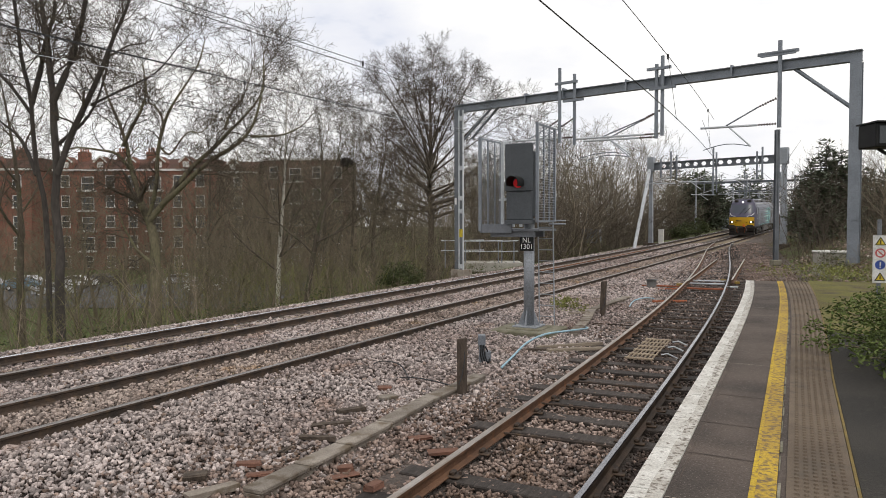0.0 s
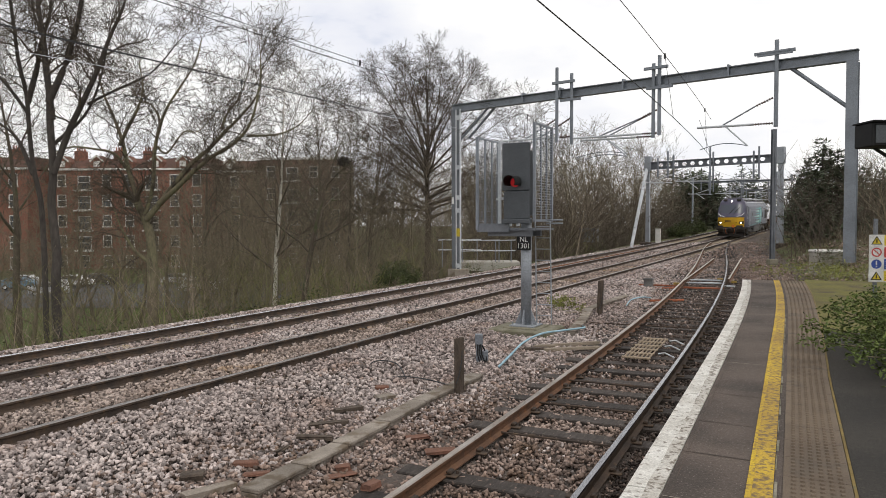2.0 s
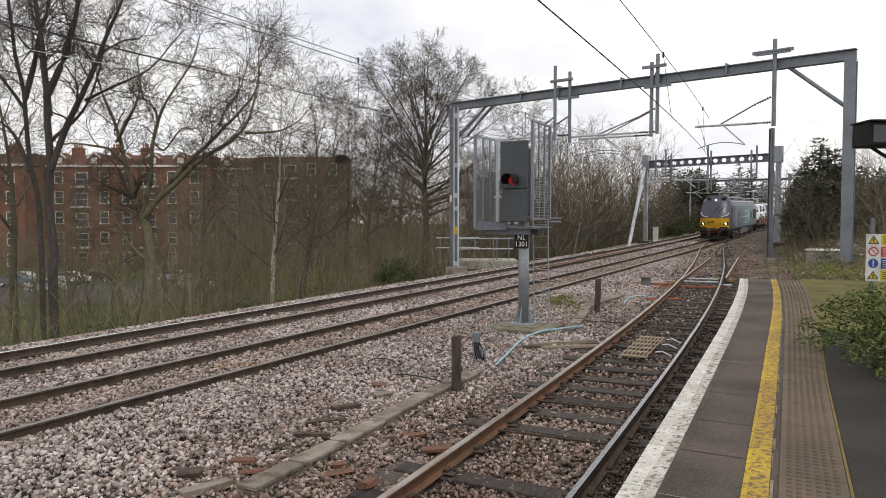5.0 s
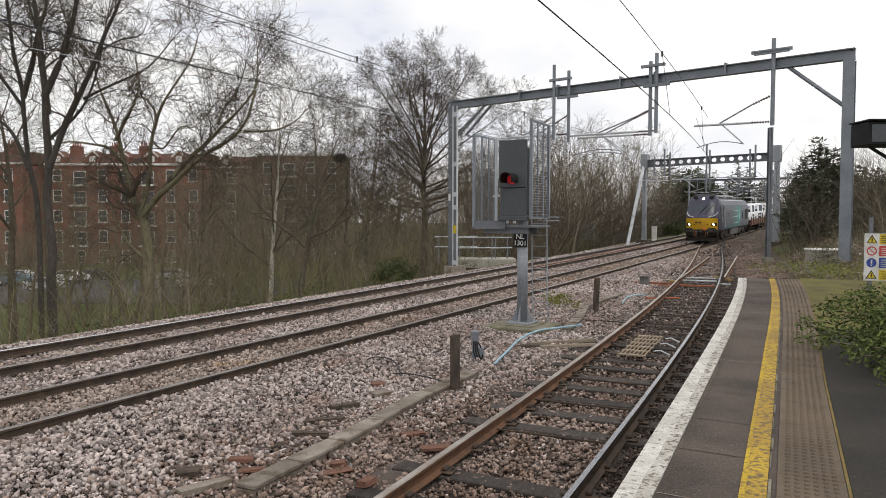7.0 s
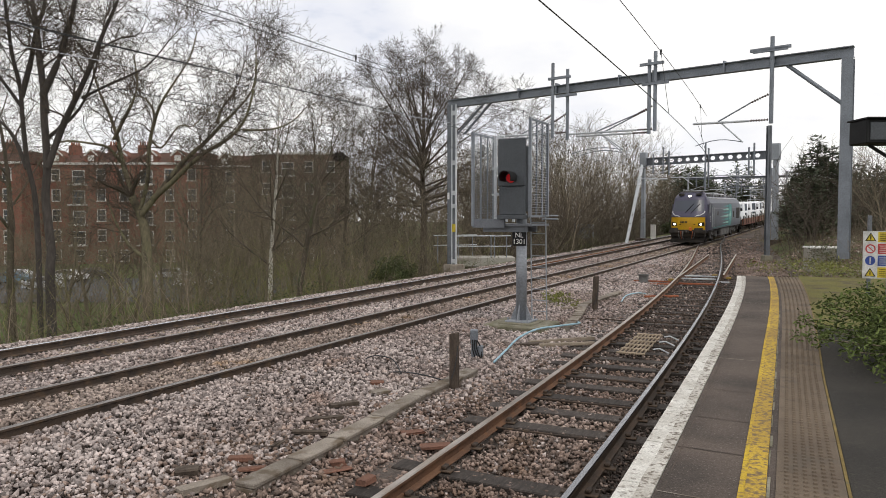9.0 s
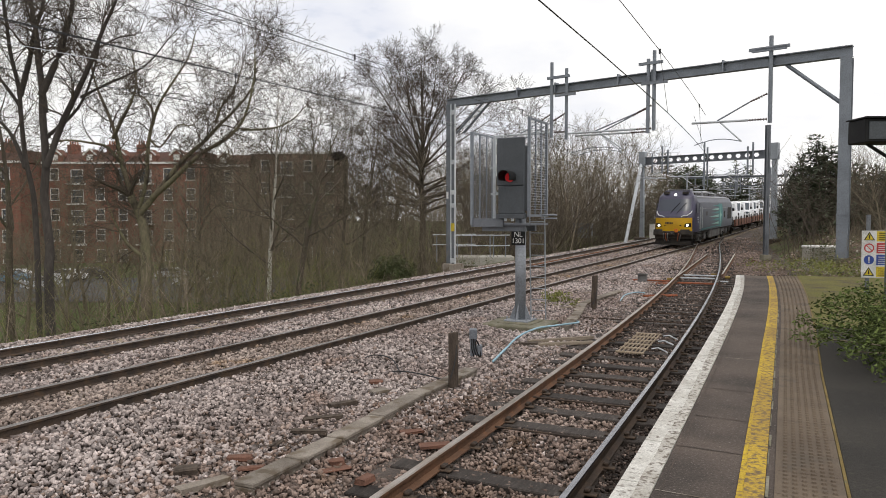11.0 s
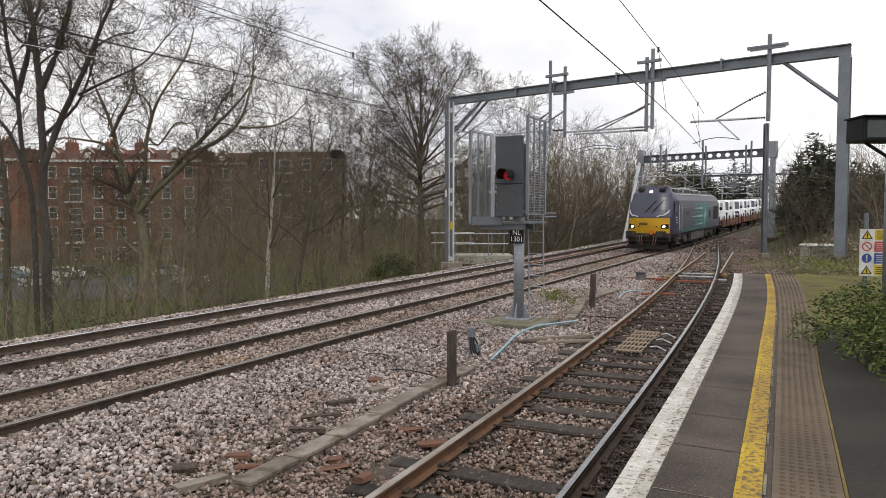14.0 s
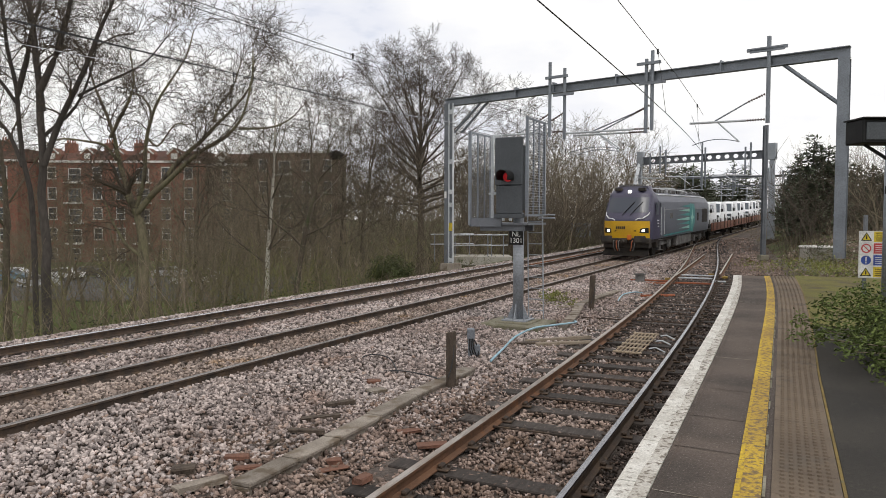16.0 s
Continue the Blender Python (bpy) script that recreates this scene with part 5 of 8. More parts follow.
def scatter_ballast():
    rng = np.random.default_rng(5)
    grey, rust, sand, dark = [], [], [], []
    for y0, y1, dens, s0, s1 in ((-3.0, 3.0, 220, 0.045, 0.075), (3.0, 7, 700, 0.034, 0.062), (7, 11, 640, 0.034, 0.062), (11, 17, 430, 0.036, 0.068), (17, 26, 270, 0.042, 0.074), (26, 44, 120, 0.05, 0.088), (44, 64, 24, 0.07, 0.12)):
        xa, xb = (-6.0, 2.6) if y1 < 4 else (-0.66 * y1 - 1, 0.42 * y1 + 1.5)
        n = int(dens * (xb - xa) * (y1 - y0))
        x, y = rng.uniform(xa, xb, n), rng.uniform(y0, y1, n)
        xm = -10.3 + 0.5165 * y + 0.0003 * y * y
        o = (x - xm) * 0.881
        b = (x - np.polyval(BAY, y)) * 0.907
        keep = (o > -6.7) & (b < (1.62 if y1 < 18 else 3.4)) & ((np.abs(x) < 0.70 * np.abs(y)) | (y < 3))
        for off in (-0.7525, 0.7525, -0.7525 - 3.42, 0.7525 - 3.42):
            keep &= np.abs(o - off) > 0.075
        for off in (-0.7525, 0.7525):
            keep &= np.abs(b - off) > 0.09
        x, y, o, b = x[keep], y[keep], o[keep], b[keep]
        sz = rng.uniform(s0, s1, len(x)) * rng.choice([0.7, 1.0, 1.0, 1.25], len(x)) * np.where(b > 0.85, 0.62, np.where(b > -1.6, 0.85, 1.0))
        z = 0.406 * (np.clip(y, 0, 100) / 50) ** 2 - 0.178 + rng.uniform(-0.022, 0.022, len(x))
        heap = np.exp(-((o - 2.1) / 0.6) ** 2) * 0.05 + np.exp(-((o + 1.71) / 0.5) ** 2) * 0.035
        z += heap - np.where(np.abs(b) < 1.35, 0.034, 0) - np.clip(-5.6 - o, 0, 2) * 0.2 + np.where(b > 0.85, 0.012, 0)
        four = (np.abs(o) < 0.7) | (np.abs(o + 3.42) < 0.7)
        z -= np.where(four, 0.012, 0)
        z += np.where((o > 0.75) & (o < 2.6) & (b < -2.0), 0.05 * np.clip((2.6 - o) / 1.0, 0, 1), 0) + np.where(np.abs(o) < 0.72, 0.032, 0) - np.where(o < -2.7, 0.012, 0) - np.where(o < -4.25, 0.02, 0)
        p = np.stack([x, y, z], 1)
        nz = np.array([noise.noise((float(i) * 0.5, float(j) * 0.5, 4.0)) for i, j in zip(x, y)]) * 0.8
        is_rust = rng.uniform(0, 1, len(x)) < np.clip((b + nz * 1.3 + 5.0 - np.clip((y - 6) * 0.38, 0, 3.0)) / 3.2, 0, 1)
        is_sand = (np.abs(o) < 0.72) & ~is_rust
        pick = rng.uniform(0, 1, len(x))
        is_rust = np.where(pick < 0.05, ~is_rust, is_rust)
        # darker stones between the siding rails farther out, and towards the platform wall
        far_dark = np.clip((y - 11.5) / 3.0, 0, 1) * (np.abs(b) < 0.8) * 0.8 + (b >= 0.8) * 0.85
        far_dark = far_dark * (y < 30)
        is_dark = (rng.uniform(0, 1, len(x)) < far_dark) & ~is_sand
        is_rust &= ~is_dark
        thin = np.where(np.abs(b) < 1.25, 0.85, 1.0) * np.where(is_sand, 0.9, 1.0)
        ok = rng.uniform(0, 1, len(x)) < thin
        for lst, sel in ((rust, is_rust & ~is_sand), (sand, is_sand), (dark, is_dark), (grey, ~is_rust & ~is_sand & ~is_dark)):
            sel = sel & ok
            lst.append(np.c_[p[sel], sz[sel]])
    for lst, nm, lb, m in ((grey, "grey_ballast", "loose pale grey granite ballast stones", M_STONE), (rust, "rusty_ballast", "brown rust-stained ballast stones round the siding", M_STONE_RUST), (dark, "dark_ballast", "dark brown ballast between the siding rails and towards the platform wall", M_STONE_DARK), (sand, "sandy_ballast", "ochre-stained ballast stones between the rails", M_STONE_OCHRE)):
        a = np.concatenate(lst)
        stones(nm, lb, a[:, :3], a[:, 3], m, len(a))


scatter_ballast()

# ---- trees and scrub ----
M_BARK = material("grey_brown_bark", (0.13, 0.105, 0.082), 0.95, (0.08, 0.066, 0.05), 1.2, bump=0.6, fine=14, stain=(0.085, 0.095, 0.05), stain_at=(0.52, 0.7), stretch=(1, 1, 0.3))
M_BARK_DARK = material("dark_bark", (0.078, 0.067, 0.06), 0.95, (0.052, 0.045, 0.04), 1.2, bump=0.5, fine=14, stretch=(1, 1, 0.3))
M_TWIG_BARK = material("brown_shrub_bark", (0.205, 0.170, 0.120), 0.95, (0.125, 0.105, 0.073), 0.6, bump=0.3, fine=14)
M_BARK_TWIG = material("dark_brown_twig_bark", (0.105, 0.085, 0.066), 0.95, (0.07, 0.057, 0.045), 0.6, bump=0.3, fine=14)
M_BARK_MOSS = material("mossy_bark", (0.18, 0.165, 0.10), 0.95, (0.15, 0.12, 0.088), 0.9, bump=0.6, fine=12, stain=(0.06, 0.05, 0.04), stretch=(1, 1, 0.4))
M_BIRCH = material("birch_bark", (0.60, 0.56, 0.50), 0.85, (0.45, 0.41, 0.35), 2.2, bump=0.3, fine=14, stain=(0.09, 0.08, 0.07), stain_at=(0.60, 0.66), stretch=(1, 1, 2.5))
M_TWIG = material("brown_twigs", (0.205, 0.168, 0.118), 0.95, (0.13, 0.106, 0.075), 0.3, bump=0, island=0.45)
M_TWIG_GREY = material("grey_brown_twigs", (0.225, 0.183, 0.135), 0.95, (0.145, 0.122, 0.085), 0.3, bump=0, island=0.5)
M_TWIG_PALE = material("pale_dry_stems", (0.30, 0.24, 0.185), 0.95, (0.13, 0.10, 0.075), 0.3, bump=0, island=0.4)
M_TWIG_OLIVE = material("olive_scrub_stems", (0.20, 0.20, 0.075), 0.95, (0.14, 0.13, 0.06), 0.3, bump=0, island=0.45)
M_IVY = material("dark_ivy_leaves", (0.075, 0.092, 0.032), 0.6, (0.055, 0.06, 0.026), 0.4, bump=0, island=0.5)
M_LAUREL = material("dull_green_leaves", (0.125, 0.155, 0.045), 0.85, (0.068, 0.09, 0.03), 0.8, bump=0, island=0.65, spec=0.15)
M_YEW = material("dark_evergreen_sprays", (0.105, 0.125, 0.078), 0.8, (0.070, 0.082, 0.052), 0.3, bump=0, island=0.5)


class Limbs:
    """Collects tapered tubes in plain lists."""
    def __init__(self, seed):
        self.v, self.f, self.rng, self.thin = [], [], random.Random(seed), 0.0035

    def tube(self, pts, radii, n):
        base = len(self.v)
        for i, p in enumerate(pts):
            a, b = pts[max(i - 1, 0)], pts[min(i + 1, len(pts) - 1)]
            d = (b - a)
            u = d.cross(Vector((0.31, 0.17, 0.93)))
            if u.length < 1e-5:
                u = Vector((1, 0, 0))
            u.normalize()
            w = d.cross(u)
            w.normalize()
            r = radii[i]
            for k in range(n):
                q = 6.2832 * k / n
                c, s = math.cos(q) * r, math.sin(q) * r
                self.v.append((p.x + u.x * c + w.x * s, p.y + u.y * c + w.y * s, p.z + u.z * c + w.z * s))
        for i in range(len(pts) - 1):
            for k in range(n):
                a, b = base + i * n + k, base + i * n + (k + 1) % n
                self.f.append((a, b, b + n, a + n))

    def limb(self, p, d, length, r, level, spec):
        """spec[level]: segments, bend, lift, children, start, length ratio, spread (degrees), sides."""
        seg, bend, lift, kids, start, ratio, spread, sides = spec[level]
        R = self.rng
        pts, rad = [p.copy()], [r]
        dd = d.copy()
        end = (0.03 if level == 0 else 0.10) if level + 1 < len(spec) or level == 0 else 0.35
        for i in range(seg):
            dd = dd + Vector((R.gauss(0, bend), R.gauss(0, bend), R.gauss(0, bend) + lift))
            dd.normalize()
            p = p + dd * (length / seg)
            pts.append(p.copy())
            rad.append(max(r * (1 - (1 - end) * (i + 1) / seg), self.thin))
        seg = len(pts) - 1
        if not seg:
            return
        if level == 0:
            self.spine = list(zip(pts, rad))
        self.tube(pts, rad, sides)
        if level + 1 >= len(spec):
            return
        turn = R.uniform(0, 6.28)
        for k in range(kids):
            f = start + (1 - start) * (k + R.uniform(0.2, 0.9)) / kids
            x = f * seg
            i = min(int(x), seg - 1)
            q = pts[i].lerp(pts[i + 1], x - i)
            ax = (pts[i + 1] - pts[i]).normalized()
            side = ax.orthogonal().normalized()
            turn += 2.4 + R.uniform(-0.5, 0.5)
            side.rotate(Matrix.Rotation(turn, 3, ax))
            sp = radians(spread) * R.uniform(0.7, 1.25) * (1.3 - 0.75 * f if level == 0 else 1)
            nd = ax * math.cos(sp) + side * math.sin(sp)
            rr = (rad[i] * (1 - (x - i)) + rad[i + 1] * (x - i))
            self.limb(q, nd.normalized(), length * ratio * (1.15 - 0.55 * f) * R.uniform(0.75, 1.2), max(rr * R.uniform(0.45, 0.65), self.thin * 1.2), level + 1, spec)


def tree(name, label, x, y, height, r, spec, seed, lean=(0, 0, 1), bark=None, extra=(), sink=0.3, trunk_ratio=1.0, thin=None, twig=None):
    z = bank_level(x, y) - sink
    t = thing(name, label, "tree", (x, y, z))
    L = Limbs(seed)
    L.thin = thin or min(0.0105, max(0.0045, 0.00015 * y))
    first = spec[0]
    # trunk alone, then everything that springs from it
    trunk = Limbs(seed)
    trunk.limb(Vector((0, 0, 0)), Vector(lean).normalized(), height * trunk_ratio, r, 0, [first])
    ob = new("trunk", raw_mesh("trunk", trunk.v, trunk.f, bark or M_BARK, True))
    ob.parent = t
    L.limb(Vector((0, 0, 0)), Vector(lean).normalized(), height * trunk_ratio, r, 0, spec)
    spine = list(L.spine)
    for p, d, ln, rr in extra:
        # springs from the trunk at the given height
        i = max(k for k in range(len(spine) - 1) if spine[k][0].z <= p[2])
        (a, ra), (b, rb) = spine[i], spine[i + 1]
        f = (p[2] - a.z) / (b.z - a.z)
        L.limb(a.lerp(b, f), Vector(d).normalized(), ln, min(rr, (ra + (rb - ra) * f) * 0.95), 1, spec)
    n0 = (first[0] + 1) * first[7]
    f0 = first[0] * first[7]
    verts = L.v[n0:]
    faces = [tuple(i - n0 for i in f) for f in L.f[f0:]]
    cr = new("crown", raw_mesh("crown", verts, faces, [twig or bark or M_BARK], True))
    cr.parent = t
    tagged(cr, "bare branches and fine twigs")
    return t


def at(bearing, D):
    """A place D metres out from the platform, on a numbered bearing (784 is straight ahead)."""
    return (bearing - 784) / 1267 * D, D


OPEN_FINE = [(9, 0.05, 0.02, 9, 0.36, 0.50, 58, 8), (8, 0.14, 0.04, 9, 0.2, 0.48, 46, 5), (6, 0.16, 0.03, 7, 0.2, 0.52, 44, 4), (4, 0.15, 0.02, 5, 0.2, 0.62, 40, 3), (2, 0.14, 0.0, 0, 0, 0, 0, 3)]
OPEN = [(9, 0.05, 0.02, 11, 0.30, 0.46, 54, 7), (6, 0.13, 0.05, 8, 0.2, 0.48, 44, 4), (4, 0.15, 0.03, 6, 0.2, 0.55, 42, 3), (2, 0.13, 0.02, 3, 0.2, 0.7, 38, 3), (1, 0.14, 0.0, 0, 0, 0, 0, 3)]
TALL = [(10, 0.03, 0.01, 14, 0.24, 0.38, 42, 7), (6, 0.06, 0.05, 8, 0.2, 0.46, 36, 4), (4, 0.08, 0.03, 6, 0.2, 0.55, 36, 3), (2, 0.10, 0.02, 3, 0.2, 0.7, 36, 3), (1, 0.12, 0.0, 0, 0, 0, 0, 3)]
SMALL = [(7, 0.08, 0.02, 11, 0.10, 0.6, 42, 5), (4, 0.10, 0.04, 7, 0.15, 0.5, 38, 3), (2, 0.11, 0.02, 5, 0.2, 0.6, 36, 3), (1, 0.12, 0.02, 0, 0, 0, 0, 3)]
BIRCH = [(10, 0.04, 0.01, 20, 0.26, 0.30, 40, 7), (5, 0.10, 0.04, 9, 0.2, 0.5, 38, 4), (3, 0.14, -0.04, 6, 0.15, 0.6, 36, 3), (2, 0.12, -0.08, 0, 0, 0, 0, 3)]
TWIGGY = [None, None, (6, 0.22, 0.02, 8, 0.15, 0.55, 50, 4), (4, 0.22, 0.02, 6, 0.15, 0.6, 48, 3), (2, 0.2, 0.01, 0, 0, 0, 0, 3)]
def limb_tree(name, label, base, limbs, seed, bark, every, reach, thin, bare=0.2):
    """A tree whose main limbs follow given bends: each limb is (bends as (side, up), radius at foot, radius at tip, drift in depth)."""
    bx, by, bz = base
    g = bank_level(bx, by) - 0.3
    t = thing(name, label, "tree", (bx, by, g))
    up = bz - g
    for k, (bends, r0, r1, drift) in enumerate(limbs):
        L = Limbs(seed + k)
        L.thin = thin
        P = [Vector((q[0], drift * (i / max(1, len(bends) - 1)) ** 0.8 + L.rng.gauss(0, 0.05) + (q[2] if len(q) > 2 else 0), q[1] + up)) for i, q in enumerate(bends)]
        if k == 0:
            P.insert(0, Vector((P[0].x + 0.03, 0, 0)))
        pts = []
        for i in range(len(P) - 1):
            p0, p1, p2, p3 = P[max(i - 1, 0)], P[i], P[i + 1], P[min(i + 2, len(P) - 1)]
            for q in range(4):
                u = q / 4
                pts.append(0.5 * ((2 * p1) + (p2 - p0) * u + (2 * p0 - 5 * p1 + 4 * p2 - p3) * u * u + (3 * p1 - p0 - 3 * p2 + p3) * u ** 3))
        pts.append(P[-1])
        n = len(pts) - 1
        rad = [(r0 + (r1 - r0) * i / n) * (1.25 if k == 0 and i < 2 else 1) for i in range(n + 1)]
        L.tube(pts, rad, 9 if r0 > 0.12 else 6)
        ob = new("trunk" if k == 0 else "limb", raw_mesh("limb", L.v, L.f, bark, True))
        ob.parent = t
        # finer branches
        B = Limbs(seed + 50 + k)
        B.thin = thin * 0.85
        size = sum((pts[i + 1] - pts[i]).length for i in range(n))
        lo = max(0.6, bare + 0.3) if k == 0 else bare
        for q in range(int(size * (1 - lo) * every)):
            f = (lo + (1 - lo) * (q + B.rng.random()) / max(1, int(size * (1 - lo) * every))) * n
            i = min(int(f), n - 1)
            ax = (pts[i + 1] - pts[i]).normalized()
            side = ax.orthogonal().normalized()
            side.rotate(Matrix.Rotation(B.rng.uniform(0, 6.28), 3, ax))
            d = (ax * 0.75 + side * B.rng.uniform(0.7, 1.5) + Vector((0, 0, 0.12))).normalized()
            B.limb(pts[i].lerp(pts[i + 1], f - i), d, reach * B.rng.uniform(0.5, 1.2), max(thin * 1.6, min(rad[i] * B.rng.uniform(0.28, 0.5), 0.05)), 2, TWIGGY)
        for q in range(3):
            B.limb(pts[-1], (pts[-1] - pts[-2]).normalized() + Vector((B.rng.gauss(0, 0.3), B.rng.gauss(0, 0.3), 0.1)), reach, r1 * 0.7, 2, TWIGGY)
        ob = new("branchwork", raw_mesh("branchwork", B.v, B.f, M_BARK_TWIG))
        ob.parent = t
    return t


limb_tree("bare_ash_tree", "tall dark bare tree with upright limbs on the bank", (-13.04, 23.5, -0.13), (
    (((0, 0.4), (0, 1.5), (-0.1, 3.2), (0, 4.3), (-0.1, 5.9), (-0.1, 6.8), (-0.2, 7.7), (-0.25, 8.6), (-0.4, 9.5), (-0.5, 10.8), (-0.5, 12.5)), 0.160, 0.05, 0.0),
    (((-0.1, 6.5), (0.35, 7.6), (0.6, 8.6), (0.85, 9.5), (1.0, 10.8), (1.1, 12.3)), 0.12, 0.035, 0.3),
    (((0.05, 4.2), (0.5, 5.5), (1.1, 6.5), (1.6, 7.4), (2.1, 8.5), (2.6, 9.5), (3.0, 10.8)), 0.115, 0.03, -0.5),
    (((0, 6.0), (-0.3, 7.6), (-0.5, 8.6), (-0.9, 9.6), (-1.1, 11)), 0.085, 0.025, 0.8),
    (((0.5, 8.0), (0.9, 8.8), (1.3, 9.6), (1.7, 11)), 0.06, 0.02, -0.6),
    (((1.1, 6.5), (2.0, 7.0), (3.1, 7.6), (3.9, 8.6)), 0.05, 0.015, 0.6),
    (((0, 5.2), (0.9, 6.2), (1.3, 7.6), (1.5, 9.2)), 0.06, 0.02, 1.0)), 210, M_BARK_DARK, 2.6, 2.4, 0.0065)
limb_tree("bare_ash_tree", "dark bare tree leaning beside its neighbour on the bank", (-13.83, 24.2, -0.2), (
    (((0, 0.8), (0, 1.9), (-0.1, 3.4), (-0.3, 4.6), (-0.4, 6.1), (-0.45, 7.0), (-0.7, 8.1), (-0.8, 9.1), (-0.9, 9.9), (-1.1, 11.2)), 0.110, 0.045, 0.0),
    (((-0.42, 6.7), (-0.1, 8.0), (0, 8.9), (0.2, 9.9), (0.2, 11.2)), 0.10, 0.03, 0.4),
    (((-0.3, 4.3), (-0.7, 5.1), (-1.1, 5.7), (-1.7, 6.2), (-2.4, 7.0)), 0.08, 0.02, 0.3),
    (((-0.42, 6.3), (-1.1, 7.4), (-1.9, 8.2), (-2.6, 9.6)), 0.07, 0.02, -0.5)), 240, M_BARK_DARK, 2.6, 2.4, 0.0065)
limb_tree("bare_plane_tree", "spreading bare tree with mossy crooked limbs", (-16.75, 40.0, -1.31), (
    (((0, 0.0), (0, 1.6), (-0.1, 2.9), (-0.4, 4.0), (-0.8, 4.9)), 0.33, 0.20, 0.0),
    (((-0.7, 4.7), (-1.1, 6.0), (-1.5, 7.2), (-1.7, 8.2), (-2.2, 9.6), (-2.8, 11.0), (-3.1, 12.2)), 0.17, 0.04, 0.6),
    (((-1.7, 8.1), (-1.1, 9.0), (-0.5, 10.0), (-0.1, 11.1), (-0.2, 12.5)), 0.11, 0.03, -0.8),
    (((-0.3, 3.9), (0.7, 5.2), (1.5, 6.3), (2.2, 7.2), (3.1, 8.0), (4.0, 9.0), (4.7, 9.7), (5.7, 11.0), (6.0, 12.5)), 0.18, 0.035, 1.2),
    (((4.0, 9.0), (4.1, 9.9), (4.7, 11.0), (5.1, 12.5)), 0.085, 0.025, 1.6),
    (((0.4, 4.8), (1.5, 5.7), (2.5, 6.6), (3.6, 7.4), (4.7, 8.0), (5.5, 8.7), (6.0, 9.6), (6.4, 11.3), (6.5, 12.8)), 0.16, 0.03, -1.0),
    (((5.4, 8.6), (7.1, 8.6), (8.3, 9.0), (9.2, 9.8)), 0.07, 0.02, -0.8),
    (((-0.4, 4.0), (0.1, 5.7), (0.3, 7.7), (0.6, 9.0), (1.1, 10.1), (1.9, 11.3), (2.7, 12.5), (3.1, 13.8)), 0.13, 0.028, -0.4),
    (((0.55, 8.9), (0.4, 9.7), (-0.1, 10.4), (-0.9, 10.7), (-1.4, 11.6)), 0.08, 0.02, 0.8),
    (((-1.4, 6.8), (-1.9, 7.6), (-2.7, 7.8), (-3.8, 7.9), (-4.7, 7.6)), 0.10, 0.025, -1.2),
    (((-0.1, 1.5), (-0.9, 2.2), (-1.5, 3.4), (-1.9, 4.6)), 0.12, 0.03, -0.5),
    (((0.4, 8.0), (1.1, 7.6), (2.2, 8.7), (3.1, 8.7), (4.0, 9.6)), 0.07, 0.02, -1.4)), 310, M_BARK_MOSS, 2.3, 2.6, 0.0100)


def dome_limbs(height, low, wide, count, seed):
    """A straight trunk with limbs radiating to a domed crown, flat below and steep above."""
    R = random.Random(seed)
    out = [(tuple((0.06 * math.sin(1.3 * i), height * 0.88 * i / 9) for i in range(10)), 0.33, 0.025, 0.0)]
    mid, tall = low + (height - low) * 0.42, (height - low) * 0.58
    for k in range(count):
        f = k / (count - 1)
        h = 3.0 + (height * 0.58 - 3.0) * f + R.uniform(-0.5, 0.5)
        a, e = 2.4 * k + R.uniform(-0.4, 0.4), radians(5 + 62 * f ** 0.9 + R.uniform(-13, 13))
        d = (math.cos(a) * math.cos(e), math.sin(a) * math.cos(e), math.sin(e))
        A = (d[0] ** 2 + d[1] ** 2) / wide ** 2 + d[2] ** 2 / tall ** 2
        B = 2 * d[2] * (h - mid) / tall ** 2
        C = ((h - mid) / tall) ** 2 - 1
        ln = (-B + math.sqrt(max(B * B - 4 * A * C, 0.0))) / (2 * A) if C < 0 or f > 0.5 else wide * 0.95
        ln = max(ln - 1.0, 1.2) * R.uniform(0.88, 1.05)
        bend = R.uniform(-0.8, 0.8)
        pts = tuple((d[0] * ln * u - d[1] * bend * math.sin(3.1 * u), h + d[2] * ln * u + (0.26 * f - 0.14) * ln * (u * u - u), d[1] * ln * u + d[0] * bend * math.sin(3.1 * u)) for u in (0, 0.3, 0.6, 1.0))
        out.append((pts, R.uniform(0.09, 0.15) - 0.04 * f, 0.022, 0.0))
    return out


limb_tree("bare_oak_tree", "large round-crowned bare tree beyond the tracks", (-1.85, 58.0, -0.4), dome_limbs(17.0, 1.2, 7.0, 46, 5), 400, M_BARK_TWIG, 1.9, 2.0, 0.0095, 0.48)
tree("birch_tree", "slender pale-barked birch with drooping twigs", *at(462, 46), 18.5, 0.19, BIRCH, 14, (0.07, 0, 1), M_BIRCH, twig=M_BARK, extra=(((0.4, 0, 6.0), (0.7, 0, 0.5), 4.0, 0.06),))
tree("bare_alder_tree", "leaning bare tree with a dark nest in its fork", *at(505, 41), 14.5, 0.24, OPEN_FINE, 19, (0.22, 0, 1), M_BARK)
for px, D, h, r, sd, sp, lb in ((345, 70, 17, 0.28, 42, OPEN, "bare spreading tree in the park"),
                            (560, 70, 20, 0.3, 44, TALL, "bare grey-brown tree in the park"), (640, 72, 20, 0.3, 45, OPEN, "bare spreading tree in the park"), (925, 78, 19, 0.3, 46, OPEN, "bare round-topped tree behind the signal"), (10, 46, 19, 0.3, 47, OPEN, "bare spreading tree in the park")):
    tree("bare_tree", lb, *at(px, D), h, r, sp, sd, (0, 0, 1), M_BARK)
park = [o for o in scene.objects if o.name.startswith("bare_tree")]
rp = random.Random(21)
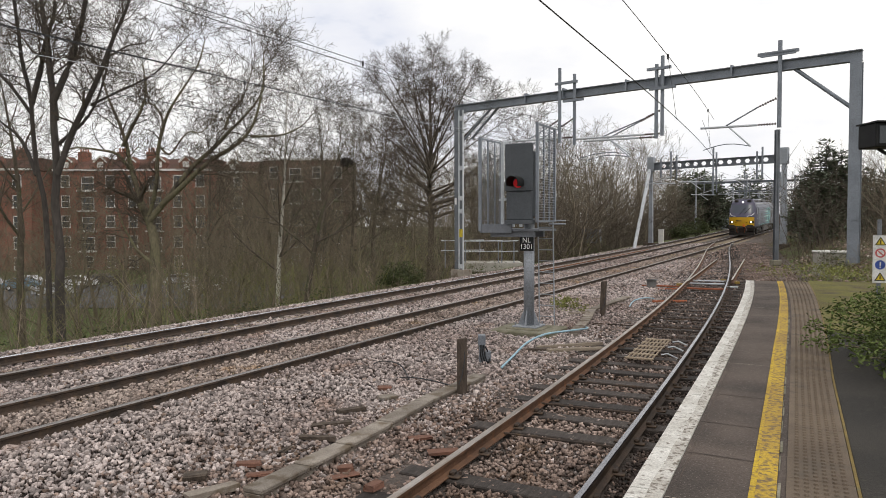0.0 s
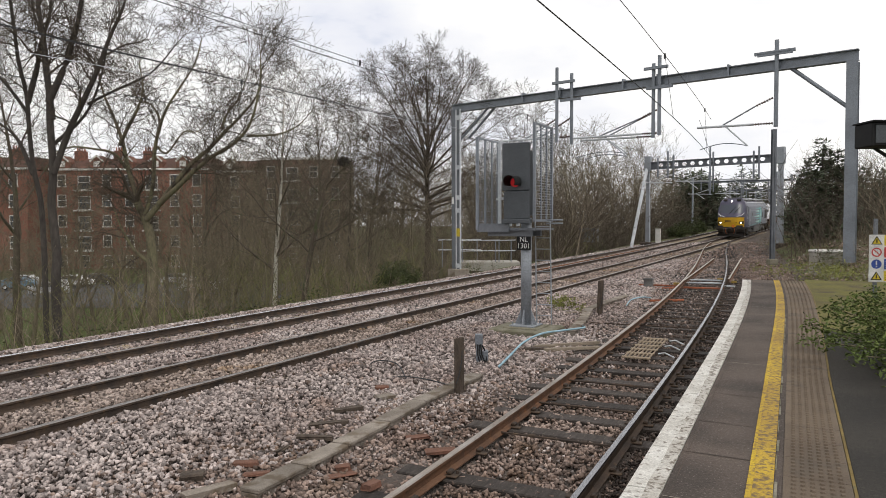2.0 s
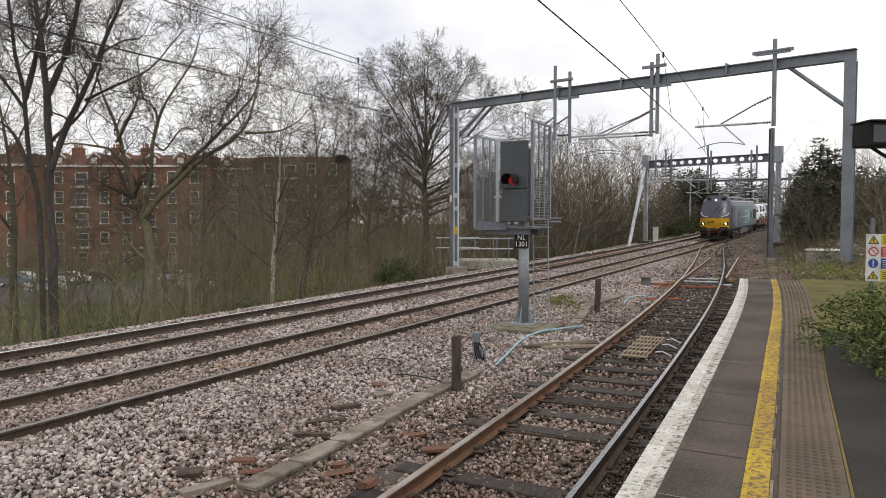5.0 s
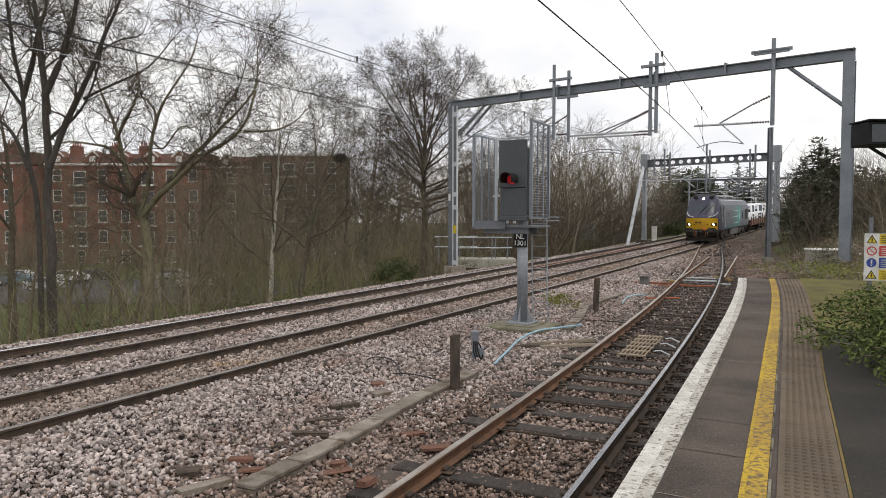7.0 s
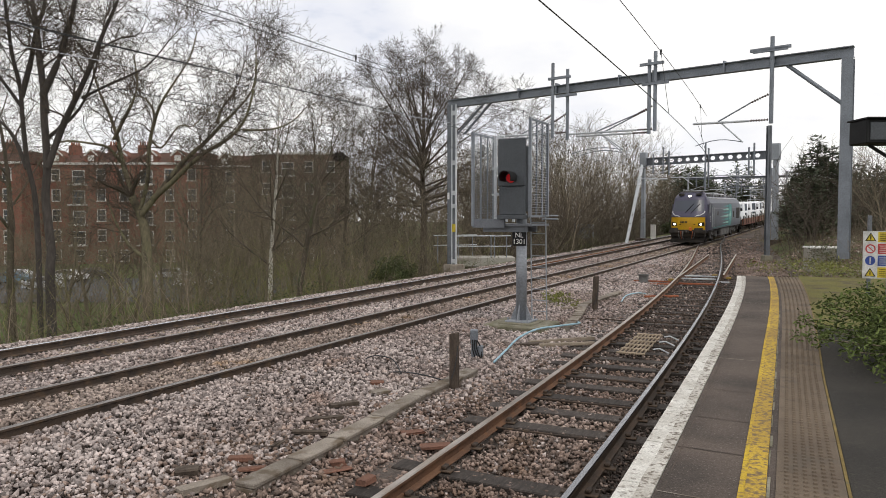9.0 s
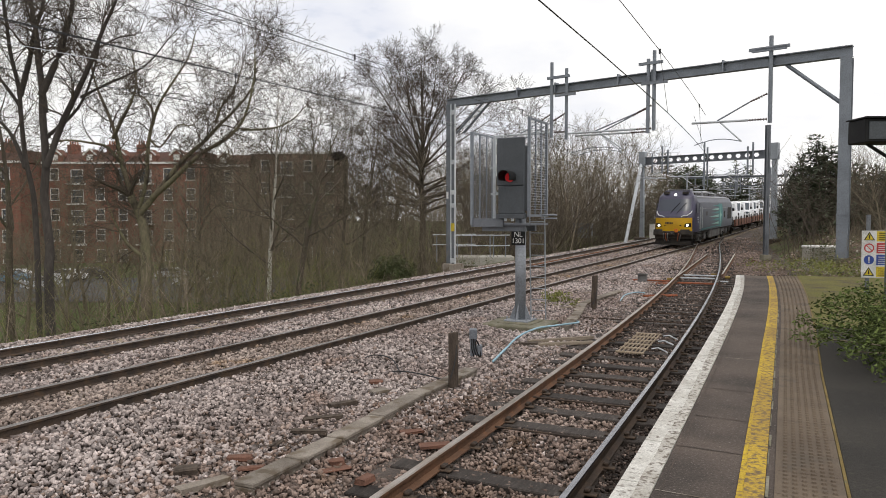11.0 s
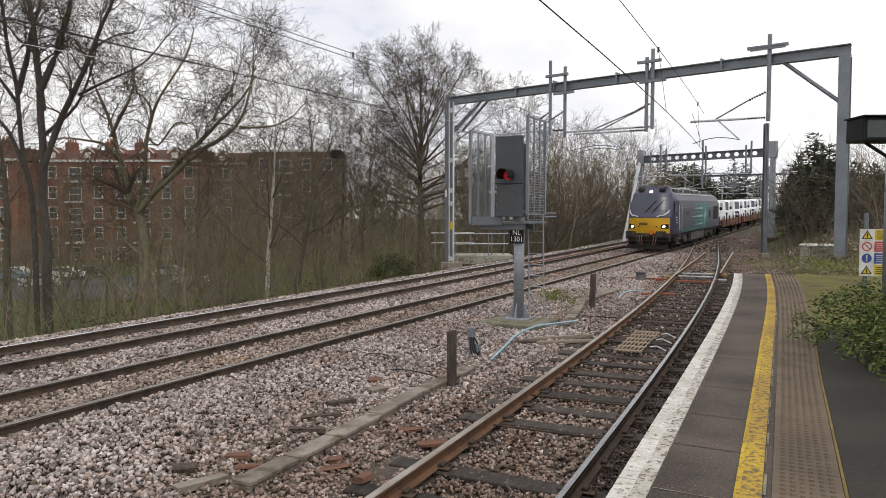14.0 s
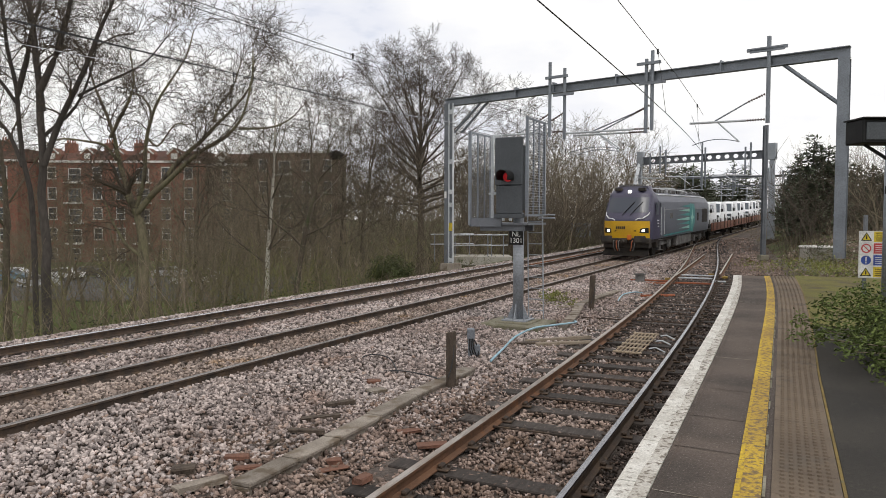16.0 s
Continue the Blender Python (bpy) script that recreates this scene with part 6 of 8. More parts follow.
for i, (px, D) in enumerate(((600, 62), (690, 86), (830, 84), (990, 90), (-80, 44))):
    x, y = at(px, D)
    o = copy_thing(park[i % len(park)], Matrix.Translation((x, y, bank_level(x, y) - 0.3)) @ Matrix.Rotation(rp.uniform(0, 6.28), 4, "Z"))
    k = rp.uniform(0.8, 0.95)
    o.scale = (k, k, k)
# smaller bare trees along the far side of the line, repeats of three
small = [tree("bare_shrub_tree", "small many-stemmed bare tree beside the line", 0, 200 + 5 * k, 7.5, 0.13, SMALL, 60 + k, (0.05, 0, 1), M_TWIG_BARK, thin=0.006) for k in range(3)]
spots = []
rs = random.Random(3)
for i in range(40):
    y = 44 + i * 1.7 + rs.uniform(-1, 1)
    x = x_main(y) - (9.2 + rs.uniform(0, 7)) * 1.13
    spots.append((x, y, rs.uniform(0.8, 1.3)))
for px, D, s in ((600, 38, 0.9), (640, 42, 1.0), (690, 47, 0.9), (560, 52, 1.1), (840, 52, 1.0), (300, 34, 0.8), (390, 36, 0.8), (160, 30, 0.8), (20, 28, 0.7), (450, 40, 1.0), (215, 45, 1.1), (120, 42, 1.1), (1530, 40, 0.62), (1560, 36, 0.55), (1500, 52, 0.8), (1440, 60, 0.8), (1600, 30, 0.6), (1350, 70, 0.5), (1380, 66, 0.6), (770, 55, 0.8), (880, 58, 0.9), (35, 46, 1.2), (70, 58, 1.4), (110, 50, 1.25), (145, 60, 1.45), (178, 46, 1.1), (205, 62, 1.4), (232, 52, 1.2), (285, 55, 1.35), (310, 48, 1.15), (345, 60, 1.4), (-20, 55, 1.4), (395, 52, 1.2), (905, 66, 1.35), (940, 62, 1.3), (968, 70, 1.5), (992, 64, 1.3), (1012, 74, 1.55), (1038, 68, 1.4), (1055, 78, 1.6), (1080, 72, 1.45), (1098, 82, 1.6), (1120, 76, 1.4), (1024, 84, 1.7), (1072, 88, 1.7), (352, 74, 1.5), (386, 80, 1.7), (418, 70, 1.6), (446, 84, 1.8), (474, 72, 1.6), (508, 78, 1.75), (538, 68, 1.55), (566, 82, 1.8), (598, 74, 1.65), (626, 86, 1.8), (655, 78, 1.6), (684, 88, 1.8), (712, 80, 1.6), (770, 84, 1.7), (800, 78, 1.5)):
    x, y = at(px, D)
    spots.append((x, y, s))
for i, (x, y, s) in enumerate(spots):
    m = Matrix.Translation((x, y, bank_level(x, y) - 0.2)) @ Matrix.Rotation(rs.uniform(0, 6.28), 4, "Z") @ Matrix.Rotation(rs.uniform(-0.1, 0.1), 4, "X")
    if i < 3:
        ob = small[i]
        ob.matrix_world = m
    else:
        ob = copy_thing(small[i % 3], m)
    ob.scale = (s, s, s)


# nest
def nest():
    L = Limbs(77)
    for i in range(260):
        a, b = L.rng.uniform(0, 6.28), L.rng.uniform(-1.2, 1.2)
        c = Vector((math.cos(a) * math.cos(b), math.sin(a) * math.cos(b), math.sin(b) * 0.75)) * L.rng.uniform(0.15, 0.33)
        d = Vector((L.rng.gauss(0, 1), L.rng.gauss(0, 1), L.rng.gauss(0, 0.5))).normalized() * 0.22
        L.tube([c - d, c + d], [0.012, 0.006], 3)
    ob = new("bird_nest", raw_mesh("bird_nest", L.v, L.f, M_BARK_DARK))
    ob.matrix_world = Matrix.Translation((-6.1, 41.0, 5.9))
    return tagged(ob, "dark twig nest high in a bare tree", "nest")


nest()


def scrub(name, label, mats, count, place, h0, h1, seed, r=0.012, kids=3, lean=0.3, cat="scrub"):
    L = Limbs(seed)
    for i in range(count):
        x, y, z = place(L.rng)
        h = L.rng.uniform(h0, h1)
        d = Vector((L.rng.gauss(0, lean), L.rng.gauss(0, lean), 1)).normalized()
        p = Vector((x, y, z - 0.1))
        pts = [p]
        for k in range(3):
            d = (d + Vector((L.rng.gauss(0, 0.2), L.rng.gauss(0, 0.2), L.rng.gauss(0, 0.1)))).normalized()
            pts.append(pts[-1] + d * (h / 3))
        rr = r * L.rng.uniform(0.6, 1.4) * (0.6 + h / 6)
        L.tube(pts, [rr, rr * 0.8, rr * 0.55, rr * 0.3], 3)
        for k in range(kids):
            q = pts[1 + k % 2].lerp(pts[2 + k % 2], L.rng.random())
            e = Vector((L.rng.gauss(0, 0.7), L.rng.gauss(0, 0.7), L.rng.uniform(0.1, 1.0))).normalized()
            w = h * L.rng.uniform(0.2, 0.42)
            m = q + e * w * 0.5 + Vector((0, 0, 0.05 * h))
            L.tube([q, m, m + (e + Vector((L.rng.gauss(0, 0.4), L.rng.gauss(0, 0.4), 0.2))).normalized() * w * 0.5], [rr * 0.5, rr * 0.38, rr * 0.2], 3)
    ob = new(name, raw_mesh(name, L.v, L.f, mats))
    return tagged(ob, label, cat, kind="stuff")


def on_bank(d0, d1, y0, y1):
    def pick(R):
        y = y0 + (y1 - y0) * R.random() ** 1.3
        x = x_main(y) - (d0 + (d1 - d0) * R.random()) * 1.13
        return x, y, bank_level(x, y)
    return pick


scrub("bank_scrub", "tangled brown leafless scrub on the embankment", M_TWIG, 850, on_bank(7.6, 18, 9, 62), 0.8, 2.8, 1, r=0.009, kids=5)
scrub("bank_stems", "pale dry stems standing along the embankment", M_TWIG_PALE, 600, on_bank(7.2, 15, 4, 56), 0.8, 2.4, 2, r=0.009, kids=4, lean=0.35)
scrub("green_scrub", "olive-green young stems on the embankment", M_TWIG_OLIVE, 700, on_bank(7.8, 16, 14, 60), 0.7, 2.8, 4, r=0.008, kids=6, lean=0.4)
def by_bearing(p0, p1, d0, d1):
    def pick(R):
        x, y = at(R.uniform(p0, p1), R.uniform(d0, d1))
        return x, y, bank_level(x, y)
    return pick


scrub("park_brush", "low brown brush along the park edge", M_TWIG, 400, by_bearing(-120, 340, 36, 64), 1.5, 5.0, 5, r=0.010, kids=7, lean=0.35)
scrub("park_scrub", "thin tall brown scrub before the mansion blocks", M_TWIG_GREY, 200, by_bearing(-120, 440, 60, 108), 4.0, 9.0, 15, r=0.011, kids=9, lean=0.5)
scrub("park_hedge", "tall brown hedge before the mansion blocks", M_TWIG, 360, by_bearing(-120, 470, 98, 114), 3.0, 6.6, 16, r=0.016, kids=8, lean=0.45)
scrub("park_thicket", "dense brown thicket beyond the embankment", M_TWIG_GREY, 1050, by_bearing(330, 1010, 50, 104), 4.0, 9.0, 6, r=0.013, kids=7, lean=0.3)
scrub("olive_thicket", "olive-tinged thicket beyond the embankment", M_TWIG_OLIVE, 420, by_bearing(290, 700, 42, 80), 2.0, 6.0, 7, r=0.011, kids=7, lean=0.3)
scrub("distant_wood", "grey-brown bare woodland far beyond the park", M_TWIG_GREY, 650, by_bearing(310, 1130, 104, 145), 9.0, 19.0, 12, r=0.022, kids=8, lean=0.22)
scrub("right_thicket", "dense brown thicket behind the raised bank", M_BARK_TWIG, 800, by_bearing(1385, 1660, 38, 80), 2.0, 5.5, 10, r=0.013, kids=7, lean=0.25)
scrub("far_line_scrub", "tall grey-brown scrub along the far side of the line", M_BARK_TWIG, 1300, on_bank(7.5, 14, 46, 118), 2.0, 7.0, 8, r=0.011, kids=8, lean=0.5)


def right_bank(R):
    y = 19 + 56 * R.random() ** 1.4
    x = (x_bay(y) if y < 58 else x_main(y)) + R.uniform(3.6, 12)
    return x, y, bank_level(x, y)


def bank_front(R):
    y = R.uniform(18.7, 32)
    x = x_bay(y) + R.uniform(3.2, 10)
    return x, y, bank_level(x, y)


scrub("dead_bramble", "pale dead bramble and grass stems behind the platform end", M_TWIG_PALE, 900, bank_front, 0.15, 0.8, 31, r=0.006, kids=4, lean=0.9)
scrub("bank_bramble", "brown bramble and dead stems on the raised bank", M_TWIG, 1300, right_bank, 0.3, 2.0, 9, r=0.008, kids=4, lean=0.6)


def leaves(L, c, rad, n, size, flat=0.5):
    """Small two-faced leaves scattered in an ellipsoid."""
    R = L.rng
    for i in range(n):
        a, b = R.uniform(0, 6.28), R.uniform(-1, 1)
        k = R.random() ** 0.4
        s = math.sqrt(1 - b * b)
        p = Vector((c[0] + math.cos(a) * s * rad[0] * k, c[1] + math.sin(a) * s * rad[1] * k, c[2] + b * rad[2] * k))
        d = Vector((R.gauss(0, 1), R.gauss(0, 1), R.gauss(-0.2, flat))).normalized()
        u = d.orthogonal().normalized()
        u.rotate(Matrix.Rotation(R.uniform(0, 6.28), 3, d))
        z = size * R.uniform(0.6, 1.3)
        n0 = len(L.v)
        w = d.cross(u) * z * 0.2
        for q in (p - d * z * 0.5, p + u * z * 0.22 + w, p + d * z * 0.5, p - u * z * 0.22 + w):
            L.v.append(tuple(q))
        L.f += [(n0, n0 + 1, n0 + 2), (n0, n0 + 2, n0 + 3)]


def leafy(name, label, centre, clumps, per, size, mat, seed, spread, clump_r, stem_mat, cat="bush", stems=True, flat=0.5, low=-0.55):
    cx, cy, cz = centre
    t = thing(name, label, cat, (cx, cy, cz))
    L, S = Limbs(seed), Limbs(seed + 1)
    for i in range(clumps):
        a, b = L.rng.uniform(0, 6.28), L.rng.uniform(low, 1)
        k = L.rng.uniform(0.45, 1.0) if i % 6 else L.rng.uniform(0.95, 1.15)
        s = math.sqrt(max(0, 1 - b * b))
        c = (math.cos(a) * s * spread[0] * k, math.sin(a) * s * spread[1] * k, spread[2] * (0.9 + b * k))
        cr = clump_r * (1 if i % 6 else 0.6)
        leaves(L, c, (cr, cr, cr * 0.8), per, size, flat)
        if stems and i % 4 == 0:
            base = Vector((c[0] * 0.15, c[1] * 0.15, 0))
            mid = base.lerp(Vector(c), 0.5) + Vector((0, 0, 0.15 * spread[2]))
            S.tube([base, mid, Vector(c)], [0.012, 0.008, 0.004], 4)
    ob = new("foliage", raw_mesh("foliage", L.v, L.f, mat))
    ob.parent = t
    if stems:
        ob = new("branchwork", raw_mesh("branchwork", S.v, S.f, stem_mat))
        ob.parent = t
    return t


bush = leafy("platform_bush", "leafy green shrub overhanging the platform", (5.55, 7.35, 0.90), 360, 40, 0.058, M_LAUREL, 90, (1.62, 2.25, 0.42), 0.23, M_TWIG, low=-0.95)
bush.matrix_world = Matrix.Translation((5.55, 7.35, 0.90)) @ Matrix.Rotation(-0.43, 4, "Z")
leafy("small_bush", "dark green bush beside the ballast", (*at(690, 31.5), bank_level(*at(690, 31.5))), 50, 60, 0.10, M_IVY, 91, (0.9, 0.9, 0.55), 0.3, M_TWIG)
def conifer(label, x, y, z, height, width, seed, whorls, size, gaps=0.12):
    """A tapering trunk with whorls of drooping boughs, each clad in flat sprays."""
    t = thing("conifer", label, "tree", (x, y, z))
    S, L = Limbs(seed), Limbs(seed + 1)
    R = L.rng
    S.tube([Vector((0, 0, -0.2)), Vector((0, 0, height * 0.5)), Vector((0.05, 0, height * 0.98))], [0.02 * height, 0.012 * height, 0.01], 6)
    for k in range(whorls):
        f = (k + R.uniform(-0.3, 0.3)) / whorls
        f = min(max(f, 0.0), 0.99)
        h = height * (0.10 + 0.90 * f)
        reach = width * (1 - f) ** 0.8 + 0.06 * width
        for b in range(6 if f < 0.8 else 4):
            if R.random() < gaps:
                continue
            a = R.uniform(0, 6.28)
            ln = reach * R.uniform(0.65, 1.2)
            d = Vector((math.cos(a), math.sin(a), 0))
            tip = Vector((0, 0, h)) + d * ln + Vector((0, 0, ln * R.uniform(-0.25, 0.18)))
            S.tube([Vector((0, 0, h)), tip], [0.02, 0.006], 3)
            n = max(3, int(ln / size * 4.5))
            for i in range(n):
                u = (i + R.random()) / n
                p = Vector((0, 0, h)).lerp(tip, 0.15 + 0.85 * u)
                w = d * R.uniform(0.2, 1.0) + Vector((R.gauss(0, 0.7), R.gauss(0, 0.7), R.uniform(-0.1, 0.55)))
                w = w.normalized() * size * R.uniform(0.7, 1.4)
                q = w.cross(Vector((R.gauss(0, 0.4), R.gauss(0, 0.4), 1))).normalized() * size * 0.16
                m = len(L.v)
                L.v += [tuple(p - q * 0.4), tuple(p + w * 0.5 + q), tuple(p + w), tuple(p + w * 0.5 - q)]
                L.f += [(m, m + 1, m + 2), (m, m + 2, m + 3)]
    ob = new("trunk", raw_mesh("trunk", S.v, S.f, M_BARK_DARK))
    ob.parent = t
    ob = new("foliage", raw_mesh("foliage", L.v, L.f, M_YEW))
    ob.parent = t
    return t


for i, (px, D, h, w) in enumerate(((1436, 46, 6.5, 1.9), (1412, 50, 5.6, 1.7), (1462, 45, 5.6, 1.8), (1396, 55, 4.8, 1.6), (1482, 47, 5.2, 1.8), (1448, 52, 6.2, 1.8), (1424, 44, 4.6, 1.6), (1512, 49, 4.8, 1.9), (1542, 47, 4.4, 1.9), (1572, 46, 4.4, 1.9))):
    x, y = at(px, D)
    conifer("dark green conifer behind the portal", x, y, bank_level(x, y), h, w, 100 + 3 * i, 40, 0.34, 0.05)
for i, (px, D, h, w) in enumerate(((1198, 96, 7.2, 2.6), (1216, 100, 8.2, 2.8), (1234, 98, 7.4, 2.6), (1206, 104, 8.4, 2.8), (1226, 106, 8.8, 2.8), (1248, 104, 7.0, 2.4))):
    x, y = at(px, D)
    conifer("dark evergreen beside the far side of the line", x, y, rise(y) - 0.5, h, w, 700 + 3 * i, 30, 0.7, 0.04)
for px, D, w, h, sd in ((1196, 79, 1.3, 1.0, 150), (1214, 83, 1.4, 1.0, 152), (1178, 76, 1.1, 0.7, 154)):
    x, y = at(px, D)
    leafy("lineside_bush", "low olive-green bush beside the far track", (x, y, rise(y) - 0.4), 40, 34, 0.22, M_IVY, sd, (w, w, h), 0.40, M_TWIG)
rc = random.Random(8)
for i in range(15):
    px = 1165 + i * 13 + rc.uniform(-5, 5)
    x, y = at(px, rc.uniform(128, 150))
    conifer("distant dark evergreen tree beyond the line", x, y, 1.0, rc.uniform(8.5, 13.5), rc.uniform(2.6, 3.6), 130 + 3 * i, 30, 0.62, 0.05)
for px, D, w, h, sd in ((478, 45.5, 0.9, 1.5, 92), (520, 43.5, 0.9, 0.8, 94), (636, 40, 1.1, 0.7, 96), (425, 42, 0.8, 0.7, 98)):
    x, y = at(px, D)
    leafy("ivy_bush", "dark ivy mound on the embankment", (x, y, bank_level(x, y)), 46, 40, 0.13, M_IVY, sd, (w, w, h), 0.30, M_TWIG)
# ivy and leaf litter on the banks
def ivy(name, label, mat, n, place, seed, size, rad):
    L = Limbs(seed)
    for i in range(n):
        x, y, z = place(L.rng)
        leaves(L, (x, y, z + L.rng.uniform(0.0, 0.35)), (rad, rad, rad * 0.5), 14, size)
    return tagged(new(name, raw_mesh(name, L.v, L.f, mat)), label, "ground cover", kind="stuff")


ivy("bank_ivy", "dark ivy and weeds among the scrub", M_IVY, 1500, on_bank(7.4, 20, 6, 60), 51, 0.10, 0.45)
ivy("right_bank_ivy", "ivy and weeds on the raised bank", M_IVY, 220, right_bank, 52, 0.09, 0.4)
M_LITTER = material("dead_leaf_litter", (0.15, 0.095, 0.05), 0.95, (0.09, 0.06, 0.04), 0.5, bump=0, island=0.5)
ivy("leaf_litter", "brown dead leaves lying on the raised bank", M_LITTER, 700, right_bank, 53, 0.09, 0.5)
M_SCRAP = material("pale_litter_scraps", (0.45, 0.42, 0.38), 0.8, (0.25, 0.2, 0.15), 1.0, bump=0, island=0.6)


def bank_litter():
    rng = np.random.default_rng(17)
    n = 1500
    y = 19.2 + 22 * rng.uniform(0, 1, n) ** 1.5
    x = np.polyval(BAY, y) + rng.uniform(3.0, 10, n)
    z = np.array([bank_level(float(a), float(b)) for a, b in zip(x, y)]) + 0.03
    stones("bank_rubble", "brown rubble and clods on the raised bank", np.stack([x, y, z], 1), rng.uniform(0.05, 0.16, n), M_STONE_RUST, 3)
    k = rng.uniform(0, 1, n) < 0.10
    stones("bank_litter", "pale scraps of litter on the raised bank", np.stack([x, y, z + 0.06], 1)[k], rng.uniform(0.06, 0.18, int(k.sum())), M_SCRAP, 4)


bank_litter()


# ---- buildings beyond the park ----
M_BRICK = material("red_brick", (0.235, 0.108, 0.078), 0.9, (0.155, 0.08, 0.06), 0.35, bump=0.2, fine=6, stain=(0.16, 0.09, 0.07))
M_BRICK_BROWN = material("brown_brick", (0.185, 0.12, 0.092), 0.9, (0.14, 0.095, 0.075), 0.35, bump=0.2, fine=6)
M_SLATE = material("tile_roof", (0.15, 0.075, 0.055), 0.85, (0.10, 0.06, 0.05), 0.5, bump=0.3, fine=8)
M_TRIM = material("white_painted_trim", (0.74, 0.72, 0.68), 0.7, None, 1.0, bump=0)
M_PANE = glassy("window_pane", (0.05, 0.055, 0.06), 0.08)
M_POT = material("terracotta_pot", (0.33, 0.13, 0.07), 0.9, None, 2)


def window_unit(parent, m, w, h):
    """A sash window: frame with sill and two panes, in the facade's plane (x along, z up)."""
    bm = bmesh.new()
    t = 0.15
    for a, b in (((0, -0.06, 0), (t, 0.05, h)), ((w - t, -0.06, 0), (w, 0.05, h)), ((0, -0.06, h - t), (w, 0.05, h)), ((0, -0.06, h / 2 - 0.05), (w, 0.05, h / 2 + 0.05)), ((-0.1, -0.18, -0.14), (w + 0.1, 0.05, 0.02))):
        box(bm, a, b, m)
    f = part("window", bm, M_TRIM, parent)
    for z0, z1 in ((0.02, h / 2 - 0.05), (h / 2 + 0.05, h - t)):
        bm = bmesh.new()
        box(bm, (t, -0.02, z0), (w - t, 0.02, z1), m)
        part("pane", bm, M_PANE, f)


def mansion(x0, x1, y, base, storeys, sh, label, seed, brick, flat=False, turn=0.0):
    R = random.Random(seed)
    t = thing("mansion_block", label, "building", Matrix.Translation((x0, y, base)) @ Matrix.Rotation(turn, 4, "Z"))
    w, H = x1 - x0, storeys * sh
    bm = bmesh.new()
    box(bm, (0, 0, 0), (w, 11, H))
    part("wall", bm, brick, t)
    bm = bmesh.new()
    box(bm, (-0.2, -0.25, H), (w + 0.2, 0.15, H + 0.35))
    part("cornice", bm, M_TRIM, t, "white cornice")
    bm = bmesh.new()
    vs = [(0, 0.1, H + 0.3), (w, 0.1, H + 0.3), (w, 3.2, H + 2.3), (0, 3.2, H + 2.3), (0, 11, H + 2.3), (w, 11, H + 2.3), (0, 11, H), (w, 11, H)]
    v = [bm.verts.new(q) for q in vs]
    for f in ((0, 1, 2, 3), (3, 2, 5, 4), (4, 5, 7, 6), (0, 3, 4, 6), (1, 7, 5, 2)):
        bm.faces.new([v[i] for i in f])
    if flat:
        for q in v[2:6]:
            q.co.z = H + 0.35
    roof = part("roof", bm, M_SLATE, t)
    for i in range(0 if flat else int(w / 7)):
        x = 2.0 + i * 7 + R.uniform(-1, 1)
        bm = bmesh.new()
        box(bm, (x, 2.6, H + 1.5), (x + 1.9, 3.8, H + 3.6), bevel=0.05)
        ch = part("chimney", bm, M_BRICK, roof)
        for k in range(4):
            bm = bmesh.new()
            rod(bm, (x + 0.3 + 0.43 * k, 3.2, H + 3.6), (x + 0.3 + 0.43 * k, 3.2, H + 4.3), 0.16, 0.12, 8)
            q = new("chimney_pot", mesh_of("chimney_pot", bm, M_POT))
            q.parent = roof
    for i in range(0 if flat else int(w / 5.2)):
        x = 2.6 + i * 5.2 + R.uniform(-0.6, 0.6)
        bm = bmesh.new()
        q = [(x - 1.2, H + 0.3), (x + 1.2, H + 0.3), (x + 1.2, H + 1.5), (x, H + 2.6), (x - 1.2, H + 1.5)]
        fr, bk = [bm.verts.new((a, -0.05, b)) for a, b in q], [bm.verts.new((a, 3.0, b)) for a, b in q]
        bm.faces.new(fr)
        bm.faces.new(bk[::-1])
        for k in range(5):
            bm.faces.new((fr[k], fr[(k + 1) % 5], bk[(k + 1) % 5], bk[k]))
        dm = part("dormer", bm, brick, t)
        bm = bmesh.new()
        for a, b in ((q[4], q[3]), (q[3], q[2])):
            rod(bm, (a[0], -0.12, a[1]), (b[0], -0.12, b[1]), 0.16, n=6)
        box(bm, (x - 0.55, -0.14, H + 0.6), (x + 0.55, -0.06, H + 1.6))
        part("gable_trim", bm, M_TRIM, dm, "white gable boards")
    bays = int(w / 3.6)
    for s in range(storeys):
        for b in range(bays):
            cx = (b + 0.5) * w / bays
            if b % 3 == 1 and s > 0:
                # recessed balcony with white edge
                bm = bmesh.new()
                box(bm, (cx - 1.5, -1.0, s * sh - 0.1), (cx + 1.5, 0, s * sh + 0.15))
                bal = part("balcony", bm, M_TRIM, t, "white-edged balcony")
                bm = bmesh.new()
                for k in range(13):
                    rod(bm, (cx - 1.45 + k * 0.24, -0.95, s * sh + 0.15), (cx - 1.45 + k * 0.24, -0.95, s * sh + 1.1), 0.025, n=4)
                rod(bm, (cx - 1.5, -0.95, s * sh + 1.1), (cx + 1.5, -0.95, s * sh + 1.1), 0.035, n=4)
                part("railing", bm, M_BLACK, bal)
                window_unit(t, pose(cx - 1.1, 0, s * sh + 0.25), 2.2, 2.3)
            else:
                window_unit(t, pose(cx - 0.78, 0, s * sh + 0.75), 1.56, 2.05)
    return t


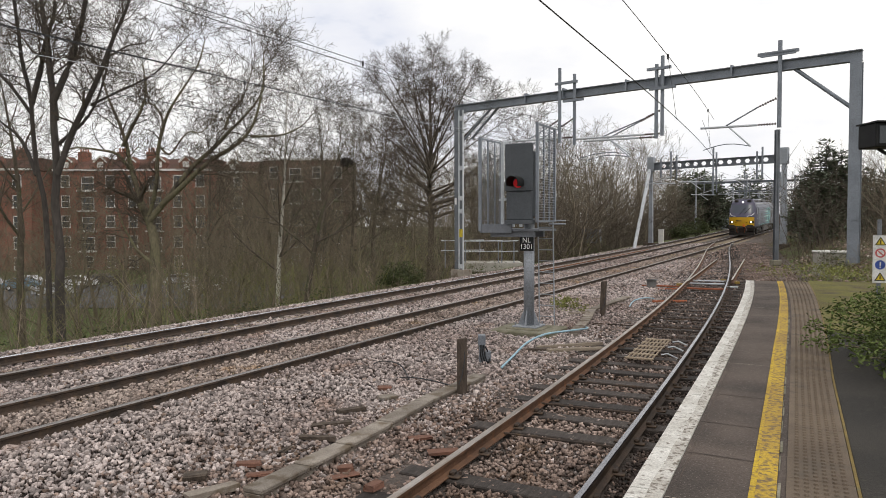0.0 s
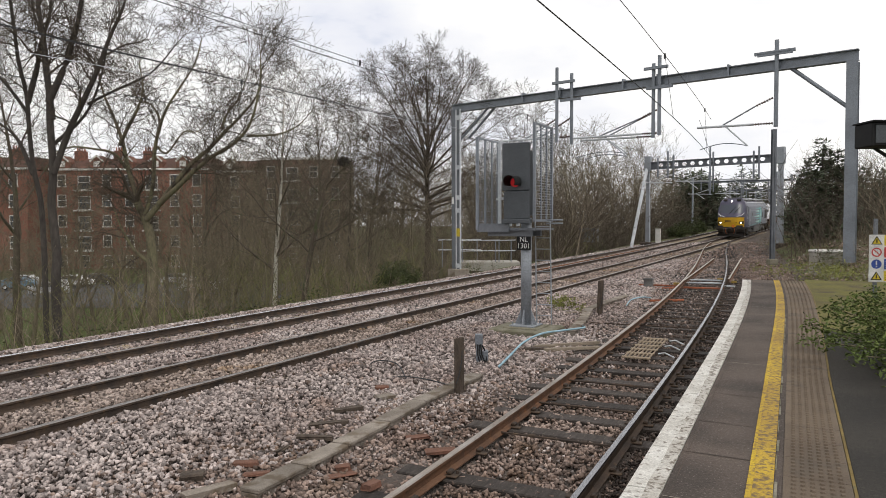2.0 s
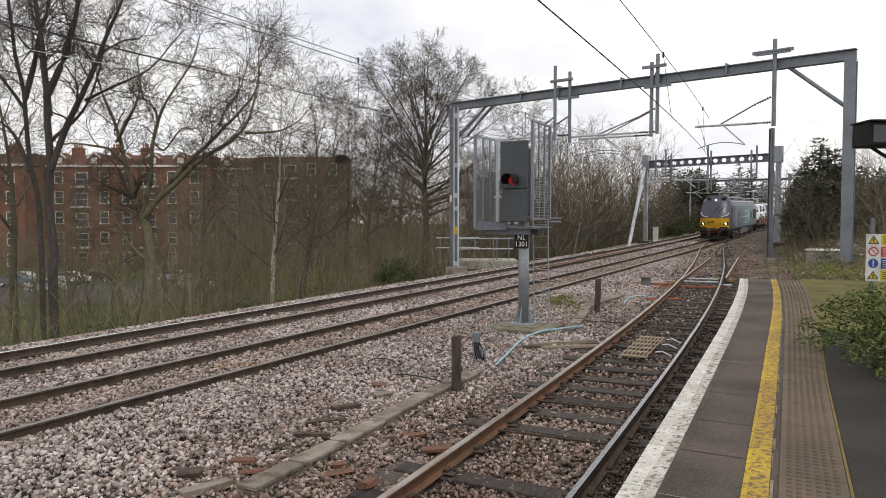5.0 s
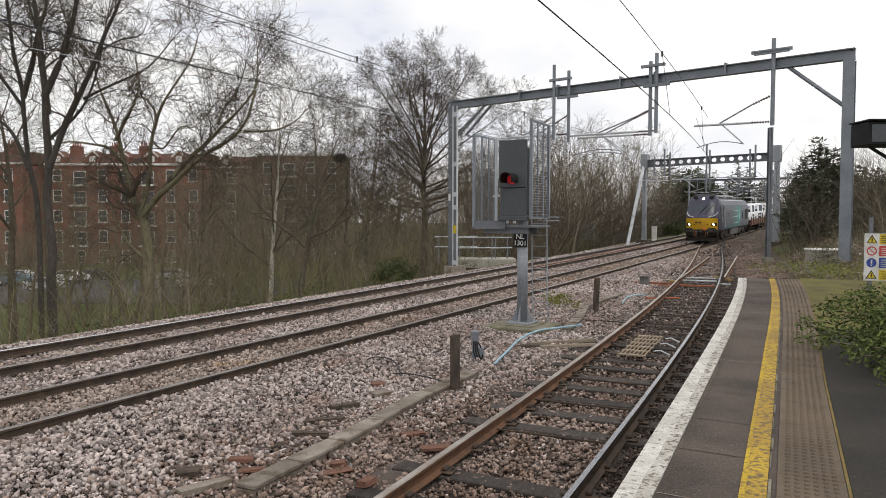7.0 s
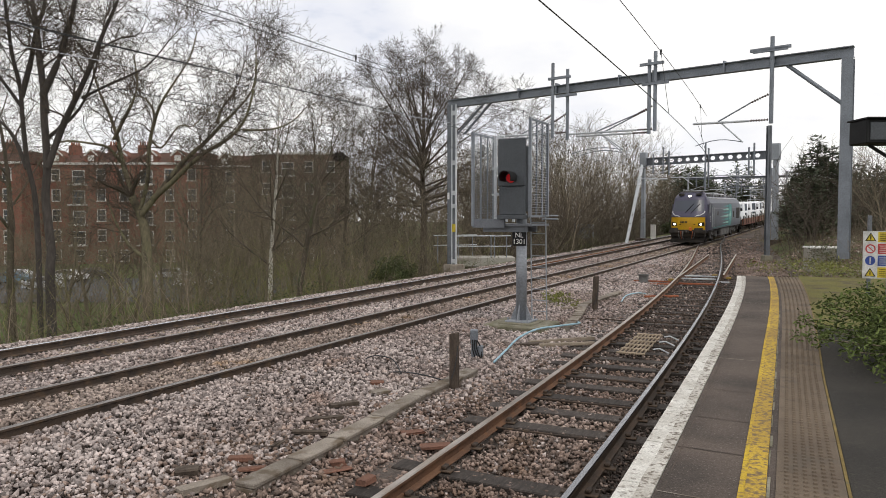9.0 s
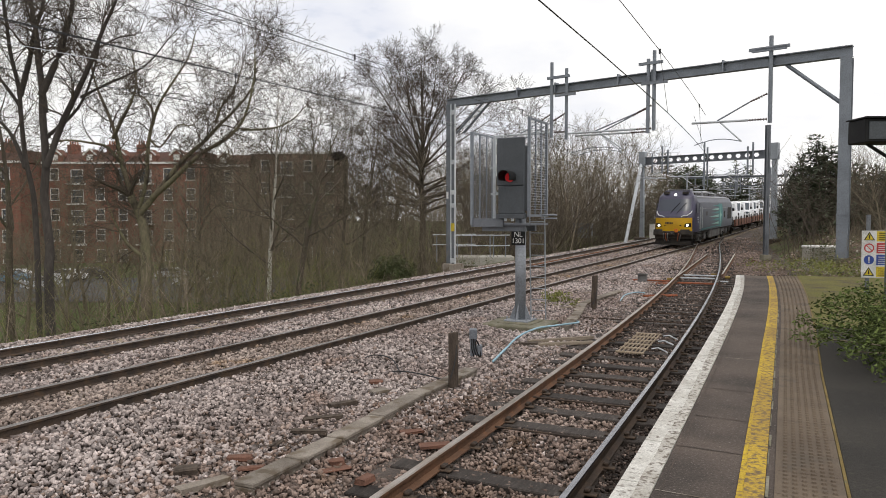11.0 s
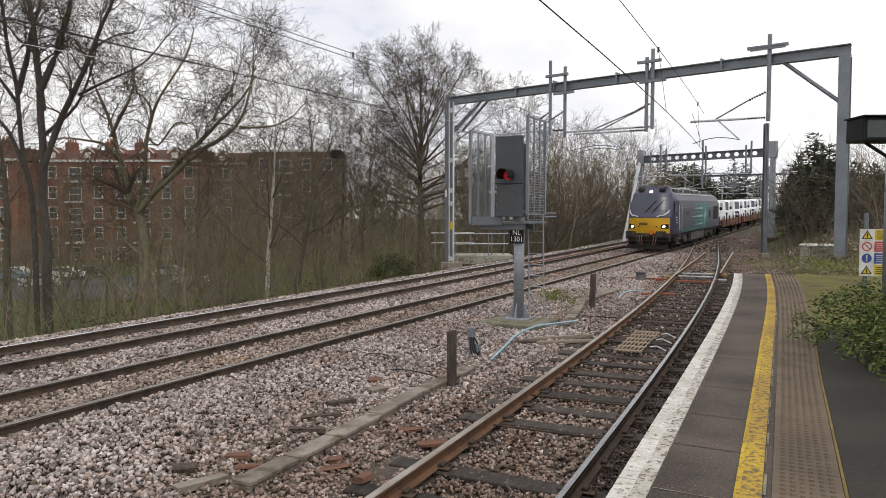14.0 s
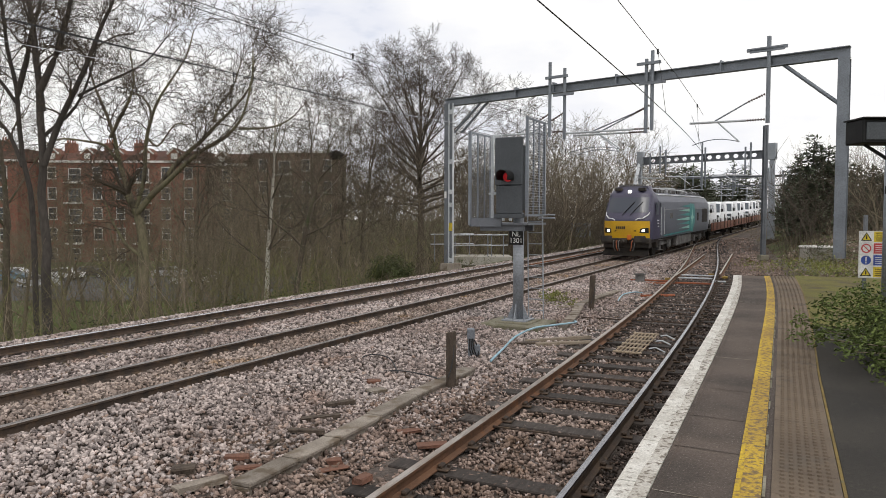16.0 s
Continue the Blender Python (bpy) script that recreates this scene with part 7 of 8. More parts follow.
mansion(-84, -70, 118, -6.0, 5, 3.45, "red brick mansion block with white sash windows and chimneys", 1, M_BRICK)
mansion(-69.5, -42, 124, -6.0, 5, 3.5, "red brick mansion block with white-edged balconies", 2, M_BRICK)
# added block: fills the gap that dark trees close between the neighbours
mansion(-41.5, -35.0, 127, -6.0, 5, 3.45, "brown brick block with a tiled roof, added to fill a gap of dark trees", 7, M_BRICK_BROWN)
mansion(-118, -85, 130, -6.0, 5, 3.4, "red brick mansion block with tiled roof", 5, M_BRICK)
mansion(-34.5, -19, 130, -6.0, 5, 3.95, "flat-roofed brown brick block of flats with white windows", 4, M_BRICK_BROWN, flat=True)

# ---- park road and parked cars ----
bm = bmesh.new()
g = [[bm.verts.new((x, y, bank_level(x, y) + 0.12)) for x in range(-110, -14, 4)] for y in (66, 70, 74, 78, 82, 86, 90, 94)]
for a, b in zip(g, g[1:]):
    for i in range(len(a) - 1):
        bm.faces.new((a[i], a[i + 1], b[i + 1], b[i]))
tagged(part("park_road", bm, M_ROAD, None, smooth=True), "grey tarmac road through the park", "road", kind="structure")
CAR_PAINTS = [material("silver_car_paint", (0.50, 0.52, 0.54), 0.3, None, 1, bump=0), material("white_car_paint", (0.75, 0.75, 0.75), 0.3, None, 1, bump=0), material("blue_car_paint", (0.12, 0.22, 0.30), 0.3, None, 1, bump=0), material("dark_car_paint", (0.05, 0.052, 0.06), 0.3, None, 1, bump=0)]


def car(x, y, paint, turn, label):
    t = thing("car", label, "car", Matrix.Translation((x, y, bank_level(x, y) + 0.12)) @ Matrix.Rotation(turn, 4, "Z"), group="cars parked by the park road")
    bm = bmesh.new()
    prof = [(-2.1, 0.28), (-2.15, 0.7), (-2.0, 0.92), (-1.75, 1.0), (-1.1, 1.42), (0.4, 1.45), (1.15, 0.98), (2.0, 0.85), (2.15, 0.6), (2.1, 0.28)]
    cols = [[bm.verts.new((px, s * (0.86 if z < 1.05 else 0.66), z)) for px, z in prof] for s in (-1, 1)]
    n = len(prof)
    for i in range(n):
        bm.faces.new((cols[0][i], cols[0][(i + 1) % n], cols[1][(i + 1) % n], cols[1][i]))
    for c in cols:
        bm.faces.new(c)
    bmesh.ops.bevel(bm, geom=list(bm.edges), offset=0.05, segments=1, affect="EDGES")
    part("body", bm, paint, t)
    for s in (-1, 1):
        bm = bmesh.new()
        q = [(-1.55, 1.02), (-1.0, 1.36), (0.35, 1.38), (0.95, 1.02)]
        v = [bm.verts.new((px, s * (0.872 if z < 1.1 else 0.70), z)) for px, z in q]
        w = [bm.verts.new((px, s * 0.6, z)) for px, z in q]
        bm.faces.new(v)
        for i in range(4):
            bm.faces.new((v[i], v[(i + 1) % 4], w[(i + 1) % 4], w[i]))
        part("side_window", bm, M_PANE, t)
        for px in (-1.3, 1.35):
            bm = bmesh.new()
            rod(bm, (px, s * 0.70, 0.31), (px, s * 0.90, 0.31), 0.31, n=16)
            wh = part("wheel", bm, M_TYRE, t)
            bm = bmesh.new()
            rod(bm, (px, s * 0.895, 0.31), (px, s * 0.91, 0.31), 0.19, n=12)
            part("rim", bm, M_STEELPALE, wh)
    return t


for px, D, pt, tn, lb in ((335, 84, 1, 0.1, "white hatchback parked by the road"), (300, 92, 0, 0.0, "silver car parked by the road"), (365, 90, 0, 0.15, "silver car parked by the road"), (70, 80, 0, 0.1, "silver car parked by the road"), (115, 88, 1, 0.0, "white car parked by the road"), (15, 84, 2, 0.1, "pale blue car parked by the road"), (160, 92, 3, 0.0, "dark car parked by the road"), (30, 90, 1, 0.0, "white car parked by the road"), (-40, 86, 0, 0, "silver car parked by the road")):
    x, y = at(px, D)
    car(x, y, CAR_PAINTS[pt], tn, lb)
for px, D, pt in ((1262, 112, 1), (1282, 116, 0), (1240, 114, 0)):
    x, y = at(px, D)
    t = car(x, y, CAR_PAINTS[pt], 0.6, "pale car parked beyond the lineside fence")
    t.matrix_world = Matrix.Translation((x, y, 1.9)) @ Matrix.Rotation(0.6, 4, "Z")


# ---- lineside things ----
def post(x, y, top, w, label, lean=0.0, bolts=True):
    z = rise(y) - 0.35
    t = thing("timber_post", label, "post", Matrix.Translation((x, y, z)) @ Matrix.Rotation(lean, 4, "Y") @ Matrix.Rotation(-0.5, 4, "Z"))
    bm = bmesh.new()
    box(bm, (-w / 2, -w * 0.45, 0), (w / 2, w * 0.45, top - z), bevel=0.012)
    for v in bm.verts:
        if v.co.z > 0.5:
            v.co.z += 0.015 * math.sin(v.co.x * 40)
    part("stake", bm, M_POSTWOOD, t)
    bm = bmesh.new()
    tube(bm, [(w * 0.5, -0.02, 0.85), (w * 0.62, -0.06, 0.7), (w * 0.45, -0.1, 0.5), (w * 0.2, -0.14, 0.36)], 0.008, 5)
    part("cable", bm, M_CABLE, t)
    return t


post(0.125, 10.83, 0.71, 0.125, "dark weathered timber post in the ballast", 0.0)
post(4.09, 19.68, 0.84, 0.14, "dark weathered timber post beside the cable trough", 0.04)


def conduit(x, y):
    z = rise(y) - 0.2
    t = thing("cable_pot", "grey capped pipe with black cables in the ballast", "cable pot", (x, y, z))
    bm = bmesh.new()
    rod(bm, (0, 0, 0), (0, 0, 0.42), 0.055, n=14)
    part("pipe", bm, M_GALV, t)
    bm = bmesh.new()
    box(bm, (-0.07, -0.06, 0.36), (0.07, 0.06, 0.56), bevel=0.015)
    part("cap", bm, M_GALV, t)
    for k in range(3):
        bm = bmesh.new()
        tube(bm, [(-0.03 + 0.03 * k, -0.05, 0.38), (-0.03 + 0.04 * k, -0.09, 0.2), (0.02 + 0.05 * k, -0.11, 0.02)], 0.012, 5)
        part("cable", bm, M_BLACK, t)
    bm = bmesh.new()
    tube(bm, [(0.05, 0, 0.36), (0.10, -0.03, 0.28), (0.14, -0.04, 0.12), (0.12, -0.08, 0.0)], 0.014, 6)
    part("cable", bm, M_BLACK, t)
    bm = bmesh.new()
    box(bm, (0.06, -0.05, 0.06), (0.17, 0.08, 0.26), bevel=0.02)
    part("joint_box", bm, M_GALV, t)
    return t


conduit(0.52, 13.2)


def trough_run(pts, label):
    """Concrete cable troughing: a row of lids on a channel."""
    t = thing("cable_trough", label, "cable trough")
    P = [Vector((x, y, rise(y))) for x, y in pts]
    rr = random.Random(len(pts))
    for a, b in zip(P, P[1:]):
        d = b - a
        n = max(1, round(d.length / 0.9))
        ang = math.atan2(d.y, d.x)
        for i in range(n):
            c = a + d * ((i + 0.5) / n)
            m = Matrix.Translation(c + Vector((0, 0, -0.10))) @ Matrix.Rotation(ang + rr.uniform(-0.02, 0.02), 4, "Z") @ Matrix.Rotation(rr.uniform(-0.02, 0.02), 4, "Y")
            L = d.length / n
            bm = bmesh.new()
            box(bm, (-L / 2 + 0.006, -0.12, -0.02), (L / 2 - 0.006, 0.12, 0.03), m, 0.01)
            part("lid", bm, M_CONCRETE, t)
        bm = bmesh.new()
        m = Matrix.Translation(a + d * 0.5 + Vector((0, 0, -0.1))) @ Matrix.Rotation(ang, 4, "Z")
        box(bm, (-d.length / 2, -0.10, -0.25), (d.length / 2, 0.10, -0.02), m)
        part("channel", bm, M_CONCRETE, t)
    return t


trough_run([(-1.93, 6.7), (-1.27, 8.11), (-0.87, 9.04), (-0.47, 10.05), (0.44, 11.8)], "weathered concrete cable trough lids along the siding")
trough_run([(2.75, 16.3), (3.3, 18.0), (3.95, 20.4), (4.7, 21.8), (5.75, 23.6)], "concrete cable trough curving past a timber post")


def relay_box(x, y, w, d, h, mat, label, name="relay_box"):
    z = rise(y) - 0.2
    t = thing(name, label, "box", Matrix.Translation((x, y, z)) @ Matrix.Rotation(-0.48, 4, "Z"))
    bm = bmesh.new()
    box(bm, (-w / 2, -d / 2, 0), (w / 2, d / 2, h), bevel=0.02)
    part("case", bm, mat, t)
    bm = bmesh.new()
    box(bm, (-w / 2 - 0.03, -d / 2 - 0.03, h - 0.05), (w / 2 + 0.03, d / 2 + 0.03, h), bevel=0.01)
    part("lid", bm, mat, t)
    return t


relay_box(7.6, 27.5, 0.32, 0.28, 0.34, M_UNDER_GREY, "small grey lineside box beside the turnout")
relay_box(18.55, 64.2, 0.42, 0.3, 1.3, M_TRIM, "white lineside marker post", "marker_post")
relay_box(*at(1028, 66), 1.6, 0.9, 1.3, M_GALV, "grey lineside equipment case", "equipment_case")


def walkway_panel():
    """A slatted non-slip panel lying between the rails."""
    m = along(x_bay, 13.1) @ pose(-0.02, 0, -0.085)
    t = thing("slatted_panel", "pale yellowish slatted walkway panel between the rails", "walkway panel", m)
    for i in range(7):
        bm = bmesh.new()
        box(bm, (-0.22 + i * 0.074 - 0.011, -0.05, 0), (-0.22 + i * 0.074 + 0.011, 2.3, 0.03), bevel=0.004)
        part("slat", bm, M_PANEL, t)
    for y in (0.0, 0.45, 0.9, 1.35, 1.8, 2.25):
        bm = bmesh.new()
        box(bm, (-0.26, y - 0.035, 0.004), (0.26, y + 0.035, 0.036), bevel=0.006)
        part("bearer", bm, M_PANEL, t)
    for y in (0.65, 1.5, 2.2):
        bm = bmesh.new()
        tube(bm, [(0.30, y, 0.0), (0.42, y + 0.03, 0.02), (0.52, y + 0.02, -0.02), (0.6, y, -0.05)], 0.016, 5)
        part("strap", bm, M_GALV_LIGHT, t)
    return t


M_PANEL = material("weathered_pale_panel", (0.36, 0.285, 0.205), 0.85, (0.24, 0.19, 0.135), 3, bump=0.3)
walkway_panel()


def hose(pts, r, mat, label, name="hose"):
    bm = bmesh.new()
    P = [Vector(p) for p in pts]
    out = []
    for i in range(len(P) - 1):
        p0, p1, p2, p3 = P[max(i - 1, 0)], P[i], P[i + 1], P[min(i + 2, len(P) - 1)]
        for k in range(6):
            u = k / 6
            out.append(0.5 * ((2 * p1) + (p2 - p0) * u + (2 * p0 - 5 * p1 + 4 * p2 - p3) * u * u + (3 * p1 - p0 - 3 * p2 + p3) * u ** 3))
    out.append(P[-1])
    tube(bm, out, r, 6)
    return tagged(part(name, bm, mat, None, smooth=True), label, "hose")


hose([(0.85, 12.6, -0.1), (1.15, 13.6, -0.07), (1.5, 14.6, 0.0), (1.95, 15.3, 0.06), (2.45, 15.8, 0.05), (2.85, 16.2, 0.03), (3.15, 16.8, -0.03), (3.2, 17.3, -0.08)], 0.022, M_BLUE_PIPE, "pale blue hose lying across the signal plinth")
hose([(5.3, 21.6, -0.1), (5.7, 22.6, -0.02), (6.2, 23.2, 0.0), (6.6, 23.6, -0.06)], 0.02, M_BLUE_PIPE, "pale hose lying in the ballast")
hose([(6.35, 22.9, -0.09), (6.9, 22.9, -0.08), (7.5, 23.1, -0.1)], 0.045, M_ORANGE, "orange-red cable duct beside the rail", "cable_duct")
hose([(7.7, 27.0, -0.08), (8.4, 26.9, -0.07), (9.0, 27.0, -0.1)], 0.05, M_ORANGE, "orange-red cable duct beside the rail", "cable_duct")
hose([(5.3, 28.3, -0.08), (5.7, 28.7, -0.05), (6.1, 28.8, -0.1)], 0.045, M_ORANGE_CABLE, "orange cable end in the ballast", "cable_duct")


hose([(-1.62, 12.2, -0.16), (-1.35, 12.7, -0.02), (-0.95, 12.5, -0.03), (-0.72, 11.7, -0.16)], 0.011, M_CABLE, "black cable looping out of the ballast", "cable_loop")
hose([(0.0, 11.0, -0.07), (-0.35, 11.2, -0.02), (-0.7, 11.6, -0.06), (-1.0, 12.0, -0.15)], 0.011, M_CABLE, "black cable lying over the trough", "cable_loop")


def offcut(x, y, L, w, h, rz, mat, label, tilt=0.0):
    t = thing("timber_offcut", label, "debris", Matrix.Translation((x, y, rise(y) - 0.165)) @ pose(0, 0, 0, 0, tilt, rz), group="debris in the ballast")
    bm = bmesh.new()
    box(bm, (-L / 2, -w / 2, 0), (L / 2, w / 2, h), bevel=0.008)
    for v in bm.verts:
        v.co += Vector((random.uniform(-0.02, 0.02), random.uniform(-0.01, 0.01), random.uniform(-0.008, 0.008)))
    part("piece", bm, mat, t)
    return t


M_BOARD = material("weathered_board", (0.29, 0.24, 0.185), 0.9, (0.18, 0.145, 0.11), 3, bump=0.5, fine=40, stretch=(1, 5, 5))
M_BRICKBIT = material("broken_brick", (0.20, 0.10, 0.07), 0.9, (0.13, 0.07, 0.05), 4)
rd = random.Random(12)
for x, y, L, w, h, rz, k in ((-1.58, 9.13, 0.5, 0.09, 0.05, 20, 0), (-1.64, 8.54, 0.45, 0.08, 0.05, -10, 0), (-1.42, 9.80, 0.4, 0.1, 0.06, 35, 0), (-2.64, 7.20, 0.22, 0.16, 0.07, 15, 0), (-2.21, 7.60, 0.24, 0.1, 0.05, 5, 1),
                               (-1.14, 7.46, 0.16, 0.1, 0.06, 20, 1), (-2.34, 6.82, 0.5, 0.14, 0.06, 40, 2), (-1.09, 11.12, 0.2, 0.16, 0.05, 10, 1), (4.38, 24.01, 0.7, 0.12, 0.08, 10, 0), (4.50, 23.17, 0.9, 0.12, 0.07, 25, 0),
                               (2.42, 14.86, 1.5, 0.14, 0.06, 20, 0), (2.46, 14.41, 1.2, 0.12, 0.06, 15, 0), (1.72, 14.41, 0.5, 0.13, 0.05, 8, 0), (-0.79, 6.96, 0.2, 0.12, 0.06, 60, 1), (16.22, 37.65, 0.3, 0.2, 0.1, 60, 1),
                               (3.56, 19.96, 0.9, 0.16, 0.05, 28, 2), (-2.02, 7.33, 0.26, 0.11, 0.03, 12, 1), (-1.13, 7.30, 0.30, 0.10, 0.025, 25, 1), (-0.98, 10.55, 0.25, 0.22, 0.04, 25, 2), (-0.40, 8.55, 0.28, 0.12, 0.04, 20, 1), (-0.12, 8.05, 0.34, 0.14, 0.04, 14, 1), (-1.90, 10.76, 0.3, 0.06, 0.04, 50, 0), (-1.94, 8.08, 0.25, 0.05, 0.04, 70, 0)):
    offcut(x, y, L, w, h, rz, M_BOARD if L > 0.8 else (M_POSTWOOD, M_BRICKBIT, M_CONCRETE)[k], ("weathered board lying in the ballast" if L > 0.8 else "dark broken timber lying in the ballast", "broken red brick lying in the ballast", "broken concrete lying in the ballast")[k])


def turnout_gear():
    t = thing("point_machine", "yellow and white switch fittings across the turnout sleepers", "point machine")
    for y, off, w, d, h, mt in ((27.6, -0.95, 0.25, 0.2, 0.08, M_DULL_YELLOW), (28.4, 0.0, 1.3, 0.10, 0.05, M_GALV_LIGHT), (29.6, 0.05, 1.35, 0.10, 0.05, M_GALV_LIGHT), (30.2, 0.55, 0.22, 0.2, 0.06, M_DULL_YELLOW), (30.6, -0.75, 0.22, 0.2, 0.06, M_DULL_YELLOW), (26.4, 0.1, 1.4, 0.12, 0.06, M_ORANGE), (29.0, 1.1, 0.2, 0.25, 0.08, M_DULL_YELLOW), (26.9, -1.6, 1.4, 0.08, 0.06, M_ORANGE), (27.4, 0.9, 0.5, 0.1, 0.05, M_GALV_LIGHT)):
        bm = bmesh.new()
        box(bm, (off - w / 2, -d / 2, -0.15), (off + w / 2, d / 2, -0.15 + h), along(x_bay, y), 0.01)
        part("fitting", bm, mt, t)
    return t


turnout_gear()


def point_rods():
    t = thing("point_rods", "thin rusty rods crossing between the siding sleepers", "rod")
    for y, a, b in ((5.95, -0.95, 0.70), (8.42, -0.70, 0.72), (9.84, -0.95, 0.70), (11.25, -0.85, 0.72), (17.2, -1.9, 0.70), (18.6, -0.7, 0.72)):
        bm = bmesh.new()
        m = along(x_bay, y)
        rod(bm, m @ Vector((a, 0.0, -0.13)), m @ Vector((b, 0.05, -0.135)), 0.014, n=7)
        for q in (0.25, 0.7):
            c = a + (b - a) * q
            rod(bm, m @ Vector((c, 0.02, -0.13)), m @ Vector((c + 0.07, 0.02, -0.13)), 0.022, n=7)
        part("rod", bm, M_RAIL_SIDE, t)
    return t


point_rods()


def handrail_run():
    t = thing("lineside_railing", "pale tubular railing round a concrete slab", "railing")
    y = 42.0
    xs = [-0.6, 0.8, 2.2, 3.3]
    slab = bmesh.new()
    box(slab, (0.2, 41.2, -0.4), (4.0, 43.5, 0.12), bevel=0.03)
    part("slab", slab, M_CONCRETE_PALE, t, "concrete slab")
    for k, (x0, x1, yy) in enumerate(((-0.5, 1.6, 43.2), (0.7, 2.6, 41.4), (2.8, 3.5, 41.4))):
        for z in (0.75, 1.35):
            bm = bmesh.new()
            rod(bm, (x0 - 0.25, yy, z), (x1 + 0.25, yy, z + 0.03), 0.03, n=6)
            part("rail", bm, M_GALV_LIGHT, t)
        for x in (x0, x1):
            bm = bmesh.new()
            rod(bm, (x, yy, -0.3), (x, yy, 1.36), 0.03, n=6)
            part("post", bm, M_GALV, t)
    return t


handrail_run()


def palisade():
    t = thing("palisade_fence", "grey palisade fence beside the line", "fence", group="")
    for i in range(52):
        y = 101 + i * 0.25
        p, s = line(x_main, y, -7.0)
        bm = bmesh.new()
        box(bm, (p.x - 0.05, p.y - 0.02, p.z - 0.6), (p.x + 0.05, p.y + 0.02, p.z + 1.35))
        part("pale", bm, M_GALV_MID, t)
    for z in (0.1, 1.0):
        bm = bmesh.new()
        a, b = line(x_main, 101, -6.95)[0], line(x_main, 114, -6.95)[0]
        rod(bm, a + Vector((0, 0, z)), b + Vector((0, 0, z)), 0.03, n=4)
        part("rail", bm, M_GALV_MID, t)
    return t


palisade()


# ---- platform end ----
def warning_sign():
    t = thing("warning_sign", "white safety sign with pictograms and coloured text panels", "sign", Matrix.Translation((8.14, 14.0, 0)) @ Matrix.Rotation(-0.25, 4, "Z"))
    bm = bmesh.new()
    box(bm, (0, 0, 1.27), (0.86, 0.012, 2.19), bevel=0.003)
    part("panel", bm, M_SIGNWHITE, t)
    for z, mt in ((1.98, M_YELLOW_SIGN), (1.75, M_SIGNRED), (1.52, M_SIGNBLUE), (1.29, M_YELLOW_SIGN)):
        bm = bmesh.new()
        box(bm, (0.26, -0.004, z), (0.85, -0.001, z + 0.20))
        b = part("text_panel", bm, mt, t)
        bars = M_BLACK if mt is M_YELLOW_SIGN else M_SIGNWHITE
        for k in range(4):
            bm = bmesh.new()
            box(bm, (0.29, -0.008, z + 0.03 + 0.04 * k), (0.60 - 0.06 * (k % 2), -0.005, z + 0.042 + 0.04 * k))
            part("text_bar", bm, bars, b)
    for z, kind in ((2.08, "tri"), (1.85, "no"), (1.62, "dot"), (1.39, "tri")):
        bm = bmesh.new()
        if kind == "tri":
            q = [(0.03, z - 0.08), (0.23, z - 0.08), (0.13, z + 0.09)]
            f = [bm.verts.new((x, -0.004, y)) for x, y in q]
            bm.faces.new(f)
            o = part("pictogram", bm, M_BLACK, t)
            bm = bmesh.new()
            f = [bm.verts.new((0.13 + (x - 0.13) * 0.72, -0.007, z - 0.025 + (y - z + 0.025) * 0.72)) for x, y in q]
            bm.faces.new(f)
            part("pictogram_field", bm, M_YELLOW_SIGN, o)
            bm = bmesh.new()
            box(bm, (0.12, -0.011, z - 0.05), (0.14, -0.008, z + 0.03))
            part("pictogram_mark", bm, M_BLACK, o)
        else:
            rod(bm, (0.13, -0.004, z), (0.13, -0.001, z), 0.09, n=24)
            o = part("pictogram", bm, M_SIGNRED if kind == "no" else M_SIGNBLUE, t)
            bm = bmesh.new()
            if kind == "no":
                rod(bm, (0.13, -0.007, z), (0.13, -0.0045, z), 0.066, n=24)
                part("pictogram_field", bm, M_SIGNWHITE, o)
                bm = bmesh.new()
                box(bm, (-0.07, -0.011, -0.009), (0.07, -0.008, 0.009), pose(0.13, 0, z, 0, 45, 0))
                part("pictogram_mark", bm, M_SIGNRED, o)
            else:
                box(bm, (0.118, -0.009, z - 0.02), (0.142, -0.005, z + 0.06))
                box(bm, (0.118, -0.009, z - 0.06), (0.142, -0.005, z - 0.035))
                part("pictogram_mark", bm, M_SIGNWHITE, o)
    for x in (0.12, 0.6):
        bm = bmesh.new()
        box(bm, (x - 0.035, 0.015, 0.7), (x + 0.035, 0.07, 2.5), bevel=0.008)
        part("post", bm, M_GALV_DARK, t)
    return t


M_SIGNWHITE = material("white_enamel", (0.68, 0.68, 0.67), 0.5, None, 6, bump=0)
M_SIGNRED = material("red_enamel", (0.50, 0.05, 0.05), 0.5, None, 6, bump=0)
M_SIGNBLUE = material("blue_enamel", (0.03, 0.07, 0.32), 0.5, None, 6, bump=0)
warning_sign()


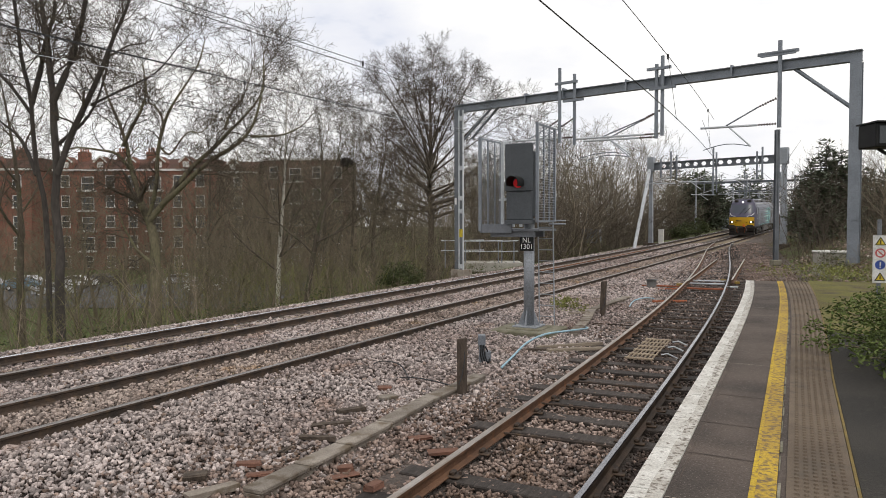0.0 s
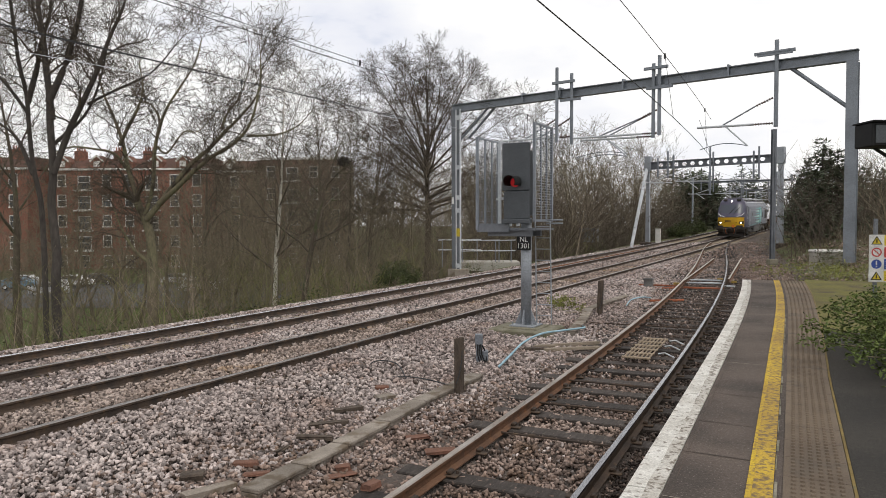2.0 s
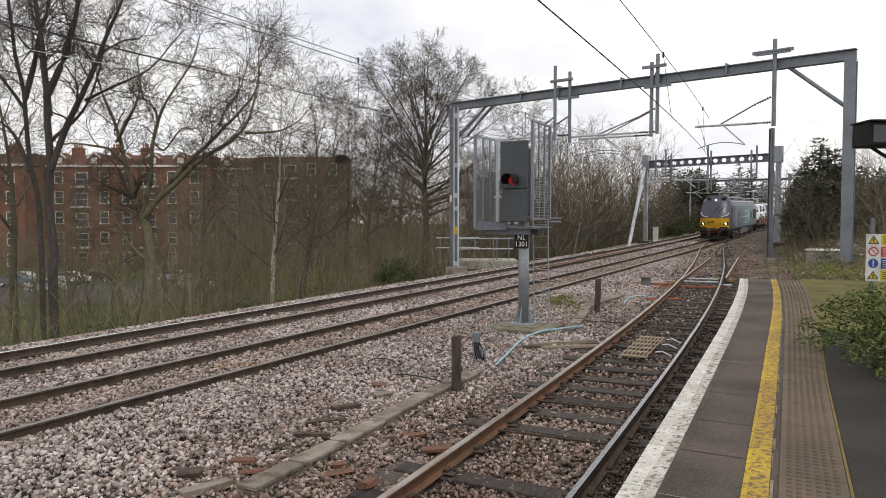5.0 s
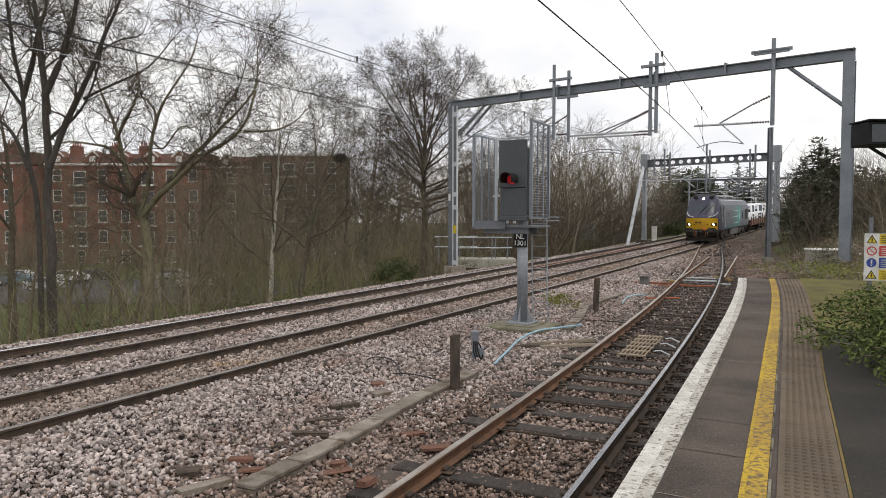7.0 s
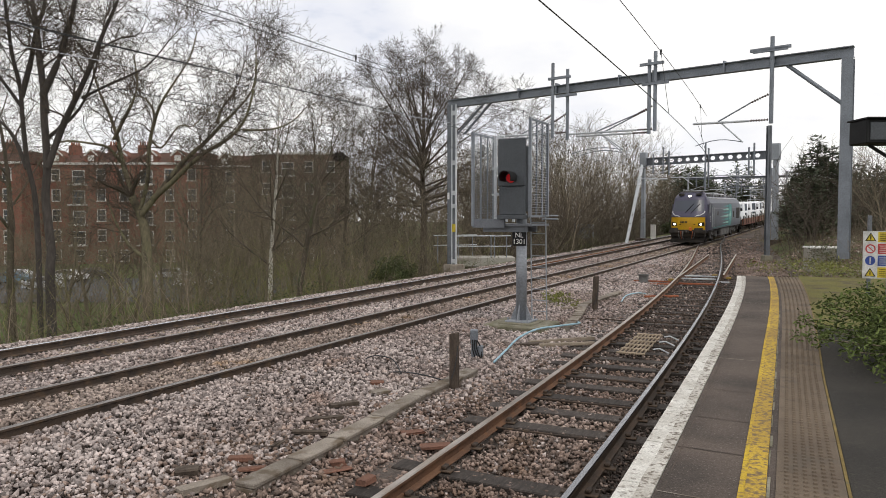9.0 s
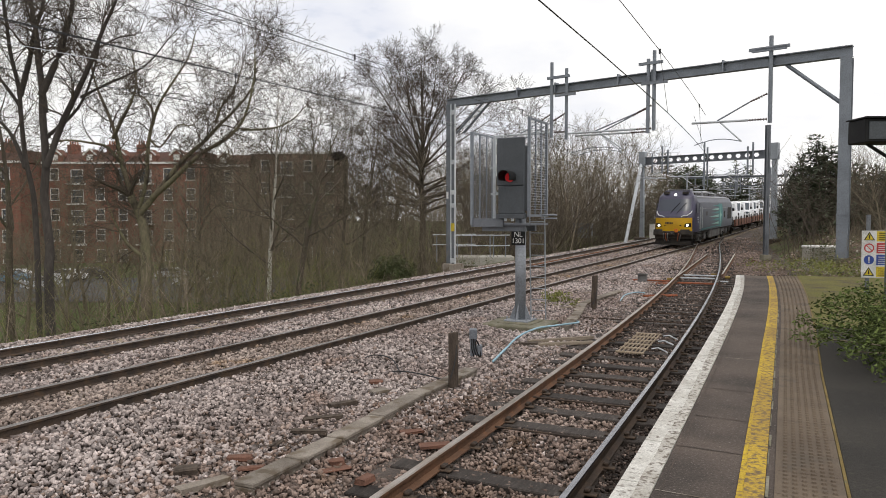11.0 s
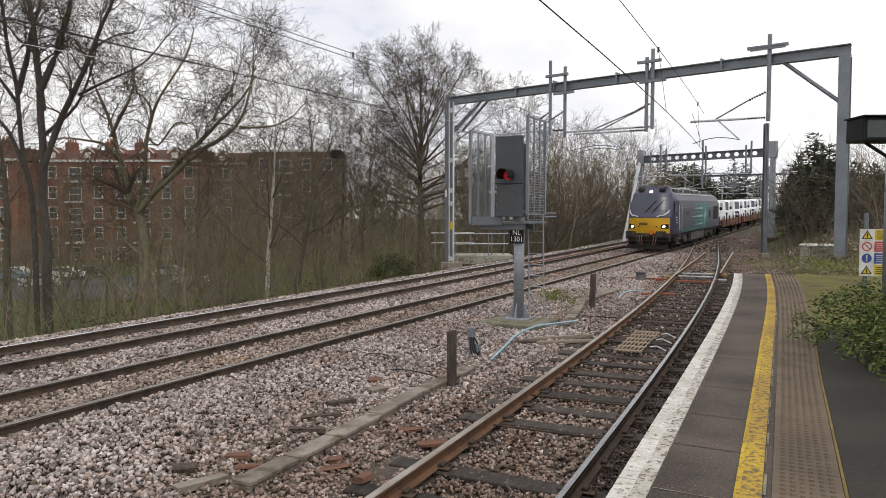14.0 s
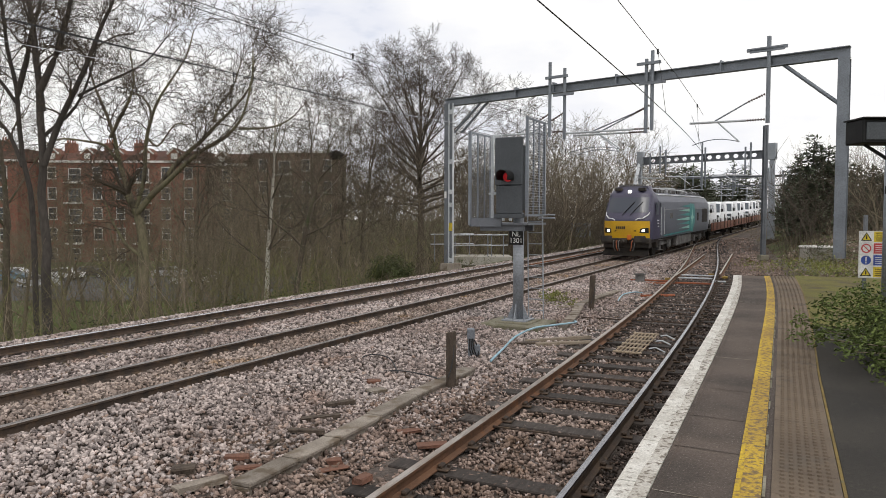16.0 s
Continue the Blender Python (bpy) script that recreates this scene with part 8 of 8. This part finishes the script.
def monitor():
    t = thing("platform_monitor", "black hooded monitor box on a grey platform pole", "monitor", (7.94, 12.8, 0.85))
    bm = bmesh.new()
    rod(bm, (0.02, 0, 0), (0.02, 0, 3.2), 0.085, n=14)
    part("pole", bm, M_GALV, t, smooth=True)
    bm = bmesh.new()
    box(bm, (-0.66, -0.30, 2.90), (0.35, 0.25, 3.32), bevel=0.02)
    part("housing", bm, M_BLACK, t)
    bm = bmesh.new()
    box(bm, (-0.60, -0.315, 2.96), (0.28, -0.302, 3.26))
    part("screen", bm, M_GREYPAINT, t, "dark grey screen")
    bm = bmesh.new()
    box(bm, (-0.68, -0.36, 3.32), (0.4, 0.28, 3.345))
    part("hood", bm, M_BLACK, t)
    bm = bmesh.new()
    rod(bm, (-0.45, 0, 2.90), (0.0, 0, 2.62), 0.03, n=6)
    part("bracket", bm, M_BLACK, t)
    bm = bmesh.new()
    box(bm, (-0.12, -0.12, 2.02), (0.5, -0.09, 2.16))
    part("small_plate", bm, M_BLACK, t)
    return t


monitor()


def overgrown_cabinet():
    x, y = at(1452, 30)
    t = thing("overgrown_cabinet", "low white-topped concrete bunker overgrown on the bank", "bunker", (x, y, bank_level(x, y) - 0.1))
    bm = bmesh.new()
    box(bm, (-0.62, -0.5, 0), (0.62, 0.5, 0.95), bevel=0.03)
    part("base", bm, M_CONCRETE_PALE, t)
    bm = bmesh.new()
    box(bm, (-0.66, -0.54, 0.952), (0.66, 0.54, 1.06), bevel=0.04)
    part("cover", bm, M_TRIM, t, "white cover")
    return t


overgrown_cabinet()
cab_x, cab_y = at(1452, 30)
ivy("cabinet_ivy", "ivy and bramble leaves climbing the bunker", M_IVY, 60, (lambda R: (cab_x + R.uniform(-0.9, 0.9), cab_y - 0.6 + R.uniform(-0.25, 0.1), bank_level(cab_x, cab_y) + R.uniform(0.0, 0.75))), 74, 0.09, 0.2)
M_SPROUT = material("fresh_green_weeds", (0.24, 0.25, 0.07), 0.7, (0.16, 0.165, 0.05), 0.8, bump=0, island=0.4)
ivy("plinth_weeds", "green weeds growing in the ballast by the trough", M_SPROUT, 75, (lambda R: (3.3 + R.gauss(0, 0.24), 20.9 + R.gauss(0, 0.45), -0.14)), 71, 0.07, 0.12)
ivy("platform_end_weeds", "green weeds at the end of the platform", M_SPROUT, 90, (lambda R: (10.8 + R.uniform(-1.2, 3), 20.0 + R.uniform(-1.0, 3.0), 0.72)), 72, 0.08, 0.3)
ivy("bank_grass", "bright grass growing behind the platform end", M_SPROUT, 70, (lambda R: (13.0 + R.uniform(-2.2, 1.6), 20.2 + R.uniform(-0.8, 2.2), bank_level(13.0, 20.2) + 0.02)), 73, 0.08, 0.28)


def yellow_case():
    x, y = at(1388, 20.5)
    t = thing("grit_box", "small weathered yellow box among weeds at the platform end", "box", Matrix.Translation((x, y, bank_level(x, y) + 0.35)) @ Matrix.Rotation(0.4, 4, "Z"))
    bm = bmesh.new()
    box(bm, (-0.16, -0.12, -0.5), (0.16, 0.12, 0.16), bevel=0.03)
    part("case", bm, M_YELLOW_EDGE, t)
    bm = bmesh.new()
    box(bm, (-0.18, -0.14, 0.16), (0.18, 0.14, 0.22), bevel=0.02)
    part("lid", bm, M_YELLOW_SIGN, t)
    return t


yellow_case()


# ---- movement ----
def motions():
    for ob, back, length, lift in [(loco, 0.0, 20.0, 0.0)] + [(w, b, 13.0, 0.0) for w, b in wagons] + [(v, b, 5.0, 1.0) for v, b in vans]:
        walk(ob, [(0.5 * i, rail_pose(y, back, length, lift)) for i, y in enumerate(RUN)])


motions()
